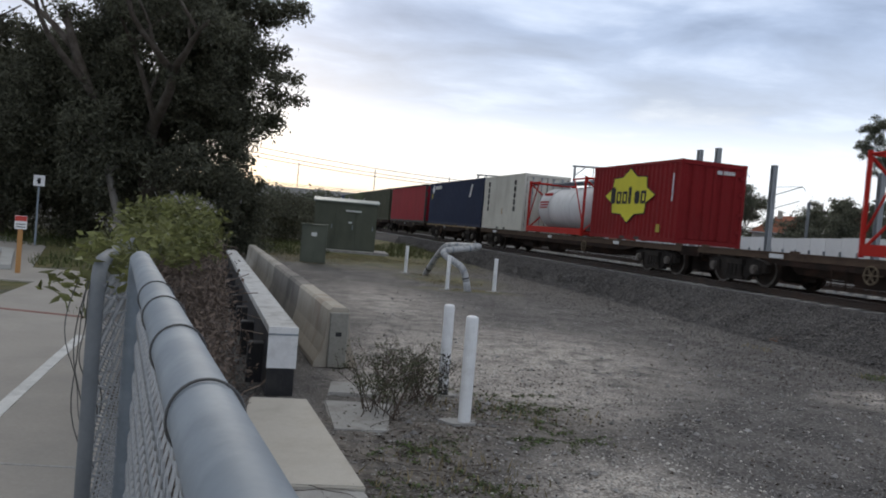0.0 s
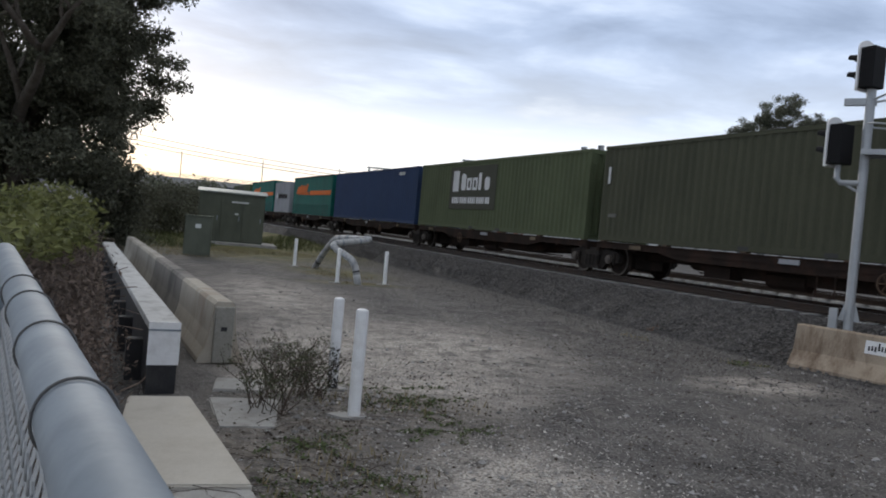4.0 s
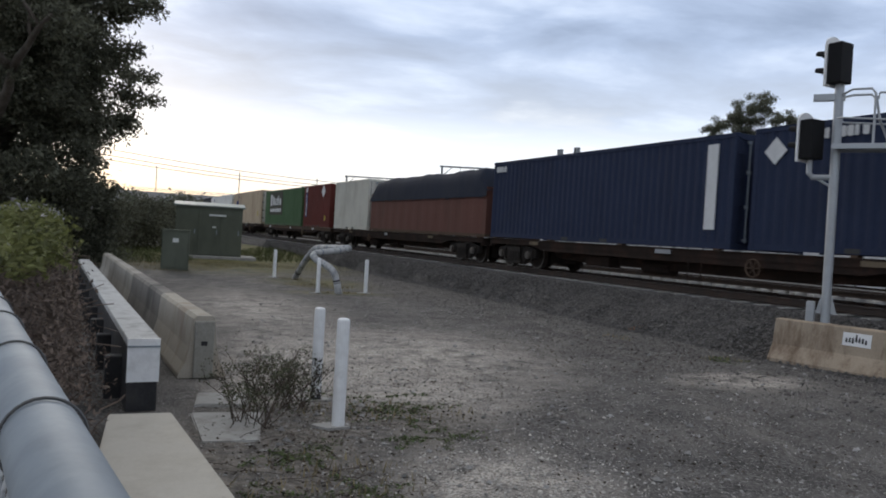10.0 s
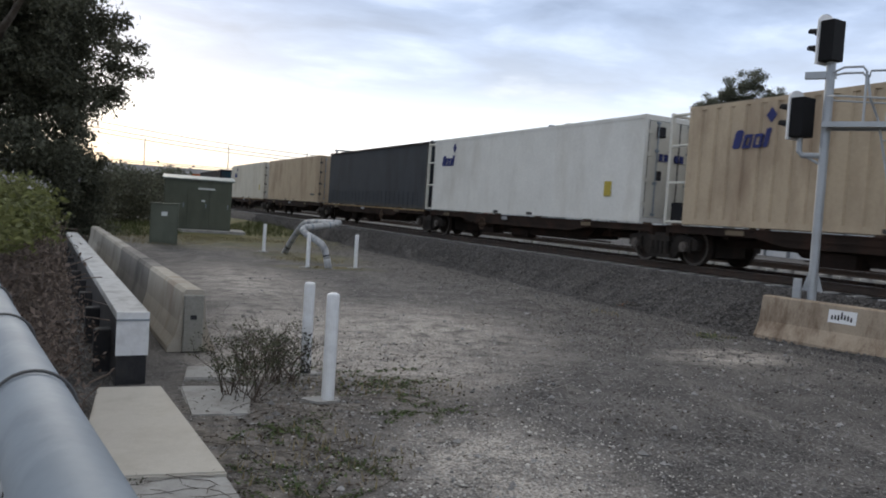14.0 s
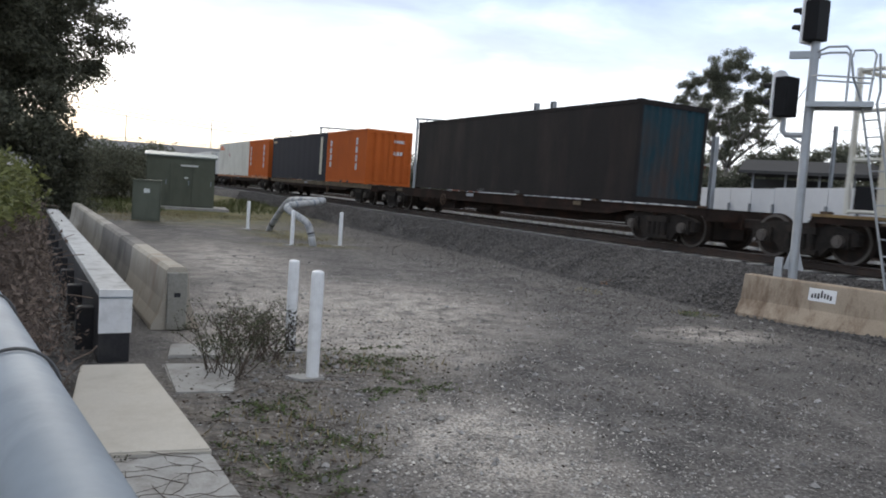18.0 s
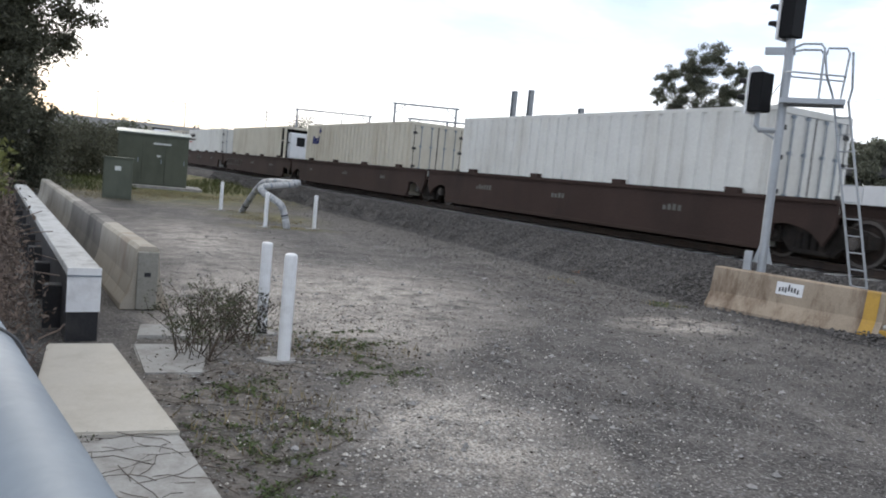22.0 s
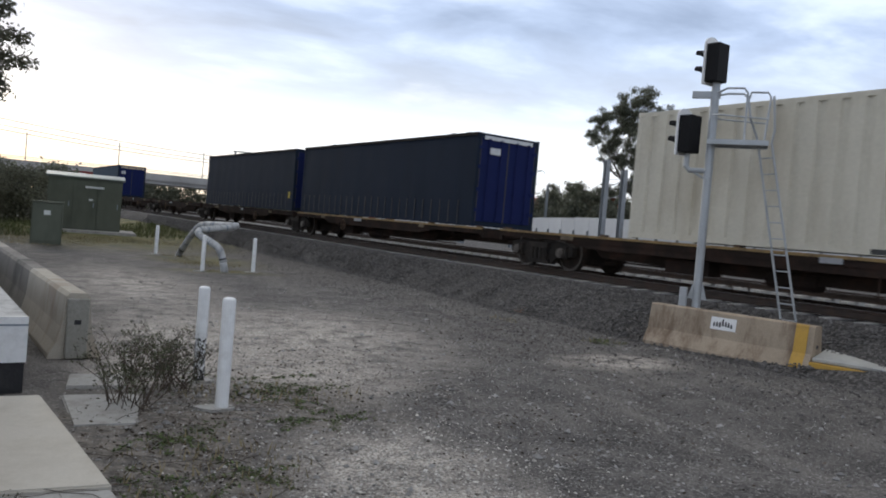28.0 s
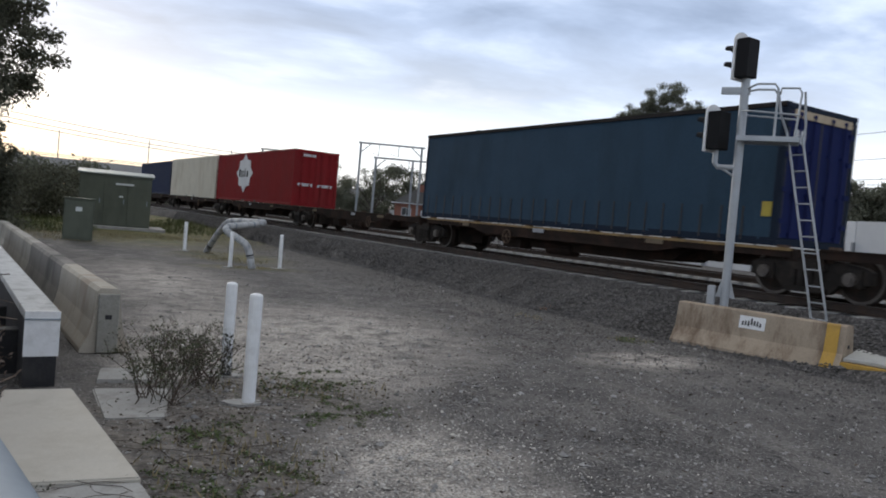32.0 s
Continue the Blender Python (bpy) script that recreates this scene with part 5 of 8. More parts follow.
def build_train():
    bars, col = "bars", "column"
    # ---- wagons
    rust, dark, yel, ora = M["wagon_rust"], M["wagon"], M["wagon_yellow"], M["wagon_orange"]
    k = 0
    for a, b, sill, lab in (
            (0.6, 20.6, rust, "rusty flat container wagon with an empty slot"),
            (20.9, 41.6, rust, "rusty brown flat wagon carrying three short containers"),
            (41.8, 53.9, yel, "flat wagon with a faded yellow sill"),
            (125.0, 144.8, dark, "dark flat container wagon with pale plates"),
            (144.9, 163.8, rust, "rusty flat wagon, half of its deck empty"),
            (163.9, 183.1, dark, "dark flat wagon carrying two navy containers"),
            (183.2, 202.7, dark, "dark flat wagon with a red-rusted deck edge"),
            (202.8, 222.3, rust, "rusty flat wagon carrying a maroon and a green container"),
            (299.6, 320.6, dark, "dark flat wagon with a short empty deck"),
            (320.8, 340.2, M["wagon_tan"], "flat wagon with a dirty tan sill and white plates"),
            (340.4, 359.2, ora, "flat wagon with an orange sill"),
            (448.6, 468.9, yel, "flat wagon with a yellow-edged deck")):
        flat_wagon(a, b, sill, lab, seed=k)
        k += 1
    for a, b, sill, lab in (
            (54.2, 67.5, dark, "low dark articulated wagon under a red container"), (67.5, 82.5, dark, "low dark articulated container wagon"), (82.5, 97.1, dark, "low dark articulated container wagon"),
            (97.1, 112.5, dark, "low dark articulated container wagon"), (112.5, 124.8, dark, "low dark wagon under a teal curtain-sided container"),
            (222.7, 237.4, dark, "low dark articulated wagon with a pale lower sill"), (237.4, 251.7, dark, "low dark articulated wagon with a pale lower sill"), (251.7, 266.9, yel, "articulated wagon with a faded yellow sill"),
            (266.9, 282.1, dark, "low dark articulated container wagon"), (282.1, 297.4, yel, "articulated wagon with a faded yellow sill"),
            (469.2, 484.1, yel, "articulated wagon with a faded yellow sill"), (484.1, 499.2, dark, "articulated wagon with a pale lower sill"),
            (499.2, 513.0, dark, "empty dark skeleton wagon"), (513.0, 526.4, dark, "empty dark skeleton wagon"), (526.4, 541.2, yel, "articulated wagon with a faded yellow sill"),
            (541.2, 553.9, dark, "empty dark skeleton wagon"), (553.9, 568.5, dark, "low dark articulated container wagon"), (568.5, 583.1, dark, "low dark articulated container wagon"), (583.1, 597.5, dark, "low dark articulated container wagon")):
        th = flat_wagon(a, b, sill, lab, bogies="left", seed=k)
        for o in th.children:
            if o.name.startswith("bogie"):
                o.matrix_basis = pose(-0.25, WIDE / 2, 0)
        k += 1
    well = (360.9, 377.8, 394.4, 411.2, 427.7, 444.7)
    for i in range(5):
        well_wagon(well[i], well[i + 1], "deep-sided brown articulated well wagon with faded stencils", seed=i)

    # ---- what the wagons carry
    tank_container(14.2, 6.06, 2.42, "white tank in a red steel frame on a wagon")
    tank_container(34.5, 6.06, 2.42, "white tank in a red steel frame on a wagon")
    container(27.65, 6.06, 2.72, "red", marks=[
        ("logo_edge", "star", 0.47, 0.58, 3.62, 2.02, "mark_dark", "dark edge of the logo panel"), ("logo_panel", "star", 0.47, 0.58, 3.5, 1.92, "logo_yellow", "yellow eight-pointed logo panel"), ("logo_bar", bars, 0.255, 0.47, 2.6, 0.62, "mark_dark", "dark logo blocks"),
        plate(0.80, 0.12, 0.2, 0.26, "mark_yellow"), ("side_mark", "rect", 0.93, 0.5, 0.05, 0.9, "mark_white", "narrow white mark"), ("number_strip", "endbars", 0.55, 0.86, 0.7, 0.12, "mark_white", "white number bars")],
        label="red corrugated container with a yellow starred logo panel")
    container(41.2, 6.06, 2.85, "white", end="doors", marks=[
        ("lettering_column", col, 0.12, 0.34, 0.24, 1.65, "mark_dark", "dark upright lettering column"), ("lettering_column", col, 0.78, 0.34, 0.24, 1.65, "mark_dark", "dark upright lettering column"),
        plate(0.50, 0.28, 0.16, 0.3, "tan", "rust-coloured stain plate"), ("door_plate", "end", 0.62, 0.44, 0.34, 0.3, "mark_grey", "grey door plate"), ("door_lettering", "endbars", 0.58, 0.82, 0.7, 0.12, "mark_dark", "dark door bars"), ("door_lettering", "endbars", 0.58, 0.68, 0.6, 0.12, "mark_dark", "dark door bars"), ("door_lettering", "endbars", 0.12, 0.80, 0.5, 0.12, "mark_dark", "dark door bars")],
        label="off-white corrugated container with dark upright lettering")
    container(53.5, 12.0, 2.85, "navy", marks=[
        ("logo_patch", "diamond", 0.085, 0.84, 0.7, 0.6, "mark_white", "white logo patch"), ("logo_lettering", bars, 0.125, 0.84, 1.5, 0.22, "mark_white", "white logo bars"), plate(0.055, 0.62, 0.2, 0.3, "mark_yellow"),
        ("side_emblem", "slant", 0.79, 0.62, 0.25, 0.75, "mark_white", "torn white emblem")],
        label="navy corrugated container with white logo marks")
    container(67.1, 12.3, 2.85, "dullred", sides="curtain", frame_colour="gasket", seed=1, label="dull red curtain-sided container with a dark frame")
    container(82.2, 14.1, 2.85, "darkgreen", marks=[("side_mark", "rect", 0.018, 0.6, 0.1, 0.5, "mark_white", "white bracket mark"), plate(0.03, 0.25, 0.35, 0.1, "mark_grey")], label="dark olive ribbed container on a flat wagon")
    def panel_marks(x, L, c="mark_white"):
        return [("logo_panel", "rect", x, 0.29, 4.3, 1.78, "panel_dark", "dark logo panel"), ("logo_block", "rect", x + 0.28 / L, 0.55, 0.58, 0.88, c, "pale logo block"),
                ("logo_lettering", bars, x + 1.12 / L, 0.565, 2.75, 0.70, c, "pale logo blocks"), ("small_lettering", bars, x + 0.28 / L, 0.37, 3.6, 0.27, c, "small pale logo blocks")]
    container(96.95, 14.0, 2.85, "green", marks=panel_marks(0.245, 14.0), label="olive green corrugated container with a dark logo panel")
    container(112.1, 14.6, 2.85, "blue", marks=[("side_mark", bars, 0.82, 0.86, 0.8, 0.16, "mark_white", "small white bars")], label="blue corrugated container on a flat wagon")
    for q, L, nm in ((124.5, 11.5, 2), (144.15, 11.45, 3)):
        container(q, L, 2.85, "teal", sides="curtain", frame_colour="teal", end="plain", seed=nm, marks=[
            ("logo_band", "slant", 0.105, 0.545, 1.5, 0.55, "mark_orange", "orange logo band"), ("logo_band", "slant", 0.19, 0.52, 0.35, 0.75, "mark_orange", "orange logo stroke"),
            ("logo_band", "slant", 0.245, 0.52, 0.95, 0.7, "mark_orange", "orange logo ring"), ("logo_band", "slant", 0.345, 0.52, 0.42, 0.78, "mark_orange", "orange logo stroke"), ("logo_band", "slant", 0.345, 0.515, 1.1, 0.2, "mark_orange", "orange logo foot"),
            ("stripe", "slant", 0.47, 0.515, 5.8, 0.3, "mark_orange", "long orange stripe")],
            label="teal curtain-sided container with an orange logo and stripe")
    container(132.0, 6.0, 2.6, "grey", end="plain", marks=[("logo_patch", "star", 0.16, 0.54, 0.62, 0.62, "mark_white", "pale star patch"), ("logo_lettering", bars, 0.28, 0.47, 3.4, 0.42, "mark_dark", "dark logo bars")],
              label="grey corrugated container with dark logo bars")
    container(157.2, 11.6, 2.75, "green", marks=panel_marks(0.26, 11.6, "panel_dark") + [("logo_lettering", bars, 0.34, 0.56, 2.75, 0.62, "tan", "faded tan logo blocks"), ("small_lettering", bars, 0.285, 0.37, 3.5, 0.24, "tan", "small faded tan blocks")], label="olive green corrugated container with a faded logo panel")
    container(170.7, 6.06, 2.75, "navy", marks=[("logo_patch", "diamond", 0.10, 0.80, 0.6, 0.6, "mark_white", "white logo patch"), ("logo_lettering", bars, 0.22, 0.86, 1.5, 0.22, "mark_white", "white logo bars"), plate(0.86, 0.2, 0.14, 0.4, "mark_yellow"),
              ("door_plate", "end", 0.30, 0.46, 0.35, 0.3, "mark_yellow", "yellow door plate"), ("door_lettering", "endbars", 0.30, 0.78, 0.55, 0.12, "mark_white", "white door bars"), ("door_lettering", "endbars", 0.65, 0.66, 0.5, 0.2, "mark_white", "white door bars"), ("door_plate", "end", 0.62, 0.4, 0.3, 0.12, "mark_white", "white door plate")],
              label="short navy corrugated container with white logo marks")
    container(182.85, 11.6, 2.75, "navy", marks=[("logo_lettering", bars, 0.02, 0.86, 0.7, 0.2, "mark_white", "white logo bars"), ("side_mark", "rect", 0.925, 0.17, 0.34, 2.05, "mark_white", "broad white upright strip")],
              label="navy corrugated container with a broad white strip")
    tarped_load(196.1, 12.8, "rust-brown flat rack load under a dark blue tarpaulin")
    container(202.45, 5.9, 2.75, "white", label="short off-white corrugated container")
    container(209.6, 6.06, 2.75, "maroon", marks=[("logo_plate", "rect", 0.08, 0.84, 0.34, 0.3, "mark_white", "white logo plate"), ("lettering_column", "rect", 0.08, 0.24, 0.34, 1.6, "mark_blue", "blue upright strip"), ("lettering_column", col, 0.095, 0.28, 0.2, 1.45, "mark_white", "white upright lettering"),
              ("emblem", "diamond", 0.76, 0.83, 0.8, 0.75, "mark_white", "white shield emblem"), plate(0.82, 0.16, 0.3, 0.3, "mark_yellow")], label="maroon corrugated container with a blue upright strip")
    container(221.8, 11.55, 2.72, "brightgreen", marks=panel_marks(0.14, 11.55), label="bright green corrugated container with a dark logo panel")
    enddoor = [("door_plate", "end", 0.16, 0.80, 0.3, 0.28, "mark_dark", "dark door plate"), ("door_plate", "end", 0.18, 0.40, 0.2, 0.26, "mark_dark", "dark door plate"), ("door_lettering", "endbars", 0.22, 0.58, 0.9, 0.2, "mark_blue", "dark blue door bars")]
    slim_marks = lambda x, L: [("logo_lettering", bars, x, 0.62, 1.15, 0.42, "mark_blue", "dark blue logo bars"), ("logo_mark", "diamond", x + 1.05 / L, 0.86, 0.28, 0.34, "mark_blue", "small dark blue logo mark"), plate(0.88, 0.24, 0.3, 0.42, "mark_yellow")]
    container(236.6, 13.1, 2.9, "tan", sides="reefer", end_colour="white", nose=0.65, marks=slim_marks(0.11, 13.1) + enddoor, label="tan ribbed refrigerated container with dark logo bars")
    container(251.3, 13.1, 2.9, "cleanwhite", sides="smooth", end_colour="white", nose=0.65, marks=slim_marks(0.06, 13.1) + enddoor, label="smooth white refrigerated container with dark logo bars")
    container(265.7, 13.7, 2.9, "charcoal", sides="curtain", frame_colour="gasket", end="plain", seed=4, label="charcoal curtain-sided container on a flat wagon")
    container(281.1, 13.1, 2.9, "tan", sides="reefer", end_colour="tan", marks=[plate(0.88, 0.14, 0.9, 0.12, "mark_grey", "small stencilled bars")], label="tan ribbed refrigerated container with streaked sides")
    container(295.8, 13.0, 2.9, "cream", sides="reefer", end_colour="white", nose=0.65, marks=slim_marks(0.09, 13.0) + enddoor, label="cream ribbed refrigerated container with dark logo bars")
    container(316.1, 13.6, 2.72, "black", end="plain", sides="smooth", end_colour="rusty_teal", label="black sheeted container with a rust-streaked teal end")
    container(328.0, 6.0, 2.72, "orange", marks=[("lettering_column", col, 0.10, 0.30, 0.26, 1.5, "mark_white", "faded white lettering column"), ("lettering_column", col, 0.76, 0.25, 0.26, 1.7, "mark_white", "faded white lettering column"), ("door_lettering", "endbars", 0.6, 0.78, 0.6, 0.14, "mark_white", "white door bars"), ("door_lettering", "endbars", 0.6, 0.56, 0.5, 0.18, "mark_white", "white door bars")],
              label="short orange corrugated container with faded white lettering")
    container(339.75, 11.7, 2.72, "ink", marks=[("side_mark", "rect", 0.905, 0.14, 0.34, 2.1, "cream", "broad cream upright strip"), ("logo_lettering", bars, 0.02, 0.86, 0.8, 0.16, "tan", "small tan bars")], sides="smooth", label="ink-blue container with a cream upright strip")
    container(346.9, 6.0, 2.72, "orange", marks=[("lettering_column", col, 0.10, 0.30, 0.26, 1.5, "mark_white", "faded white lettering column"), ("lettering_column", col, 0.76, 0.25, 0.26, 1.7, "mark_white", "faded white lettering column")],
              label="short orange corrugated container with faded white lettering")
    container(358.6, 11.75, 2.72, "white", sides="reefer", marks=[("logo_lettering", bars, 0.04, 0.86, 1.2, 0.14, "mark_orange", "small orange bars"), ("logo_lettering", bars, 0.04, 0.79, 1.7, 0.14, "mark_orange", "small orange bars"), ("emblem", "diamond", 0.38, 0.62, 0.25, 0.3, "dullred", "small red diamond")],
              label="off-white container with small orange marks")
    inwell = dict(base=RAIL_TOP + 0.17, sides="reefer")
    container(375.6, 12.9, 2.95, "cleanwhite", label="white refrigerated container sunk in a well wagon", **inwell)
    container(392.5, 12.8, 2.95, "cream", marks=[("logo_lettering", bars, 0.08, 0.66, 1.1, 0.4, "mark_blue", "dark blue logo bars"), ("logo_mark", "diamond", 0.165, 0.88, 0.28, 0.30, "mark_blue", "small dark blue logo mark")], label="cream ribbed refrigerated container sunk in a well wagon", **inwell)
    container(409.0, 12.5, 2.95, "cream", end="unit", label="cream refrigerated container with a white cooling unit", **inwell)
    swoosh_marks = [("logo_lettering", bars, 0.06, 0.78, 2.2, 0.34, "mark_dark", "dark slanted logo bars"), ("small_lettering", bars, 0.05, 0.68, 2.6, 0.16, "mark_grey", "small grey logo bars"), ("logo_swoosh", "swoosh", 0.04, 0.68, 1.4, 0.22, "mark_red", "red curved stroke")]
    container(425.9, 13.1, 2.95, "cleanwhite", marks=swoosh_marks, label="white refrigerated container with a dark logo and red stroke", **inwell)
    container(442.4, 12.8, 2.95, "cream", marks=[plate(0.05, 0.74, 0.9, 0.2, "mark_grey", "grey logo remains")], label="cream refrigerated container sunk in a well wagon", **inwell)
    container(463.65, 14.2, 2.95, "cream", sides="reefer", end="unit", marks=[("logo_lettering", bars, 0.56, 0.72, 1.9, 0.34, "mark_dark", "dark slanted logo bars"), ("small_lettering", bars, 0.55, 0.62, 2.6, 0.16, "mark_grey", "small grey logo bars"), ("logo_swoosh", "swoosh", 0.54, 0.62, 1.6, 0.22, "mark_red", "red curved stroke")],
              label="white ribbed refrigerated container with a cooling unit")
    container(483.5, 13.4, 2.9, "darkblue", sides="curtain", end_colour="royal", frame_colour="darkblue", seed=5, marks=[("door_plate", "end", 0.2, 0.78, 0.4, 0.2, "mark_white", "white door plate"), ("header_strip", "end", 0.1, 0.93, 1.9, 0.12, "mark_white", "pale header strip")], label="dark blue curtain-sided container with royal blue doors")
    container(498.35, 13.8, 2.9, "darkblue", sides="curtain", end_colour="royal", frame_colour="darkblue", seed=6, marks=[("door_plate", "end", 0.3, 0.70, 0.5, 0.3, "mark_white", "white door plate"), plate(0.96, 0.2, 0.2, 0.3, "mark_yellow")], label="dark blue curtain-sided container with royal blue doors")
    container(541.35, 14.25, 2.9, "curtainblue", sides="curtain", end_colour="royal", frame_colour="darkblue", seed=7, marks=[("door_plate", "end", 0.12, 0.72, 0.35, 0.28, "mark_white", "white door plate"), ("header_strip", "end", 0.1, 0.90, 2.0, 0.16, "tan", "tan header strip"), plate(0.975, 0.2, 0.22, 0.3, "mark_yellow")], label="slate blue curtain-sided container with royal blue doors")
    container(569.1, 14.3, 2.9, "red", marks=[("logo_panel", "star", 0.42, 0.58, 3.2, 2.3, "mark_white", "pale starred logo panel"), ("logo_bar", bars, 0.345, 0.50, 1.9, 0.5, "mark_dark", "dark logo bars"), ("door_lettering", "endbars", 0.2, 0.88, 0.7, 0.14, "mark_white", "white door bars"), ("door_lettering", "endbars", 0.12, 0.36, 0.8, 0.14, "mark_white", "white door bars"), ("door_lettering", "endbars", 0.56, 0.36, 0.8, 0.14, "mark_white", "white door bars")],
              label="red corrugated container with a pale starred logo panel")
    container(583.2, 13.7, 2.9, "cream", sides="reefer", label="cream ribbed refrigerated container on a low wagon")
    container(596.9, 13.2, 2.8, "navy", label="dark navy container on a flat wagon")


build_train()


# ---- plants ----
def leaf_cards(name, centres, count, size, material, parent=None, seed=1, flat=0.0, label=""):
    """Small folded leaves strewn through a set of uneven clumps: rows of centre x, y, z and radii."""
    rng = np.random.default_rng(seed)
    c = np.array(centres, float)
    w = np.cbrt(np.prod(c[:, 3:6], axis=1)) ** 2
    pick = rng.choice(len(c), count, p=w / w.sum())
    d = rng.normal(size=(count, 3))
    d /= np.linalg.norm(d, axis=1)[:, None]
    r = rng.uniform(0, 1, count) ** 0.42 * np.clip(rng.normal(0.95, 0.22, count), 0.4, 1.6)
    p = c[pick, :3] + d * r[:, None] * c[pick, 3:6]
    a = rng.normal(size=(count, 3)); a[:, 2] *= 1 - flat
    a /= np.linalg.norm(a, axis=1)[:, None]
    b = np.cross(a, rng.normal(size=(count, 3)))
    b /= np.linalg.norm(b, axis=1)[:, None]
    n = np.cross(a, b)
    s = size * rng.uniform(0.55, 1.3, count)[:, None]
    v = np.stack([p - a * s, p + b * s * 0.42 + n * s * 0.15, p + a * s, p - b * s * 0.42 + n * s * 0.15], 1).reshape(-1, 3)
    f = np.arange(count * 4).reshape(-1, 4)
    faces = np.concatenate([f[:, [0, 1, 2]], f[:, [0, 2, 3]]])
    ob = raw(name, v.tolist(), faces.tolist(), material, parent)
    if label:
        tagged(ob, label)
    return ob


def limb(bm, start, way, length, r, rng, depth, tips):
    p, d, pts = Vector(start), Vector(way).normalized(), [Vector(start)]
    n = 5
    for _ in range(n):
        d = (d + Vector((rng.uniform(-0.22, 0.22), rng.uniform(-0.22, 0.22), rng.uniform(-0.06, 0.16)))).normalized()
        p = p + d * length / n
        pts.append(p.copy())
    tube(bm, pts, r, 7, r_end=r * 0.45)
    tips.append(pts[-1])
    if depth:
        for k in range(rng.randint(2, 3)):
            q = pts[rng.randint(2, n)]
            side = Vector((rng.uniform(-1, 1), rng.uniform(-1, 1), rng.uniform(0.0, 0.8)))
            limb(bm, q, d * 0.6 + side * 0.8, length * rng.uniform(0.45, 0.7), r * 0.5, rng, depth - 1, tips)


def tree(name, x, y, high, spread, trunk_r, seed, label, leaves=5000, leaf=0.22, material="leaf", bark="bark", crown_from=0.35, lean=(0, 0), clump=0.30, z0=0.0, group="", extra=(), gap=None):
    rng = random.Random(seed)
    th = root(name, pose(x, y, z0), label, "tree", group)
    bm = bmesh.new()
    top = Vector((lean[0], lean[1], high * crown_from))
    mid = top * 0.5 + Vector((rng.uniform(-0.2, 0.2), rng.uniform(-0.2, 0.2), 0))
    tube(bm, [(0, 0, -0.1), (0, 0, 0.3), mid, top], trunk_r, 10, r_end=trunk_r * 0.7)
    part("trunk", bm, M[bark], th, smooth=True)
    tips = []
    bm = bmesh.new()
    n = 6
    for k in range(n):
        a = 2 * math.pi * k / n + rng.uniform(-0.4, 0.4)
        up = rng.uniform(0.5, 1.5)
        limb(bm, top * rng.uniform(0.75, 1.0), (math.cos(a), math.sin(a), up), high * (1 - crown_from) * rng.uniform(0.55, 0.85), trunk_r * 0.5, rng, 2, tips)
    part("branchwork", bm, M[bark], th, smooth=True)
    k = []
    for t in tips:
        q = Vector((min(max(t.x, -spread), spread), min(max(t.y, -spread), spread), min(t.z, high)))
        r = spread * clump * rng.uniform(0.45, 1.0)
        k.append((q.x, q.y, q.z, r, r, r * 0.62))
    k = [b for b in k + list(extra) if gap is None or not gap(*b)]
    part_ob = leaf_cards("crown", k, leaves, leaf, M[material], th, seed)
    return th


def bush(name, blobs, count, size, material, label, seed, group="", at_=(0, 0, 0), stems="twig", category="shrub"):
    th = root(name, pose(*at_), label, category, group)
    rng = random.Random(seed)
    bm = bmesh.new()
    for x, y, z, rx, ry, rz in blobs[:14]:
        for _ in range(2):
            tube(bm, [(x * 0.6 + rng.uniform(-0.1, 0.1) * rx, y * 0.6 + rng.uniform(-0.1, 0.1), -0.05), (x * 0.8, y * 0.8, z * 0.5), (x + rng.uniform(-0.5, 0.5) * rx, y + rng.uniform(-0.5, 0.5) * ry, z + rz * 0.5)], max(0.006, 0.025 * rz), 4)
    tagged(part("stemwork", bm, M[stems], th), kind="stuff")
    leaf_cards("foliage", blobs, count, size, M[material], th, seed)
    return th


def grass_patch(name, spots, count, blade, material, label, seed, spread_noise=1.0):
    """Blades of grass over ovals of ground: rows of x, y, rx, ry."""
    rng = np.random.default_rng(seed)
    c = np.array(spots, float)
    w = c[:, 2] * c[:, 3]
    pick = rng.choice(len(c), count, p=w / w.sum())
    a, r = rng.uniform(0, 6.283, count), rng.uniform(0, 1, count) ** 0.6
    x, y = c[pick, 0] + np.cos(a) * r * c[pick, 2], c[pick, 1] + np.sin(a) * r * c[pick, 3]
    z = np.array([ground_height(float(i), float(j)) for i, j in zip(x, y)])
    h = blade * rng.uniform(0.4, 1.3, count)
    t = rng.uniform(0, 6.283, count)
    wd = h * 0.09 + 0.002
    lx, ly = rng.normal(size=count) * h * 0.35, rng.normal(size=count) * h * 0.35
    v = np.stack([np.stack([x - np.cos(t) * wd, y - np.sin(t) * wd, z - 0.01], 1), np.stack([x + np.cos(t) * wd, y + np.sin(t) * wd, z - 0.01], 1), np.stack([x + lx, y + ly, z + h], 1)], 1).reshape(-1, 3)
    ob = raw(name, v.tolist(), np.arange(count * 3).reshape(-1, 3).tolist(), M[material])
    tagged(ob, label, "grass", kind="stuff")


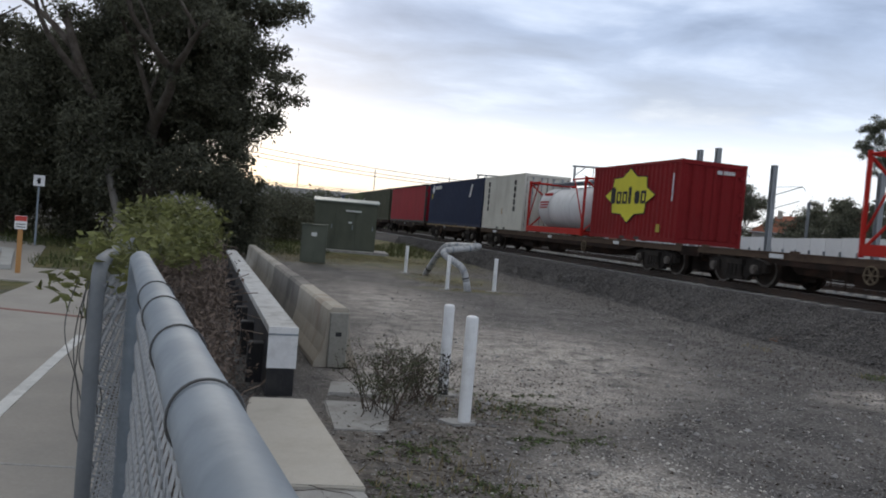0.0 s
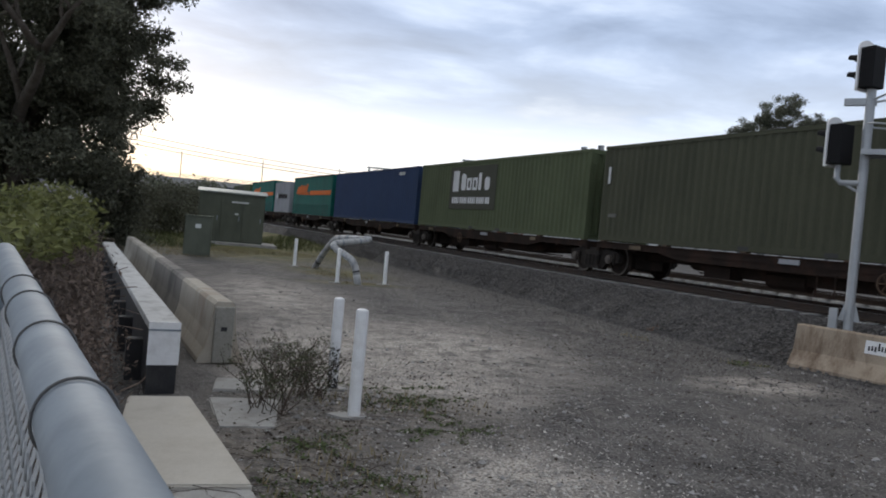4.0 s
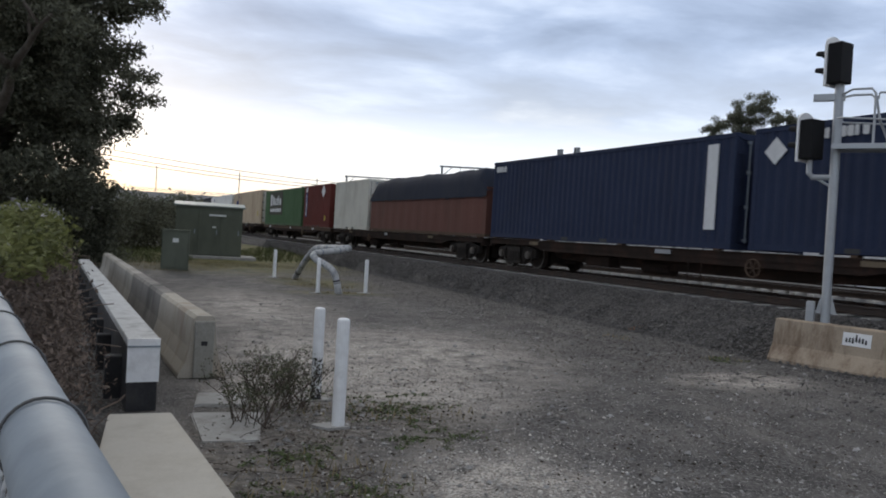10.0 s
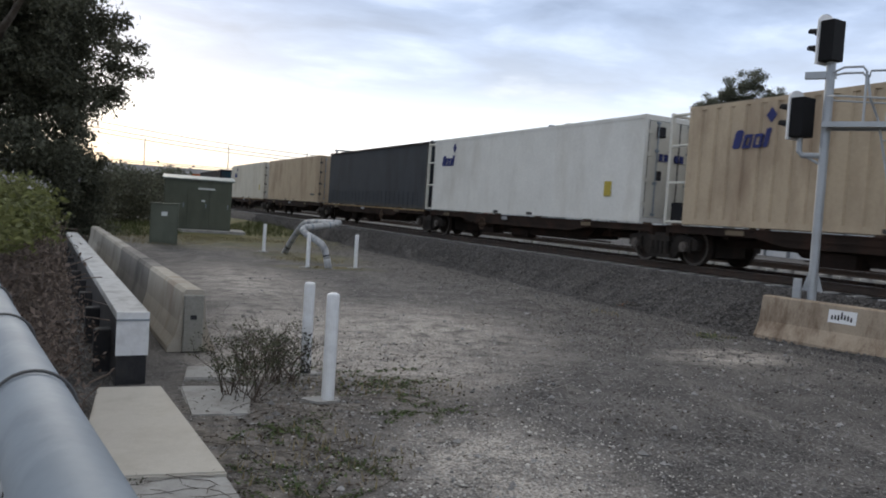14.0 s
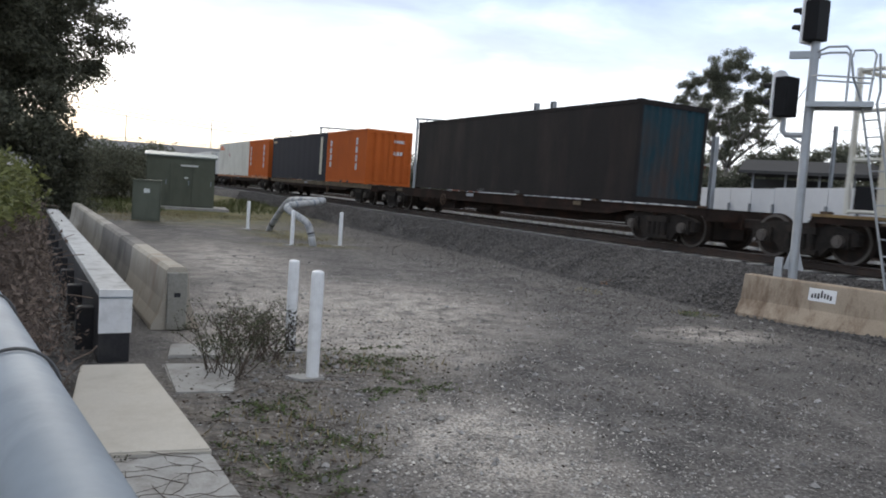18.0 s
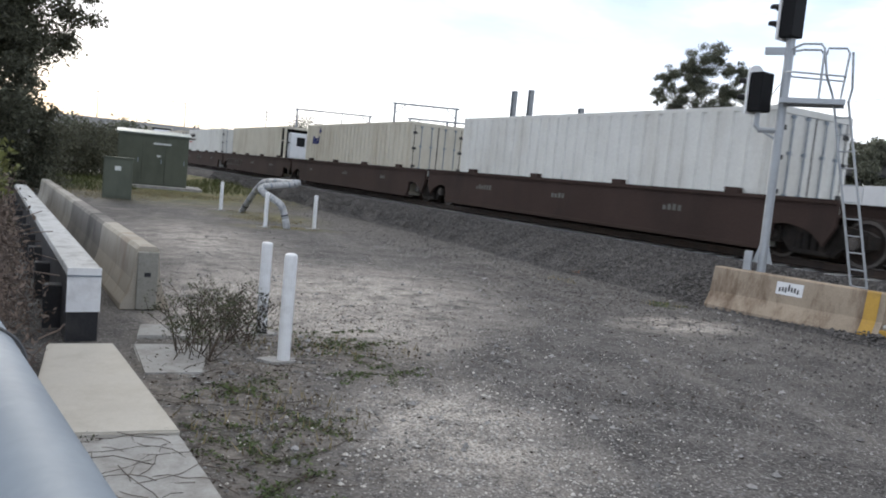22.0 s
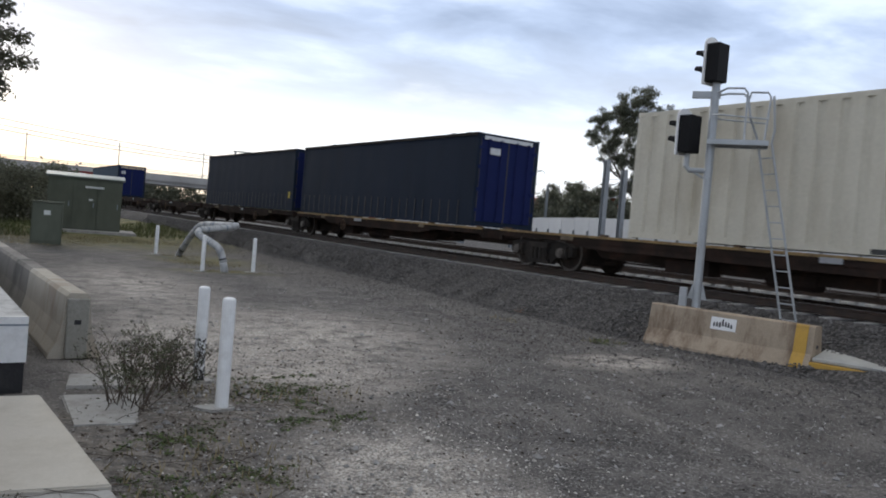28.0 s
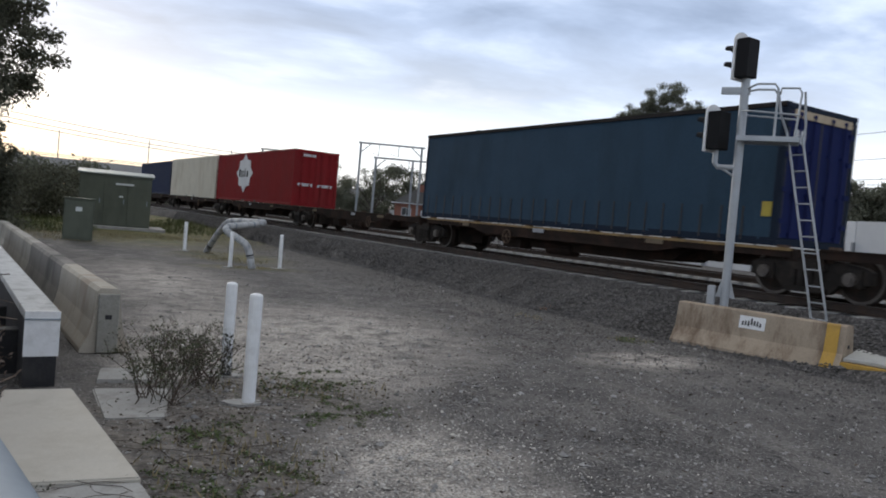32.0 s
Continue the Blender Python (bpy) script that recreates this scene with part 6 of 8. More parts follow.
# ---- the yard: bollards, pipe, barriers, signal ----
def bollard(x, y, high, r, label, first=None):
    th = root("bollard", pose(x, y, ground_height(x, y)), label, "bollard", "white marker bollards")
    bm = bmesh.new()
    n = 16
    rings = [[bm.verts.new((rr * math.cos(2 * math.pi * i / n), rr * math.sin(2 * math.pi * i / n), z)) for i in range(n)] for rr, z in ((r, -0.03), (r, high - 0.03), (r * 0.93, high - 0.012), (r * 0.5, high))]
    for a, b in zip(rings, rings[1:]):
        for i in range(n):
            bm.faces.new((a[i], a[(i + 1) % n], b[(i + 1) % n], b[i]))
    bm.faces.new(rings[-1]); bm.faces.new(rings[0][::-1])
    part("post", bm, M["white"], th)
    rng = random.Random(int(x * 100 + y * 7))
    bm = bmesh.new()
    lo, hi, n = [], [], 14
    ring = [(rng.uniform(0.8, 1.35) * (r + 0.075) * math.cos(2 * math.pi * i / n) * 1.25 - 0.03, rng.uniform(0.8, 1.2) * (r + 0.05) * math.sin(2 * math.pi * i / n)) for i in range(n)]
    prism(bm, ring, "z", -0.05, 0.022)
    part("concrete_collar", bm, M["footing"], th, "rough spilt concrete collar")
    return th


def spatter(th, r):
    rng = random.Random(6)
    bm = bmesh.new()
    for _ in range(230):
        a, z = rng.uniform(math.pi, 2 * math.pi), 0.03 + 0.42 * rng.random() ** 2.0
        s = rng.uniform(0.004, 0.012)
        da = s / r
        q = [((r + 0.0012) * math.cos(a + u * da), (r + 0.0012) * math.sin(a + u * da), z + v * s * 1.4) for u, v in ((-1, -0.3), (-0.2, -1), (0.9, -0.5), (0.7, 0.8), (-0.5, 1))]
        bm.faces.new([bm.verts.new(p) for p in q])
    part("mud_spatter", bm, M["black"], th, "dark mud spatter on the foot")


mud = bollard(0.11, 8.13, 0.98, 0.056, "white painted post bollard with mud-splashed foot")
spatter(mud, 0.056)
bollard(0.31, 6.95, 0.99, 0.058, "white painted post bollard in a concrete collar")
bollard(-1.40, 29.25, 1.05, 0.062, "white painted post bollard beside the bent pipes")
bollard(0.18, 22.65, 1.02, 0.058, "white painted post bollard beside the bent pipes")
bollard(1.60, 23.10, 1.02, 0.058, "white painted post bollard beside the bent pipes")


def bent_pipe(points, r, label):
    th = root("bent_pipe", pose(points[0][0], points[0][1], 0), label, "pipe", "bent pipes")
    o = Vector((points[0][0], points[0][1], 0))
    pts = [Vector(p) - o for p in points]
    fine = []
    for i in range(len(pts) - 1):
        a, b = pts[max(i - 1, 0)], pts[min(i + 2, len(pts) - 1)]
        for k in range(5):
            t = k / 5
            fine.append(0.5 * (2 * pts[i] + (pts[i + 1] - a) * t + (2 * a - 5 * pts[i] + 4 * pts[i + 1] - b) * t * t + (3 * pts[i] - a - 3 * pts[i + 1] + b) * t ** 3))
    fine.append(pts[-1])
    n = len(fine)
    cut = int(n * 0.16)
    bm = bmesh.new()
    tube(bm, fine[cut:], r, 12)
    part("pipe", bm, M["pipe_wrap"], th, "pale pipe wrap with dark stains", smooth=True)
    bm = bmesh.new()
    tube(bm, fine[:cut + 1], r * 1.04, 12)
    part("sleeve", bm, M["pipe_wrap"], th, "worn pale sleeve at the foot", smooth=True)
    bm = bmesh.new()
    tube(bm, [fine[cut + 1], fine[cut + 1].lerp(fine[cut + 2], 0.5)], r * 1.09, 12)
    part("clamp_ring", bm, M["black"], th, "dark clamp ring")
    for k in range(cut + 4, n - 1, 3):
        part("band", tubes(([fine[k], fine[k] + (fine[k + 1] - fine[k]) * 0.25], r * 1.06), seg=12), M["galv"], th, "grey strapping band")
    return th


bent_pipe([(-0.66, 29.2, -0.05), (-0.52, 28.6, 0.28), (-0.28, 27.75, 0.74), (-0.02, 26.85, 1.14), (0.12, 26.45, 1.24), (0.35, 25.9, 1.28), (1.1, 24.4, 1.33)], 0.105, "pale bent pipe rising from the ground, dark at its foot")
bent_pipe([(0.80, 22.6, -0.05), (0.73, 22.6, 0.30), (0.60, 22.62, 0.66), (0.36, 22.7, 0.84), (0.06, 22.9, 1.0), (0.0, 23.2, 1.1), (0.2, 23.6, 1.17), (1.05, 24.7, 1.27)], 0.10, "pale bent pipe rising from the ground, dark at its foot")


def jersey(name, m, length, material, label, group="concrete barriers", base=0.60, tongue=False):
    """A concrete barrier: broad foot, sloping flanks, flat top, with chamfered ends and a lifting hole."""
    th = root(name, m, label, "barrier", group)
    w = base / 0.60
    prof = [(u * w, v) for u, v in ((-0.30, 0.0), (0.30, 0.0), (0.30, 0.07), (0.17, 0.30), (0.115, 0.70), (0.095, 0.72), (-0.095, 0.72), (-0.115, 0.70), (-0.17, 0.30), (-0.30, 0.07))]
    if tongue:
        prof = [(-0.27, 0.0), (0.27, 0.0), (0.265, 0.05), (0.20, 0.16), (0.150, 0.34), (0.118, 0.68), (0.085, 0.72), (-0.085, 0.72), (-0.118, 0.68), (-0.150, 0.34), (-0.20, 0.16), (-0.265, 0.05)]
        part("tongue", boxes((-0.05, 0.0, -0.112, 0.112, 0.0, 0.665), bevel=0.012), M["tongue"], th, "narrow end tongue, darker than the barrier")
    bm = bmesh.new()
    secs = [0.0] + [length * i / 8 for i in range(1, 8)] + [length]
    rng = random.Random(int(length * 100))
    rings = []
    for i, x in enumerate(secs):
        rings.append([bm.verts.new((x + (rng.uniform(-0.015, 0.015) if 0 < i < 8 else 0), u + rng.uniform(-0.002, 0.002), v + rng.uniform(-0.003, 0.003))) for u, v in prof])
    n = len(prof)
    for a, b in zip(rings, rings[1:]):
        for i in range(n):
            bm.faces.new((a[i], a[(i + 1) % n], b[(i + 1) % n], b[i]))
    bm.faces.new(rings[0][::-1]); bm.faces.new(rings[-1])
    part("barrier_body", bm, material, th)
    for x in (-0.004, length + 0.001):
        y = 0.0
        # the hole is a thin black plate, its inner shade put into the colour
        part("end_pocket_shade", boxes((x - 0.05 * tongue, x + 0.003 - 0.05 * tongue, y - 0.035, y + 0.035, 0.38, 0.43)), M["black"], th, "black plate painting the shade in the end pocket")
    return th


kd = math.degrees(math.atan2(26.2 - 9.2, -6.55 + 1.19))
kv = Vector((-6.55 + 1.19, 26.2 - 9.2, 0)).normalized()
spots = [(0.0, 3.05, "concrete_tan", "pale weathered concrete road barrier, stained at its foot"), (3.07, 4.55, "concrete_dark", "blackened weathered concrete road barrier"),
         (7.65, 3.6, "concrete", "pale weathered concrete road barrier"), (11.3, 3.3, "concrete", "grey weathered concrete road barrier"), (14.65, 3.2, "concrete", "grey weathered concrete road barrier")]
for d, ln, mt, lab in spots:
    p = Vector((-1.19, 9.2, 0)) + kv * d
    jersey("concrete_barrier", pose(p.x, p.y, 0.0, 0, 0, kd), ln, M[mt], lab, tongue=True)

# the barrier under the signal
bv = Vector((8.96 - 7.82, 9.40 - 12.10, 0))
bdeg = math.degrees(math.atan2(bv.y, bv.x))
bnorm = Vector((-bv.y, bv.x, 0)).normalized()
bp = Vector((7.82, 12.10, 0)) + bnorm * 0.28
sb = jersey("concrete_barrier", pose(bp.x, bp.y, ground_height(bp.x, bp.y) - 0.02, 0, 0, bdeg), 2.95, M["concrete_stained"], "rust-stained concrete barrier with a yellow end stripe and a plate", base=0.60)
sb.scale = (1, 1, 1.04)
bm = bmesh.new()
for (y0, z0), (y1, z1) in zip([(-0.303, 0.0), (-0.303, 0.07), (-0.176, 0.30), (-0.121, 0.70)], [(-0.303, 0.07), (-0.176, 0.30), (-0.121, 0.70), (-0.100, 0.724)]):
    v = [bm.verts.new(p) for p in ((2.66, y0 - 0.004, z0), (2.86, y0 - 0.004, z0), (2.86, y1 - 0.004, z1), (2.66, y1 - 0.004, z1))]
    bm.faces.new(v)
part("end_stripe", bm, M["yellow"], sb, "worn yellow painted stripe")
bm = bmesh.new()
v = [bm.verts.new(p) for p in ((1.22, -0.160, 0.44), (1.68, -0.160, 0.44), (1.68, -0.134, 0.64), (1.22, -0.134, 0.64))]
bm.faces.new(v)
pl = part("plate", bm, M["signwhite"], sb, "small white plate with dark scribbles")
bm = bmesh.new()
rng = random.Random(4)
for i in range(7):
    a = 1.27 + i * 0.052
    z = 0.48 + rng.uniform(0, 0.03)
    h = rng.uniform(0.06, 0.12)
    y = -0.1635 + (z - 0.44) * 0.13
    bm = bmesh.new()
    v = [bm.verts.new(p) for p in ((a, y - 0.001, z), (a + 0.036, y - 0.001, z), (a + 0.03, y + h * 0.13 - 0.001, z + h), (a + 0.004, y + h * 0.13 - 0.001, z + h))]
    bm.faces.new(v)
    part("writing_bar", bm, M["black"], pl, "dark unreadable mark")


def signal_head(parent, x, z, high, wide):
    """A colour-light head seen from behind: black case, white rounded backing board, two hoods."""
    h = part("signal_head", boxes((-0.02, 0.24, -wide / 2, wide / 2, z, z + high), bevel=0.012), M["signal_black"], parent, "black signal case")
    h.matrix_basis = pose(x + 0.06, 0, 0, 0, 0, -32)
    x = 0.0
    out = [(-wide * 0.60, z - 0.04), (wide * 0.72, z - 0.04), (wide * 0.72, z + high - 0.02)] + [(wide * 0.66 * math.cos(a) + wide * 0.06, z + high - 0.02 + wide * 0.50 * math.sin(a)) for a in [math.pi * i / 10 for i in range(11)]] + [(-wide * 0.60, z + high - 0.02)]
    part("backing_board", prism(bmesh.new(), out, "x", x - 0.055, x - 0.02), M["signwhite"], h, "white rounded backing board")
    for k in (0.30, 0.72):
        bm = bmesh.new()
        zz = z + high * k
        pts = [(math.cos(a), math.sin(a)) for a in [math.pi * (-0.1 + 1.2 * i / 10) for i in range(11)]]
        a = [bm.verts.new((x - 0.055, 0.105 * u, zz + 0.105 * v)) for u, v in pts]
        b = [bm.verts.new((x - 0.30, 0.095 * u, zz + 0.06 + 0.075 * v)) for u, v in pts]
        for i in range(10):
            bm.faces.new((a[i], a[i + 1], b[i + 1], b[i]))
        part("hood", bm, M["signal_black"], h)
        part("lens", tubes(([(x - 0.075, 0, zz), (x - 0.055, 0, zz)], 0.10), seg=16), M["lens"], h)
    return h


def build_signal():
    # local x points up the line's right, towards the ladder; y away from the yard
    px, py = 8.87, 12.10
    turn = math.degrees(math.atan2(11.48 - 12.10, 9.65 - 8.87))
    gz = 0.60
    th = root("railway_signal", pose(px, py, 0, 0, 0, turn), "grey steel railway signal mast with two black heads, ladder and platform", "signal")
    part("footing", boxes((-0.5, 0.35, -0.35, 0.35, -0.1, gz), bevel=0.02), M["footing"], th, "concrete footing")
    part("mast", tubes(([(0, 0, gz - 0.1), (0, 0, 4.86)], 0.078), seg=14), M["signal_grey"], th, smooth=False)
    bm = boxes((-0.19, 0.17, -0.19, 0.19, gz, gz + 0.05))
    for a in range(4):
        c, s = math.cos(math.pi / 2 * a), math.sin(math.pi / 2 * a)
        v = [bm.verts.new((c * u - s * w, s * u + c * w, z)) for u, w, z in ((0.07, -0.01, gz + 0.62), (0.17, -0.01, gz + 0.26), (0.07, -0.01, gz + 0.26), (0.07, 0.01, gz + 0.62), (0.17, 0.01, gz + 0.26), (0.07, 0.01, gz + 0.26))]
        bm.faces.new(v[:3]); bm.faces.new(v[3:][::-1]); bm.faces.new((v[0], v[1], v[4], v[3]))
    part("base_bracket", bm, M["signal_grey"], th)
    part("terminal_box", boxes((-0.31, -0.17, -0.10, 0.08, gz + 0.05, gz + 0.46), bevel=0.015), M["signal_grey"], th, "grey steel terminal box")
    head = root_part("upper_bracket", boxes((-0.40, 0.10, -0.05, 0.05, 4.58, 4.70)), M["signal_grey"], th)
    signal_head(th, -0.17, 4.86, 0.70, 0.33)
    lower = part("lower_bracket", tubes(([(0, 0, 3.24), (-0.34, 0, 3.24), (-0.40, 0, 3.32), (-0.40, 0, 3.56)], 0.050), ([(0, 0, 3.06), (-0.28, 0, 3.22)], 0.022), seg=8), M["signal_grey"], th)
    signal_head(th, -0.54, 3.55, 0.69, 0.33)
    # platform and its rails
    part("platform", boxes((-0.06, 0.98, -0.26, 0.26, 3.745, 3.785), (-0.06, 0.98, -0.28, -0.25, 3.71, 3.80), (-0.06, 0.98, 0.25, 0.28, 3.71, 3.80)), M["signal_grey"], th)
    rails = bmesh.new()
    for y in (-0.26, 0.26):
        tube(rails, [(0.05, y * 0.5, 4.66), (0.22, y, 4.72), (0.50, y, 4.72), (0.56, y, 4.64), (0.56, y, 3.80)], 0.02, 8)
        tube(rails, [(0.0, y * 0.4, 4.26), (0.10, y, 4.24), (0.95, y, 4.18)], 0.016, 8)
    part("guard_rail", rails, M["signal_grey"], th, "bent tube guard rail")
    lad = bmesh.new()
    foot, topx = 1.36, 0.98
    zf = 0.45
    tube(lad, [(1.50, 0.10, zf), (0.81, 0.10, 3.78), (0.77, 0.10, 3.92), (0.64, -0.18, 4.2), (0.57, -0.2, 4.6)], 0.021, 8)
    tube(lad, [(1.74, -0.10, zf), (1.03, -0.10, 3.78), (1.06, -0.12, 4.0), (1.00, -0.2, 4.6)], 0.021, 8)
    tube(lad, [(0.60, -0.2, 4.55), (0.62, -0.2, 4.66), (0.90, -0.2, 4.66), (0.95, -0.2, 4.58), (0.90, -0.2, 3.82)], 0.019, 8)
    ld = part("ladder", lad, M["signal_grey"], th, "steep grey steel ladder")
    for i in range(11):
        k = (i + 0.7) / 11.6
        x, z = 1.50 + (0.81 - 1.50) * k, zf + (3.78 - zf) * k
        part("rung", tubes(([(x, 0.10, z), (x + 0.235, -0.10, z)], 0.014), seg=6), M["signal_grey"], ld)
    return th


def root_part(name, bm, material, parent):
    return part(name, bm, material, parent)


build_signal()

# concrete panel and yellow board lying past the barrier
pk = root("loose_slab", pose(9.1, 9.40, 0.215, 9, 0, -61), "pale concrete panel laid across a yellow timber bearer", "slab")
part("panel", boxes((-0.02, 2.4, -0.03, 0.62, 0.0, 0.06), bevel=0.01), M["plank"], pk)
yb = root("yellow_board", pose(9.1, 9.40, 0.0, 0, 0, -61), "worn yellow board under a concrete panel", "board")
part("board", boxes((-0.04, 2.3, -0.10, 0.0, -0.03, 0.205), bevel=0.008), M["yellow"], yb)


# ---- cabinets ----
def kiosk():
    face = math.degrees(math.atan2(0.6, 3.5))
    th = root("equipment_kiosk", pose(-7.55, 43.9, 0.0, 0, 0, 8), "dark green steel kiosk with a pale sloping roof", "cabinet")
    part("plinth", boxes((-0.3, 4.35, -0.7, 3.0, -0.05, 0.16), bevel=0.02), M["footing"], th, "pale concrete slab")
    part("body", boxes((0, 3.55, 0, 2.5, 0.10, 2.86), bevel=0.015), M["green_box"], th)
    bm = prism(bmesh.new(), [(-0.10, 2.86), (-0.10, 2.93), (1.25, 3.14), (2.6, 2.93), (2.6, 2.86)], "x", -0.12, 3.67)
    part("roof", bm, M["green_roof"], th, "pale green sloping roof")
    for i in range(3):
        x = 0.04 + i * 1.17
        d = part("door", boxes((x, x + 1.13, -0.035, 0.0, 0.22, 2.72), bevel=0.006), M["green_box"], th)
        part("handle", boxes((x + 0.95, x + 1.0, -0.06, -0.035, 1.35, 1.6)), M["galv"], d, "steel handle")
    part("vent_hood", boxes((1.75, 2.65, -0.12, -0.035, 2.36, 2.46)), M["label"], th, "pale vent hood")
    part("label_plate", boxes((1.95, 2.15, -0.05, -0.036, 1.7, 1.8)), M["label"], th)
    part("louvre", boxes(*[(-0.03, 0.0, 0.4, 2.1, 1.9 + 0.1 * k, 1.95 + 0.1 * k) for k in range(7)]), M["green_roof"], th, "pale slatted louvre")
    return th


kiosk()
sc = root("small_cabinet", pose(-5.80, 31.0, 0.0, 0, 0, 8), "small dark green steel cabinet with a pale label", "cabinet")
part("body", boxes((0, 1.02, 0, 0.6, 0.0, 1.52), bevel=0.012), M["green_box"], sc)
part("lid", boxes((-0.03, 1.05, -0.04, 0.64, 1.52, 1.58), bevel=0.01), M["green_box"], sc)
part("door", boxes((0.05, 0.97, -0.025, 0.0, 0.1, 1.45), bevel=0.006), M["green_box"], sc)
part("label_plate", boxes((0.40, 0.62, -0.034, -0.026, 1.08, 1.24)), M["label"], sc, "pale label plate")


# ---- the parapet, slabs and fence beside the camera ----
def build_parapet():
    v = Vector((-5.36, 17.0, 0)).normalized()
    deg = math.degrees(math.atan2(v.y, v.x))
    th = root("low_parapet", pose(-1.36, 7.52, 0, 0, 0, deg), "low black-painted timber parapet with a worn white cap", "parapet")
    n, ln = 5, 3.1
    for i in range(n):
        x = i * ln
        part("cap_board", boxes((x + 0.006, x + ln - 0.006, 0.0, 0.285, 0.60, 0.675), bevel=0.006), M["whitecap"], th, "weathered white cap board")
        part("beam", boxes((x + 0.004, x + ln - 0.004, 0.012, 0.275, 0.0, 0.60)), M["black"], th, "black side board")
        for k in (0.6, 2.2):
            part("post", boxes((x + k, x + k + 0.18, 0.255, 0.43, -0.1, 0.42), bevel=0.01), M["black"], th)
    part("end_plate", boxes((-0.012, 0.0, 0.0, 0.285, 0.275, 0.68)), M["white"], th, "bright white painted end")
    part("end_strip", boxes((-0.02, -0.013, 0.0, 0.285, 0.60, 0.615)), M["galv"], th)


build_parapet()


def slab(name, outline, z0, z1, material, label):
    cx, cy = sum(p[0] for p in outline) / len(outline), sum(p[1] for p in outline) / len(outline)
    th = root(name, pose(cx, cy, 0), label, "slab", "concrete slabs by the fence")
    bm = prism(bmesh.new(), [(x - cx, y - cy) for x, y in outline], "z", z0, z1)
    bmesh.ops.bevel(bm, geom=[e for e in bm.edges], offset=0.012, segments=2, affect="EDGES")
    part("slab_body", bm, M[material], th)
    return th


slab("concrete_slab", [(-1.13, 6.95), (-1.63, 6.85), (-1.20, 4.62), (-0.36, 4.74)], -0.05, 0.12, "pitlid", "cream cast concrete slab, tapered, beside the fence")
slab("concrete_slab", [(-0.36, 4.72), (-1.20, 4.60), (-0.85, 3.0), (0.02, 3.55)], -0.05, 0.10, "footing", "rough pale concrete slab partly under soil")
slab("concrete_slab", [(-1.04, 7.40), (-0.40, 7.46), (-0.34, 6.45), (-0.80, 6.38)], -0.05, 0.020, "footing", "thin grey concrete paver in the weeds")
slab("concrete_slab", [(-1.10, 8.25), (-0.55, 8.30), (-0.55, 7.75), (-1.05, 7.70)], -0.05, 0.03, "footing", "thin broken concrete paver in the weeds")


def rail_at(y, z=1.60):
    return Vector((0.0755 - 0.43 * y, y, z))


def build_fence():
    th = root("chain_link_fence", pose(0, 0, 0), "galvanised chain-link fence with a thick round top rail", "fence")
    end = rail_at(2.18)
    pts = [rail_at(-1.6), rail_at(0.0), rail_at(1.0), rail_at(2.08), rail_at(2.18, 1.592), rail_at(2.235, 1.555), rail_at(2.25, 1.49), rail_at(2.25, -0.05)]
    bm = bmesh.new()
    tube(bm, pts, 0.0260, 28)
    part("top_rail", bm, M["galv"], th, "smooth galvanised steel tube", smooth=True)
    for y in (0.55, 0.80, 1.05, 1.25):
        c, d = rail_at(y), Vector((-0.43, 1, 0)).normalized()
        side = Vector((d.y, -d.x, 0))
        bm = bmesh.new()
        tube(bm, [c + 0.0278 * (math.cos(a) * side + math.sin(a) * Vector((0, 0, 1))) + d * 0.006 * math.sin(a) for a in [2 * math.pi * i / 28 for i in range(29)]], 0.0013, 5)
        part("tie_wire", bm, M["tie"], th, "dark tie wire ring")
    # bent-tube frame of the next panel
    p0, fwd = Vector((-0.968, 2.16, 0)), Vector((-0.36, 1, 0)).normalized()
    pts = [p0 + Vector((0, 0, -0.05)), p0 + Vector((0, 0, 1.44)), p0 + fwd * 0.02 + Vector((0, 0, 1.51)), p0 + fwd * 0.07 + Vector((0, 0, 1.56)), p0 + fwd * 0.16 + Vector((0, 0, 1.575))] + [p0 + fwd * k + Vector((0, 0, 1.575)) for k in (1.5, 4.0, 7.0)]
    bm = bmesh.new()
    tube(bm, pts, 0.021, 20)
    part("panel_frame", bm, M["galv_dark"], th, "bent galvanised tube frame", smooth=True)
    for k in (3.0, 6.0):
        q = p0 + fwd * k
        part("post", tubes(([(q.x, q.y, -0.05), (q.x, q.y, 1.56)], 0.026), seg=10), M["galv"], th)
    # the mesh: interlocked zigzag wires hung from the rail
    def netting(a, b, count, ztop, name):
        bm = bmesh.new()
        a, b = Vector(a), Vector(b)
        step = (b - a) / count
        nrm = Vector((step.y, -step.x, 0)).normalized()
        half = 0.043
        rows = int(ztop / half)
        for i in range(count):
            pts = []
            for j in range(rows):
                side = 1 if j % 2 else -1
                for u, dz in ((0.38, -0.36), (0.53, -0.12), (0.53, 0.12), (0.38, 0.36)):
                    pts.append(a + step * (i + 0.5 + side * u) + nrm * (0.004 * side) + Vector((0, 0, ztop - half * (j + dz))))
            tube(bm, pts, 0.0029, 5)
        part(name, bm, M["mesh"], th, "diamond wire netting")
    s = -0.028
    netting(rail_at(0.25, 0) + Vector((0.010, 0, 0)), rail_at(2.22, 0) + Vector((0.010, 0, 0)), 40, 1.59, "netting")
    netting(Vector((-0.955, 2.17, 0)), Vector((-0.905, 2.24, 0)), 2, 1.50, "netting")
    netting(p0 + fwd * 0.05, p0 + fwd * 2.6, 46, 1.54, "netting")


build_fence()


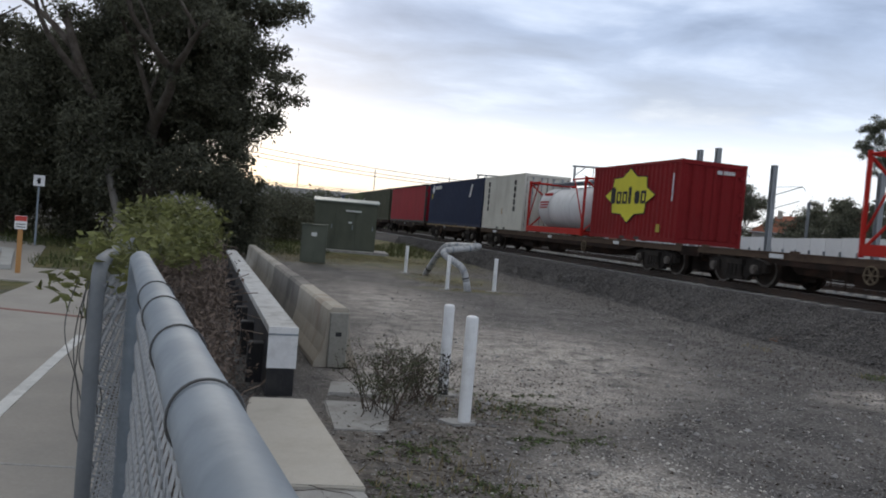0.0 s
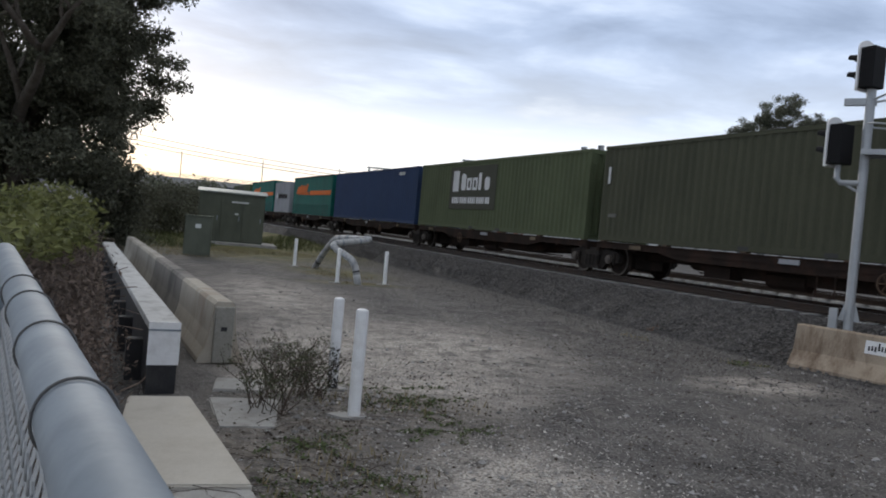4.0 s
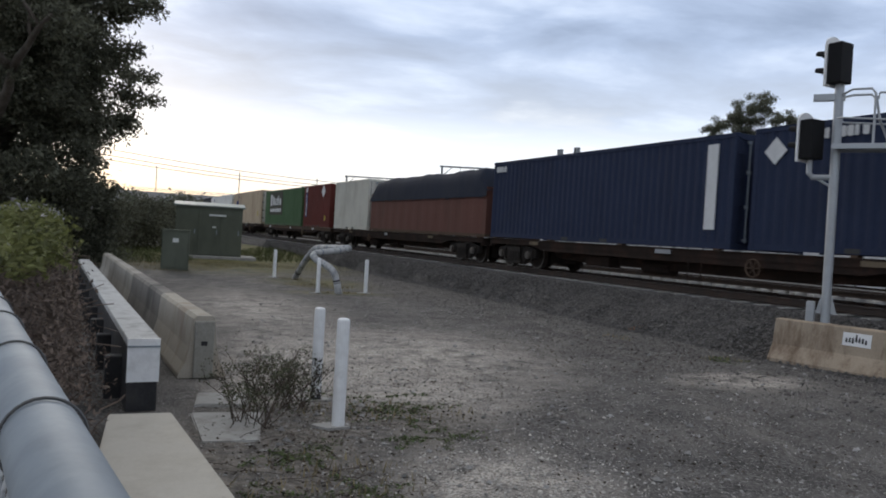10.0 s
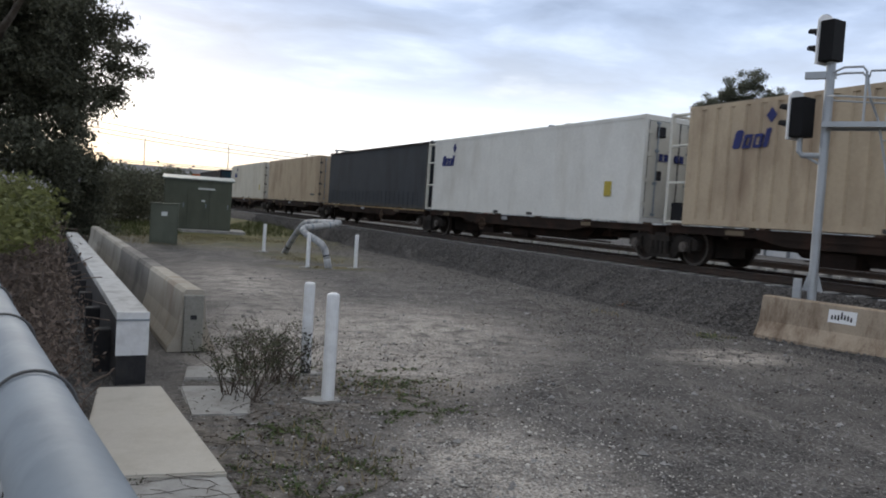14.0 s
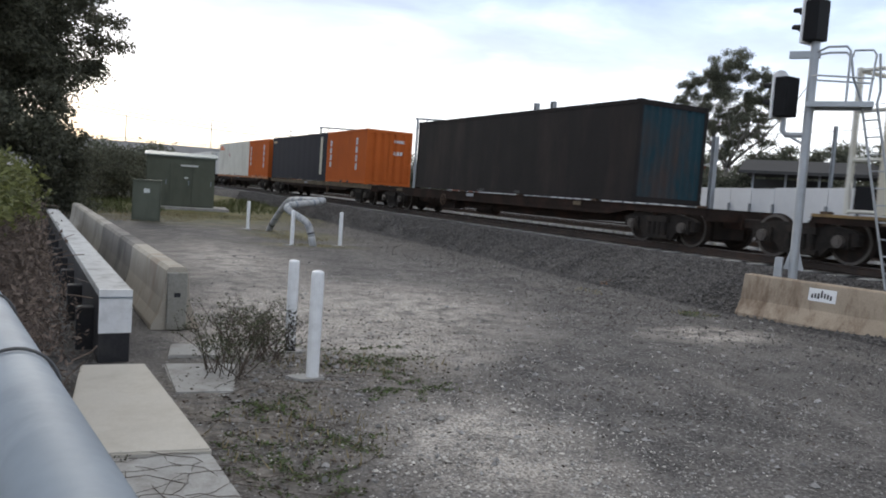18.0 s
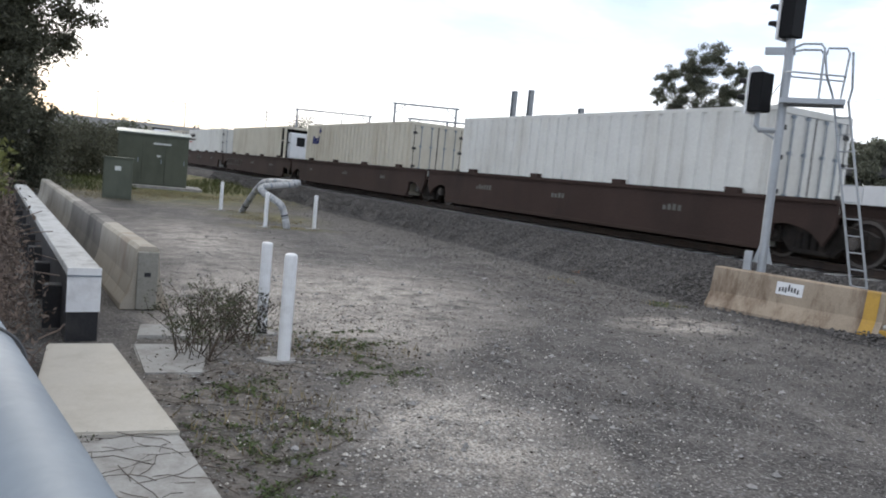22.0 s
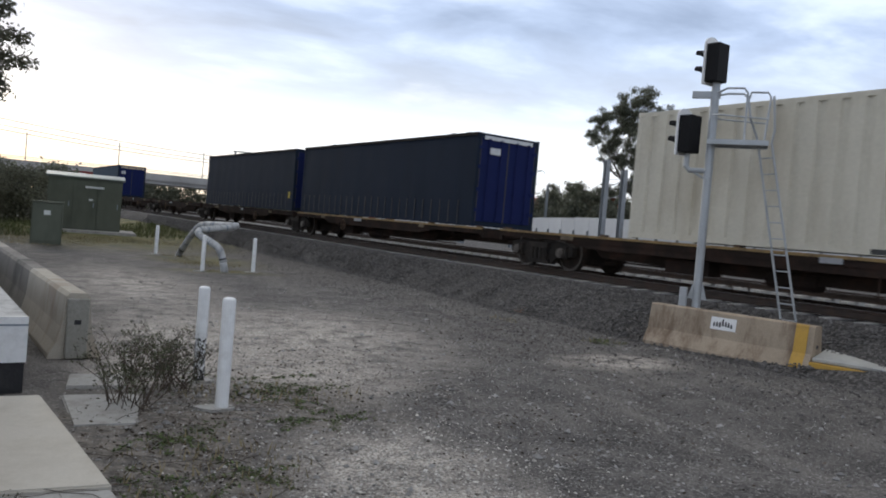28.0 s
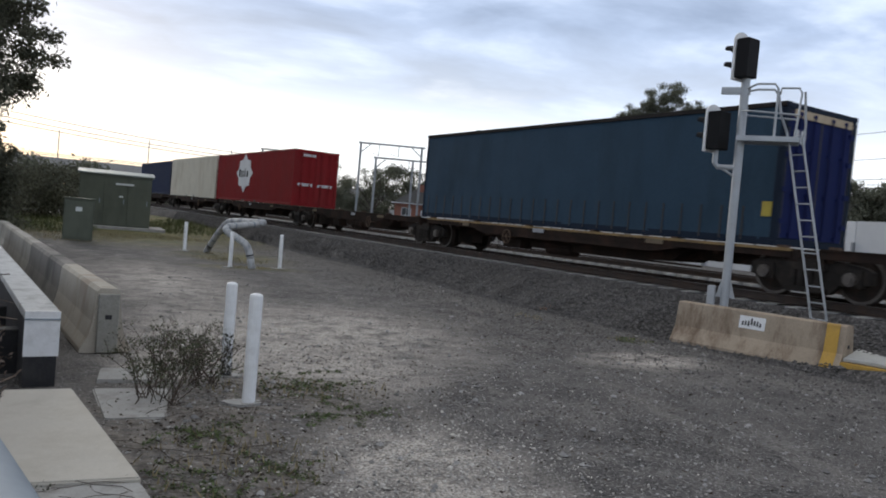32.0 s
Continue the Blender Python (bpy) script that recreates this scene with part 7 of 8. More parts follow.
def build_vines():
    """The vine that smothers the fence past the camera: dry stems below, live leaves on top."""
    rng = random.Random(11)
    th = root("vine", pose(0, 0, 0), "tangled vine over a fence, brown below, green on top", "vine")
    dry, live, tops = [], [], []
    for i in range(26):
        k = i / 25
        x, y = -1.46 - 1.55 * k, 4.3 + 4.9 * k
        h = 1.55 + 0.16 * math.sin(k * 9) + 0.1 * k
        for z in (0.25, 0.6, 0.95, 1.25):
            dry.append((x + rng.uniform(-0.12, 0.16), y + rng.uniform(-0.1, 0.1), z, 0.30, 0.26, 0.26))
        live.append((x + rng.uniform(-0.22, 0.0), y, h - 0.02, 0.26, 0.26, 0.13))
        tops.append((x, y, h + 0.1, 0.3, 0.25, 0.06))
    bm = bmesh.new()
    side = Vector((-0.30, 0.95, 0)).normalized()
    for i in range(16):
        q = Vector((-1.36, 7.52, 0)) + side * (0.2 + 0.75 * i) + Vector((-0.95, -0.30, 0)) * (0.62 + 0.1 * (i % 3))
        for z in (0.14, 0.36):
            dry.append((q.x, q.y, z, 0.27, 0.40, 0.20))
    for _ in range(430):
        c = rng.choice(dry[:96])
        p = Vector(c[:3]) + Vector((rng.uniform(-1, 1) * c[3], rng.uniform(-1, 1) * c[4], rng.uniform(-1, 1) * c[5]))
        d = Vector((rng.uniform(-0.4, 0.4), rng.uniform(-0.4, 0.4), rng.uniform(-1, 0.3)))
        m = p + d * 0.18 + Vector((rng.uniform(-0.08, 0.08), rng.uniform(-0.08, 0.08), 0))
        tube(bm, [p, m, m + Vector((d.x + rng.uniform(-0.5, 0.5), d.y + rng.uniform(-0.5, 0.5), d.z)) * 0.18], rng.uniform(0.002, 0.005), 4)
    tagged(part("stem_tangle", bm, M["dryvine"], th, "tangle of dry brown stems"), kind="stuff")
    leaf_cards("withered_foliage", dry, 21000, 0.026, M["dryvine"], th, 3, label="withered brown leaves")
    leaf_cards("live_foliage", live, 13000, 0.026, M["leaf_vine"], th, 4, flat=0.3, label="yellowish green vine leaves")
    bl = leaf_cards("bloom", tops[2:14], 120, 0.018, M["flower"], th, 5, label="pale lilac flower heads")
    tagged(bl, kind="stuff")
    # the shoots round the post tops
    near = [(-0.95 - 0.09 * i, 2.30 + 0.16 * i, 1.55 + 0.02 * (i % 3), 0.11, 0.11, 0.07) for i in range(7)] + [(-1.22, 2.5, 1.48, 0.12, 0.1, 0.06), (-1.15, 3.0, 1.62, 0.15, 0.25, 0.08), (-1.3, 3.5, 1.62, 0.2, 0.3, 0.1)]
    leaf_cards("foliage", near, 560, 0.027, M["leaf_vine"], th, 6, flat=0.3, label="young vine leaves on the fence posts")
    for i in range(7):
        a = Vector((-0.95 - rng.random() * 0.06, 2.15 + rng.random() * 0.1, 1.52))
        w, ln, ph = rng.uniform(0.02, 0.05), rng.uniform(0.25, 0.6), rng.uniform(0, 6)
        pts = [a + Vector((-w * math.sin(3.1 * q + 0.1 * ph) - 0.01 * math.sin(9 * q + ph), 0.012 * math.sin(11 * q + ph), -ln * q)) for q in [u / 14 for u in range(15)]]
        part("tendril", tubes((pts, 0.0018), seg=4), M["tie"], th, "thin dark tendril")


build_vines()


def weed_clump(x, y, wide, high, seed, leaves, label):
    rng = random.Random(seed)
    th = root("weed", pose(x, y, ground_height(x, y)), label, "weed", "weeds in the yard")
    bm, tips = bmesh.new(), []
    for _ in range(30 if high > 0.3 else 12):
        a, lean = rng.uniform(0, 6.28), rng.uniform(0.1, 1.0)
        b = Vector((rng.uniform(-0.15, 0.15) * wide, rng.uniform(-0.15, 0.15) * wide, 0))
        tip = b + Vector((math.cos(a) * lean * wide * 0.5, math.sin(a) * lean * wide * 0.5, high * rng.uniform(0.45, 1.0)))
        mid = (b + tip) / 2 + Vector((rng.uniform(-0.05, 0.05), rng.uniform(-0.05, 0.05), high * 0.08))
        tube(bm, [b, mid, tip], 0.005, 4, r_end=0.002)
        for k in range(3):
            q = mid + (tip - mid) * rng.random()
            e = q + Vector((rng.uniform(-0.14, 0.14), rng.uniform(-0.14, 0.14), rng.uniform(0.02, 0.14))) * min(1.0, wide * 1.6)
            tube(bm, [q, e], 0.0025, 3)
            tips.append((e.x, e.y, e.z, 0.05, 0.05, 0.05))
        tips.append((tip.x, tip.y, tip.z, 0.06, 0.06, 0.06))
        tips.append((mid.x, mid.y, mid.z, 0.08, 0.08, 0.08))
    part("stemwork", bm, M["twig"], th)
    leaf_cards("foliage", tips, leaves, 0.015, M["leaf_weed"], th, seed)


def creeper(x, y, wide, seed, label):
    """Runners lying on the ground with small leaves along them."""
    rng = random.Random(seed)
    th = root("weed", pose(x, y, ground_height(x, y)), label, "weed", "weeds in the yard")
    tips = []
    for _ in range(9):
        a, n = rng.uniform(0, 6.28), 5
        p = Vector((rng.uniform(-0.3, 0.3) * wide, rng.uniform(-0.3, 0.3) * wide, 0.004))
        pts = [p]
        for _ in range(n):
            a += rng.uniform(-0.5, 0.5)
            p = p + Vector((math.cos(a), math.sin(a), 0)) * wide * 0.13
            pts.append(Vector((p.x, p.y, 0.006 + 0.02 * rng.random())))
            tips.append((p.x, p.y, 0.012, 0.06, 0.06, 0.016))
        part("runner", tubes((pts, 0.0016), seg=3), M["twig"], th)
    leaf_cards("foliage", tips, int(760 * wide), 0.017, M["leaf_low"], th, seed, flat=0.6)


weed_clump(-0.47, 7.0, 1.25, 0.56, 1, 1750, "scrubby half-dry weed with dark twigs")
weed_clump(-0.12, 7.75, 0.95, 0.46, 2, 900, "scrubby half-dry weed with dark twigs")
weed_clump(-0.40, 8.6, 1.1, 0.42, 3, 800, "scrubby half-dry weed with dark twigs")
weed_clump(-0.86, 4.62, 0.12, 0.12, 5, 40, "tiny weed in a slab joint")
for i, (x, y, w, h) in enumerate(((0.25, 5.2, 0.7, 0.045), (0.1, 4.6, 0.6, 0.04), (0.9, 7.6, 1.0, 0.05), (-0.1, 6.2, 0.7, 0.05), (0.55, 8.2, 0.9, 0.05), (1.1, 6.6, 0.6, 0.04), (6.9, 11.9, 0.5, 0.06), (0.2, 4.0, 0.6, 0.04))):
    creeper(x, y, w, 20 + i, "low creeping green weed on the gravel")
grass_patch("yard_grass", [(0.8, 7.6, 0.9, 0.5), (0.2, 5.4, 0.7, 0.8), (0.9, 22.8, 0.9, 0.5), (-0.6, 28.9, 0.8, 0.6), (0.2, 26.0, 1.2, 1.6), (-5.0, 38, 4.5, 3), (7.0, 12.0, 0.6, 0.25), (-6.5, 34, 3.0, 4.0), (6.1, 14.6, 0.3, 0.5)], 9000, 0.07, "drygrass", "sparse dry grass tufts on the gravel", 3)
grass_patch("verge_grass", [(-9, 54, 7, 6), (-1.5, 50, 3, 7), (-20, 30, 9, 4), (-14, 40, 8, 8), (-9.5, 24, 2.2, 5), (-5.2, 15.5, 0.9, 4.5)], 22000, 0.22, "grass", "rough green and yellow verge grass", 4)


def dry_runners(x, y, rx, ry, count, seed, label, lift=0.0):
    """Long dead stems strewn over slabs and soil."""
    rng = random.Random(seed)
    th = root("dead_stems", pose(x, y, ground_height(x, y) + lift), label, "weed", "weeds in the yard")
    for _ in range(count):
        a = rng.uniform(0, 6.28)
        p = Vector((rng.uniform(-rx, rx), rng.uniform(-ry, ry), 0.008))
        pts = [p]
        for _ in range(6):
            a += rng.uniform(-0.45, 0.45)
            p = p + Vector((math.cos(a), math.sin(a), 0)) * 0.09
            pts.append(Vector((p.x, p.y, 0.006 + 0.025 * rng.random())))
        part("stem", tubes((pts, rng.uniform(0.0015, 0.003)), seg=3), M["twig"], th)


dry_runners(0.05, 5.6, 0.7, 1.3, 34, 3, "tangle of dead brown weed stems on the soil")
dry_runners(0.5, 7.3, 0.8, 0.7, 20, 4, "dead brown weed stems on the gravel")
dry_runners(-0.55, 4.25, 0.30, 0.55, 26, 5, "dead brown weed stems lying over a slab", lift=0.095)
grass_patch("rusty_weed", [(7.27, 16.02, 0.28, 0.22)], 160, 0.09, "rustweed", "small patch of rusty dead weed on the ballast", 5)


def strew():
    rng = random.Random(8)
    pl = []
    for _ in range(6500):
        x, y = rng.uniform(-1.2, 9.0), 2.2 + 19 * rng.random() ** 1.6
        s, o = ALONG.x * x + ALONG.y * y, ACROSS.x * x + ACROSS.y * y
        if o > toe(s) or (x < -0.3 and y < 9):
            continue
        r = rng.uniform(0.006, 0.018) if rng.random() < 0.93 else rng.uniform(0.018, 0.04)
        pl.append((x, y, ground_height(x, y) + r * 0.2, r))
    tagged(rocks("gravel_stones", pl, M["stone"]), "loose grey and pale gravel stones", "stones", kind="stuff")
    pl = []
    for _ in range(1300):
        x, y = rng.gauss(-0.35, 0.45), rng.gauss(6.9, 1.4)
        if x < -1.05 or y < 4.9 or y > 9.4:
            continue
        r = rng.uniform(0.003, 0.010) if rng.random() < 0.95 else rng.uniform(0.01, 0.024)
        pl.append((x, y, ground_height(x, y) + r * 0.15, r))
    tagged(rocks("rubble", pl, M["footing"]), "pale broken concrete rubble among the weeds", "rubble", kind="stuff")
    pl = []
    for _ in range(5200):
        if rng.random() < 0.62:
            x, y = rng.gauss(1.55, 0.65), rng.gauss(4.9, 0.85)
        else:
            x, y = rng.gauss(1.6, 1.6), rng.gauss(9.5, 2.8)
        if y < 2.4 or x < -0.2:
            continue
        r = rng.uniform(0.004, 0.012) if rng.random() < 0.95 else rng.uniform(0.012, 0.022)
        pl.append((x, y, ground_height(x, y) + r * 0.15, r))
    tagged(rocks("stone_chips", pl, M["chip"]), "pale crushed stone chips trodden into the gravel", "stones", kind="stuff")
    spots = [(0.5, 6.5, 0.02, 1.6, 2.2, 0.02), (1.4, 9.0, 0.02, 1.8, 2.6, 0.02), (3.5, 7.0, 0.02, 3.0, 3.0, 0.015), (5, 12, 0.03, 3, 4, 0.02), (0.0, 4.2, 0.02, 0.8, 1.0, 0.02)]
    spots += [(-0.1, 6.2, 0.012, 0.8, 1.6, 0.012), (0.3, 5.0, 0.012, 0.7, 0.8, 0.012), (0.5, 7.4, 0.012, 0.8, 0.7, 0.012), (-0.45, 7.9, 0.015, 0.5, 1.0, 0.015)] * 2
    ob = leaf_cards("fallen_leaves", spots, 5000, 0.018, M["litter"], None, 9, flat=0.8)
    tagged(ob, "scattered brown fallen leaves", "leaves", kind="stuff")


strew()


# ---- the path, road and signs past the fence ----
def flat(name, outline, z, material, label, category, kind="structure", thick=0.1):
    bm = prism(bmesh.new(), outline, "z", z - thick, z)
    ob = finish(bm, name, M[material])
    return tagged(ob, label, category, kind=kind)


flat("pavement", [(-0.3, 0.5), (0.9, -3), (-9, -3), (-9.0, 4.0), (-7.6, 9.0), (-7.05, 11.6), (-8.2, 15.5), (-9.9, 18.5), (-6.2, 18.5), (-4.75, 12.0), (-2.75, 6.5), (-1.75, 4.0), (-1.02, 2.2)], 0.035, "path", "grey concrete shared path with a white edge line", "path")
flat("road", [(-9.9, 18.5), (-14, 27), (-21, 34.5), (-48, 44), (-48, 30), (-22, 25.5), (-14.5, 20.5), (-12, 15), (-8.2, 15.5)], 0.03, "path", "pale concrete driveway curving away", "road")
flat("asphalt_apron", [(-10.2, 17.2), (-13.2, 22.5), (-22, 26.5), (-30, 26), (-30, 15), (-12, 14.2)], 0.036, "asphalt", "dark asphalt car park entry", "road")
flat("kerb", [(-10.05, 17.4), (-13.0, 22.6), (-20, 26.4), (-20.1, 26.7), (-12.85, 22.95), (-9.85, 17.5)], 0.14, "plank", "pale concrete kerb along the apron", "kerb")
flat("edge_line", [(-3.34, 6.0), (-4.44, 9.7), (-4.56, 9.7), (-3.46, 6.0)], 0.040, "line", "white painted path edge line", "line", thick=0.02)
flat("edge_line", [(-2.5, 3.2), (-3.34, 6.0), (-3.46, 6.0), (-2.62, 3.2)], 0.040, "line", "white painted path edge line", "line", thick=0.02)
flat("red_joint", [(-6.95, 11.42), (-4.7, 11.15), (-4.7, 11.27), (-6.95, 11.54)], 0.040, "kerbred", "dull red strip across the path", "line", thick=0.02)
flat("path_joint", [(-3.2, 4.78), (-1.9, 4.9), (-1.9, 4.93), (-3.2, 4.81)], 0.039, "footing", "pale joint across the path", "line", thick=0.02)


def road_sign(x, y, turn, parts, label):
    th = root("road_sign", pose(x, y, 0, 0, 0, turn), label, "sign", "road signs")
    for nm, rows, m, lab in parts:
        part(nm, boxes(*rows), M[m], th, lab)


road_sign(-9.35, 16.9, 25, [("post", [(-0.05, 0.05, -0.03, 0.03, 0, 1.2)], "orange_post", "faded orange timber post"), ("face", [(-0.12, 0.12, -0.045, -0.03, 1.0, 1.30)], "signwhite", ""), ("red_band", [(-0.115, 0.115, -0.052, -0.046, 1.18, 1.29)], "signred", "red upper band"),
                           ("writing_bar", [(-0.09, 0.09, -0.05, -0.0455, 1.04, 1.06), (-0.09, 0.09, -0.05, -0.0455, 1.10, 1.12)], "black", "dark unreadable writing")], "red and white notice on a faded orange post")
road_sign(-14.4, 27.0, 25, [("post", [(-0.03, 0.03, -0.04, 0.04, 0, 2.46)], "galv", ""), ("face", [(-0.18, 0.18, -0.06, -0.042, 2.12, 2.5)], "signwhite", ""), ("symbol", [(-0.045, 0.045, -0.065, -0.061, 2.19, 2.40), (-0.09, 0.045, -0.065, -0.061, 2.28, 2.32)], "black", "dark symbol")],
          "small white sign on a thin grey post")
gr = root("guard_rail_fence", pose(-19.5, 35.5, 0, 0, 0, 160), "low grey tube rail beside the road", "rail")
for i in range(5):
    part("post", tubes(([(i * 2.2, 0, 0), (i * 2.2, 0, 1.0)], 0.035), seg=8), M["galv"], gr)
for z in (0.5, 0.98):
    part("bar", tubes(([(0, 0, z), (8.8, 0, z)], 0.03), seg=8), M["galv"], gr)


# ---- trees beyond the path ----
def big_tree():
    """The broad dark fig at the yard's edge, with a pale limb and a ragged open rim."""
    rng = random.Random(3)
    extra = []
    # crown masses round (0, 0): uneven lobes, the rim broken by gaps
    for x, z, r in ((4.2, 8.6, 1.4), (4.5, 7.1, 1.2), (3.4, 6.2, 1.4), (4.3, 9.9, 1.2), (2.8, 9.4, 2.0), (2.0, 11.2, 2.2), (0.2, 12.2, 2.4), (-2.0, 11.6, 2.4), (0.5, 9.2, 2.4), (-1.2, 8.2, 2.2), (-3.6, 9.8, 2.0), (-4.8, 8.2, 1.6), (1.8, 7.2, 2.2),
                    (2.7, 4.9, 1.3), (-2.8, 6.4, 1.8), (-4.6, 6.2, 1.3), (0.0, 6.0, 2.2), (2.9, 10.8, 1.4), (-5.6, 9.6, 1.3), (3.1, 3.5, 1.2), (3.3, 2.4, 1.2), (2.6, 4.4, 1.2), (2.2, 3.0, 1.4)):
        for k in range(7):
            a = rng.uniform(0, 6.28)
            extra.append((x + r * 0.62 * math.cos(a), rng.uniform(-2.5, 2.5), z + r * 0.55 * math.sin(a), r * rng.uniform(0.28, 0.5), r * 0.5, r * rng.uniform(0.25, 0.42)))
    for _ in range(260):
        x, z = rng.uniform(-7.5, 3.2), rng.uniform(1.8, 12.5)
        if (x > 2.6 and z < 5.2) or (x < -3.5 and z > 6.5):
            continue
        extra.append((x, rng.uniform(-2.0, 3.0), z, 1.15, 1.0, 0.8))
    return tree("fig_tree", -11.5, 29.4, 13.5, 5.4, 0.55, 5, "broad dark evergreen tree with a ragged crown beside the path", leaves=240000, leaf=0.095, crown_from=0.28, clump=0.2, extra=extra, gap=lambda x, y, z, *r: x < -2.3 and z > 7.5 + 0.5 * math.sin(3 * x))


big_tree()
fill = random.Random(77)
tree("fig_tree", -19.5, 33.0, 9.5, 6.0, 0.5, 8, "dark evergreen tree with an open crown behind the path", leaves=110000, leaf=0.11, crown_from=0.3, clump=0.24,
     extra=[(fill.uniform(-6, 6.5), fill.uniform(-2, 2), fill.uniform(1.5, 7.0), 1.2, 1.0, 0.8) for _ in range(120)])
tree("gum_tree", -11.3, 27.2, 5.2, 2.0, 0.16, 12, "slender pale-limbed leaning tree with dark leaves", leaves=9000, leaf=0.10, bark="palebark", crown_from=0.72, clump=0.4, lean=(-1.2, 0.3))
tree("fig_tree", -27, 31, 13, 6, 0.5, 18, "dark evergreen tree behind the road", leaves=18000, leaf=0.15, crown_from=0.3, clump=0.26)
tree("fig_tree", -34, 36, 15, 7, 0.5, 19, "dark evergreen tree behind the road", leaves=18000, leaf=0.16, crown_from=0.3, clump=0.26)


def thicket(name, x0, y0, x1, y1, high, deep, count, size, seed, label, material="leaf", z0=0.0):
    rng = random.Random(seed)
    blobs = []
    n = max(6, int(math.hypot(x1 - x0, y1 - y0) / (high * 0.28)))
    for i in range(n):
        k = (i + 0.5) / n
        h = high * rng.uniform(0.6, 1.08)
        for z in (0.2, 0.5, 0.78):
            blobs.append(((x1 - x0) * k + rng.uniform(-0.3, 0.3), (y1 - y0) * k + rng.uniform(-1, 1) * deep * 0.5, h * z, high * 0.30 * rng.uniform(0.8, 1.3), deep * 0.5, h * 0.22))
    return bush(name, blobs, count, size, material, label, seed, "shrubs along the yard", (x0, y0, z0), "bark")


thicket("thicket", -24, 35.5, -8.6, 32.5, 4.2, 3.0, 34000, 0.10, 1, "dense dark understorey shrubs beneath the trees")
thicket("thicket", -9.8, 31.7, -8.1, 31.1, 3.2, 1.4, 14000, 0.085, 2, "dark shrub at the edge of the trees")
thicket("thicket", -15.5, 51.5, -9.2, 53.5, 3.5, 3.0, 14000, 0.10, 3, "dull green shrubs behind the green cabinets")
thicket("thicket", -24, 60, -9.8, 66, 4.3, 3.0, 10000, 0.14, 4, "dull green shrubs far along the yard")
thicket("thicket", -40, 37, -24, 36, 4.0, 3.0, 6000, 0.22, 6, "dark shrubs behind the road")
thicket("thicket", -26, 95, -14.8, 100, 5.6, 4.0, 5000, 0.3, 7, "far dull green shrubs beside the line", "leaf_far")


# ---- the road bridge ----
def bridge():
    v = Vector((26.5, 4.4, 0)).normalized()
    deg = math.degrees(math.atan2(v.y, v.x))
    th = root("road_bridge", pose(-85, 147.5, 0, 0, 0, deg), "long grey concrete road bridge with light poles", "bridge")
    L = 130
    part("deck", boxes((0, L, 0, 9, 5.9, 7.0), (0, L, -0.4, 0.1, 6.6, 7.05)), M["bridge"], th)
    part("parapet", boxes((0, L, -0.2, 0.1, 7.05, 7.95)), M["bridge"], th)
    for i in range(5):
        x = 12 + 26 * i
        part("pier", boxes((x, x + 1.2, 1, 8, 0, 5.9)), M["bridge"], th)
    for i in range(9):
        x = 8 + 15.6 * i
        part("light_pole", tubes(([(x, 0, 7.0), (x, 0, 13.1)], 0.10), seg=6), M["steel_pole"], th)
    rl = bmesh.new()
    for z in (8.25, 8.55):
        tube(rl, [(0, -0.1, z), (L, -0.1, z)], 0.05, 4)
    part("hand_rail", rl, M["steel_pole"], th)


bridge()


def cable(name, a, b, sag, r, label, n=16):
    a, b = Vector(a), Vector(b)
    pts = [a.lerp(b, i / n) - Vector((0, 0, sag * 4 * (i / n) * (1 - i / n))) for i in range(n + 1)]
    th = finish(tubes((pts, r), seg=4), name, M["cable"])
    tagged(th, label, "cable", "overhead cables")


for dz, dx in ((0, 0), (1.0, 0.4), (2.4, 1.4)):
    cable("power_line", (-75, 132, 17.5 + dz), (10, 178, 12.0 + dz * 0.6), 2.0, 0.062, "thin dark overhead power line")


# ---- the railway beyond the train: poles, gantries, wall ----
def catenary_pole(x, y, top, label, arms=True, r=0.17):
    gz = 0.55
    th = root("catenary_pole", pose(x, y, gz, 0, 0, math.degrees(TURN)), label, "pole", "catenary poles")
    h = top - gz
    part("mast", boxes((-r, r, -r, -r + 0.03, -0.2, h), (-r, r, r - 0.03, r, -0.2, h), (-0.02, 0.02, -r, r, -0.2, h)), M["steel_pole"], th)
    part("foot", boxes((-0.4, 0.4, -0.4, 0.4, -0.3, 0.25), bevel=0.03), M["footing"], th)
    if arms:
        bm = tubes(([(0, 0, h * 0.72), (2.6, 0.1, h * 0.72 + 0.9)], 0.035), ([(0, 0, h * 0.60), (2.4, 0.1, h * 0.70)], 0.03), ([(0, 0, h * 0.80), (2.6, 0.1, h * 0.72 + 0.9)], 0.02), ([(2.6, 0.1, h * 0.72 + 0.9), (2.9, 0.1, h * 0.72 + 0.6)], 0.02), seg=6)
        part("cantilever_arm", bm, M["steel_pole"], th, "thin cantilever arm with an insulator")


for x, y, top in ((18.32, 57.1, 9.3), (18.9, 54.9, 9.25), (22.6, 54.0, 8.25), (26.6, 47.6, 7.55), (28.2, 47.9, 7.0)):
    catenary_pole(x, y, top, "grey steel catenary pole beside the far track", arms=x not in (18.32, 28.2))
catenary_pole(19.75, 58.6, 7.0, "grey steel catenary pole with a gantry beam", arms=False, r=0.14)
for x, y, top in ((42.5, 54.5, 9.4), (40.2, 86, 8.3), (38.2, 64, 3.4)):
    catenary_pole(x, y, top, "thin grey pole behind the white wall", arms=False, r=0.12)


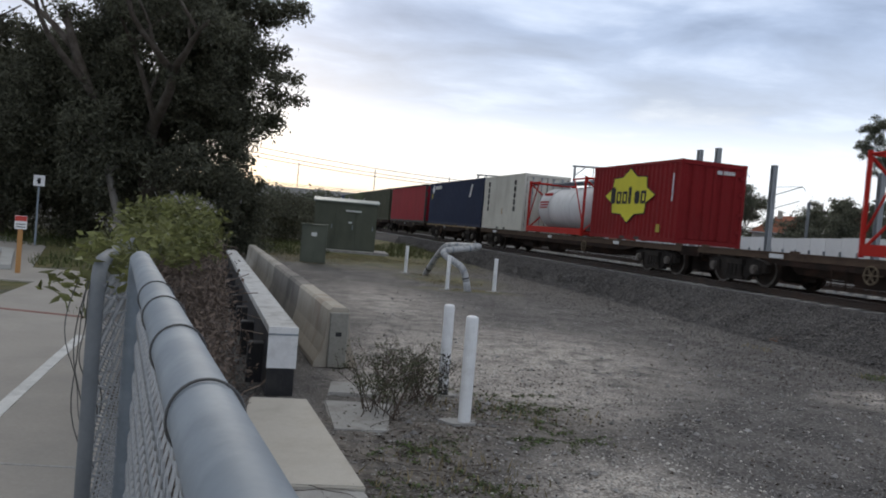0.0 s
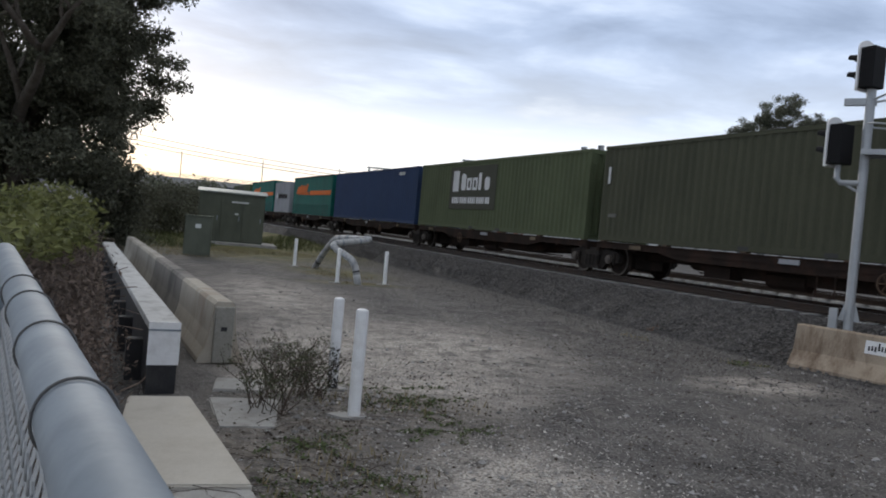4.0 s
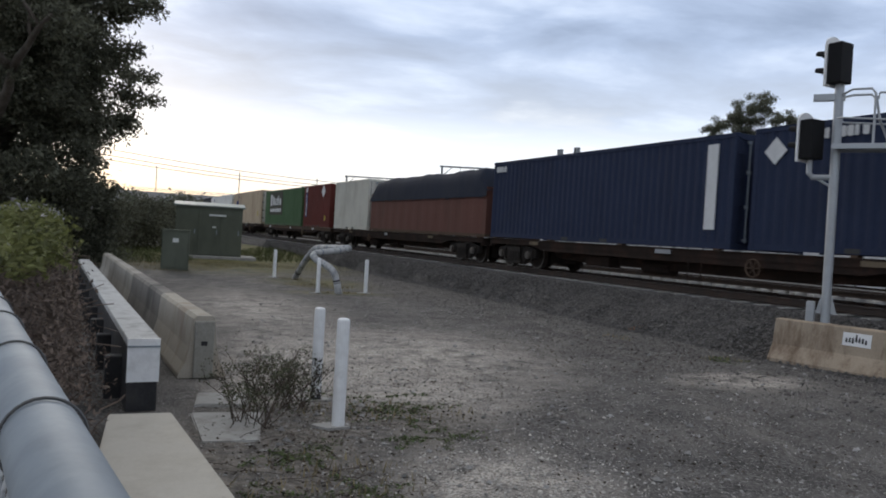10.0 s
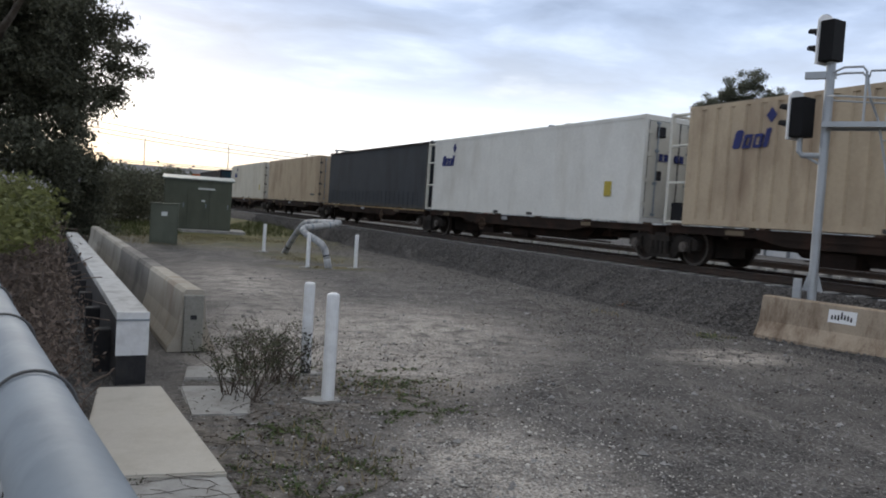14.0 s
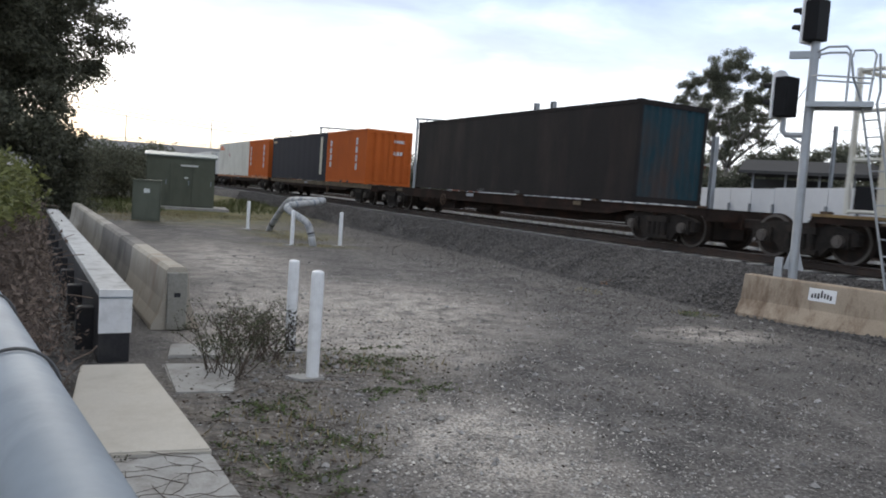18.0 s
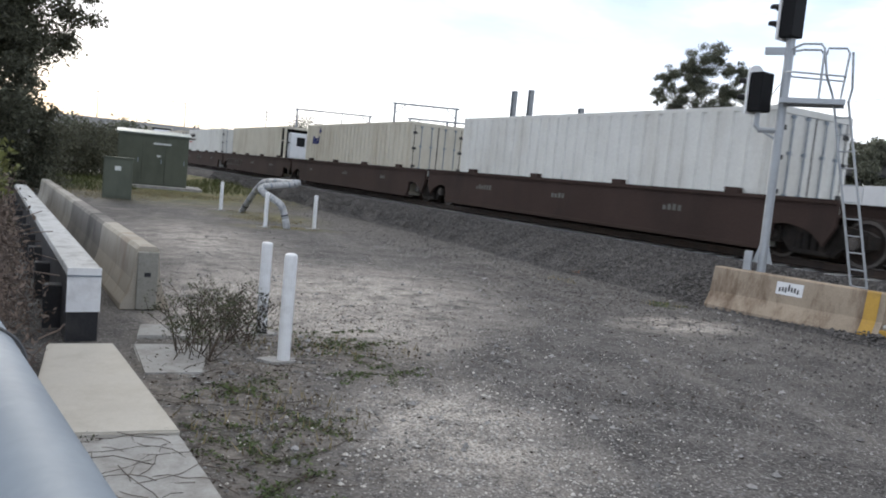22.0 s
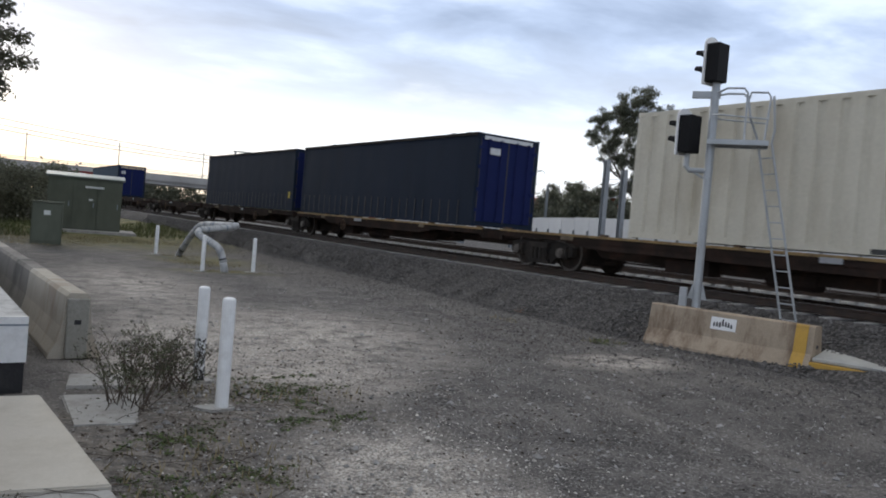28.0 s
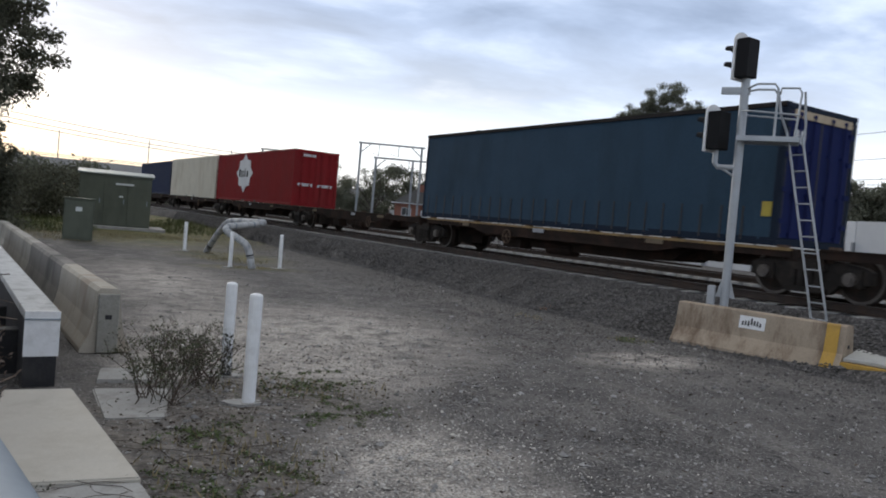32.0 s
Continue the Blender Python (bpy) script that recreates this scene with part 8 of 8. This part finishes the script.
def gantry(x0, y0, x1, y1, top, label, posts=2, drop=0.0):
    d = Vector((x1 - x0, y1 - y0, 0))
    th = root("catenary_gantry", pose(x0, y0, 0.5, 0, 0, math.degrees(math.atan2(d.y, d.x))), label, "gantry", "catenary gantries")
    L, h = d.length, top - 0.5
    for i in range(posts):
        x = L * i / (posts - 1)
        part("post", boxes((x - 0.13, x + 0.13, -0.13, 0.13, -0.4, h)), M["steel_pole"], th)
    part("beam", tubes(([(-0.3, 0, h - 0.1), (L + 0.4, 0, h - 0.1 - drop)], 0.12), seg=6), M["steel_pole"], th)
    for a, b in ((0, 1.3), (L, L - 1.3)):
        part("brace", tubes(([(a, 0, h - 1.3), (b, 0, h - 0.15)], 0.06), seg=6), M["steel_pole"], th)
    for k in (0.3, 0.62):
        part("dropper", tubes(([(L * k, 0, h - 0.1), (L * k, 0, h - 1.5)], 0.05), ([(L * k, 0, h - 1.5), (L * k - 1.4, 0.2, h - 1.0)], 0.03), seg=6), M["steel_pole"], th)


gantry(15.05, 93.8, 22.4, 92.3, 11.0, "grey steel catenary gantry over the far tracks")
gantry(16.9, 93.0, 30.2, 90.1, 9.3, "long grey steel catenary gantry over the far tracks", 4)
gantry(4.3, 118, 15.0, 116.5, 10.8, "grey steel catenary gantry far along the line")
for z in (10.8, 11.4, 13.6, 16.5):
    cable("power_line", (70, 120, z + 1.5), (64, 18, z - 0.6), 1.2, 0.03, "thin dark overhead power line")
for x, y in ((70, 120), (64, 18)):
    pp = root("power_pole", pose(x, y, 0), "tall timber power pole carrying overhead lines", "pole", "power poles")
    part("mast", tubes(([(0, 0, -0.3), (0, 0, 18.4)], 0.16), seg=8), M["bark"], pp)
    part("cross_arm", boxes((-1.0, 1.0, -0.06, 0.06, 15.6, 15.75)), M["bark"], pp)


def white_wall():
    th = root("white_wall", pose(29.9, 0, 0, 0, 0, 90.4), "pale panelled boundary wall with thin joints beyond the tracks", "wall", kind="structure")
    first = part("panel", boxes((0.02, 2.38, -0.06, 0.06, 0.3, 3.62), bevel=0.01), M["wall_white"], th)
    first.matrix_basis = pose(14, 0, 0)
    post = part("post", boxes((-0.06, 0.06, 0.06, 0.22, 0.3, 2.6)), M["steel_pole"], th)
    post.matrix_basis = pose(14, 0, 0)
    rng = random.Random(2)
    for i in range(1, 56):
        for o in (first, post):
            c = o.copy()
            scene.collection.objects.link(c)
            c.matrix_basis = pose(14 + 2.4 * i, 0, rng.uniform(-0.06, 0.06) if o is first else 0)


white_wall()


# ---- houses and trees behind the wall ----
def house(x, y, turn, w, d, eave, ridge, wall, roof, label):
    th = root("house", pose(x, y, 0.5, 0, 0, turn), label, "house", "houses behind the wall")
    part("walls", boxes((0, w, 0, d, 0, eave)), M[wall], th)
    r = bmesh.new()
    v = [r.verts.new(p) for p in ((-0.5, -0.5, eave), (w + 0.5, -0.5, eave), (w + 0.5, d + 0.5, eave), (-0.5, d + 0.5, eave), (d * 0.4, d / 2, ridge), (w - d * 0.4, d / 2, ridge))]
    for f in ((0, 1, 5, 4), (1, 2, 5), (2, 3, 4, 5), (3, 0, 4), (3, 2, 1, 0)):
        r.faces.new([v[i] for i in f])
    rf = part("roof", r, M[roof], th)
    part("chimney", boxes((w * 0.35, w * 0.35 + 0.7, d * 0.4, d * 0.4 + 0.7, ridge - 1.0, ridge + 0.7)), M[wall], rf)
    part("gutter", boxes((-0.5, w + 0.5, -0.6, -0.5, eave - 0.02, eave + 0.12)), M["wall_white"], th)
    n = max(2, int(w / 3))
    for i in range(n):
        a = w * (i + 0.3) / n
        win = part("window", boxes((a, a + 1.5, -0.04, 0.03, eave - 1.9, eave - 0.6)), M["wall_white"], th, "white window frame")
        part("pane", boxes((a + 0.08, a + 0.72, -0.05, -0.041, eave - 1.82, eave - 0.68), (a + 0.78, a + 1.42, -0.05, -0.041, eave - 1.82, eave - 0.68)), M["glass"], win, "dark glass")
    return th


house(25.0, 118, -12, 11, 8, 4.0, 6.6, "brickred", "station", "low red-brown brick house with a grey roof")
house(44.5, 112, -24, 9, 8, 4.8, 7.6, "render_wall", "rooftile", "pale house with a terracotta hip roof")
house(53.5, 108, -24, 12, 8, 5.0, 7.9, "brickred", "rooftile", "brick house with a terracotta hip roof")
house(46.8, 86, -30, 5, 6, 4.6, 6.4, "brickred", "rooftile", "small orange-roofed building behind the wall")
house(57.0, 52, -45, 14, 8, 5.2, 6.8, "brickred", "station", "brick house with a grey roof behind the wall")


def shelter():
    th = root("station_shelter", pose(41.2, 65.2, 0.5, 0, 0, -40), "long station canopy with a dull grey roof on posts", "shelter")
    part("roof", prism(bmesh.new(), [(-1.0, 5.3), (-1.0, 5.5), (2.4, 6.7), (6.0, 5.5), (6.0, 5.3), (2.4, 6.4)], "x", 0, 16), M["station"], th)
    for i in range(6):
        part("post", boxes((1 + 2.8 * i, 1.2 + 2.8 * i, 0.4, 0.6, 0, 5.6)), M["steel_pole"], th)
    part("back_wall", boxes((0.5, 7.5, 5.0, 5.2, 0, 5.0)), M["station"], th)
    part("fascia", boxes((0, 16, -1.08, -1.0, 5.22, 5.50)), M["station"], th)


shelter()

G = "trees behind the wall"
# the tall open gum: clumps on bare limbs, sky between them
rng = random.Random(21)
gum = []
for x, z, r in ((0, 18.6, 2.0), (-2.6, 17.6, 1.9), (-4.6, 16.2, 1.5), (-5.4, 14.2, 1.2), (2.6, 17.2, 1.7), (4.0, 15.0, 1.4), (-1.0, 15.6, 2.2), (1.6, 14.4, 1.8), (-3.2, 13.6, 1.9), (3.2, 12.6, 1.3), (0.2, 12.2, 2.0), (-2.2, 11.0, 1.5), (2.8, 10.4, 1.2), (0.6, 10.0, 1.5), (-0.6, 8.4, 1.4)):
    for k in range(24):
        a, q = rng.uniform(0, 6.28), rng.uniform(0.1, 1.0)
        gum.append((x * 0.88 + r * q * math.cos(a), x * -0.5 + rng.uniform(-1.5, 1.5), z + r * 0.9 * q * math.sin(a), r * 0.36, r * 0.40, r * 0.27))
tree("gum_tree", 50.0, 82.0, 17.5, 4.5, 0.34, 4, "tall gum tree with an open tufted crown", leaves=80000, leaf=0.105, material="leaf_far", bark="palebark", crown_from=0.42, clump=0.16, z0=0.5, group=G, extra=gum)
for i, (x, y, h, sp, nl) in enumerate(((42.5, 113, 11.6, 5.0, 3200), (36.5, 116, 9.0, 4.2, 2600), (52.5, 104, 9.4, 3.6, 2400), (58, 104, 9.6, 3.0, 2200), (30.5, 132, 10.0, 5.0, 2200), (24.5, 134, 10.4, 5.5, 2200), (45.5, 100, 7.8, 3.5, 1800), (52.5, 78, 9.0, 3.4, 2600), (55.5, 74, 8.6, 3.2, 2200), (46.8, 88, 8.6, 3.0, 2000),
                                         (52.6, 55.8, 8.4, 3.4, 4200), (57, 58.5, 7.2, 3.0, 2600), (62, 47, 9, 4, 2500), (61, 60, 9.5, 4, 2200), (17, 150, 11, 6, 1800), (66, 80, 10, 5, 2000), (67, 95, 11, 5, 2000), (12, 172, 12, 6, 1500), (60, 33, 9, 4, 2200), (66, 22, 10, 5, 2200))):
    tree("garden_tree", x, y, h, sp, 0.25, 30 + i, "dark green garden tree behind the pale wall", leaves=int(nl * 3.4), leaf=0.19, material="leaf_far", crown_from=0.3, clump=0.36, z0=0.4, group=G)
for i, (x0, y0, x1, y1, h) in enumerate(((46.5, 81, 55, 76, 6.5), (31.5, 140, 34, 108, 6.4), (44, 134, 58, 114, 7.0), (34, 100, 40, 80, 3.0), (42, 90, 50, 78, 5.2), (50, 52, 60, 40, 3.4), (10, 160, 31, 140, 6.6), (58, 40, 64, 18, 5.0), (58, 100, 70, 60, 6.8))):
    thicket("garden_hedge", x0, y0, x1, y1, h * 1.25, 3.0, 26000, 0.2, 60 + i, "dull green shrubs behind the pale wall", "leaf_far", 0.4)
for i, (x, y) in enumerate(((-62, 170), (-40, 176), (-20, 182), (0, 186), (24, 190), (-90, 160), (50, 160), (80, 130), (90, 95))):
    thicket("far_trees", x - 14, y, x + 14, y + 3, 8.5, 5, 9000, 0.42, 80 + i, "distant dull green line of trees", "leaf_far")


def motions():
    """The train runs past at about 57 km/h, gathering a little speed."""
    for thing, q, off, z in TRAIN:
        walk(thing, [(t, along_pose(q - travelled(t), off, z)) for t in range(33)])


motions()
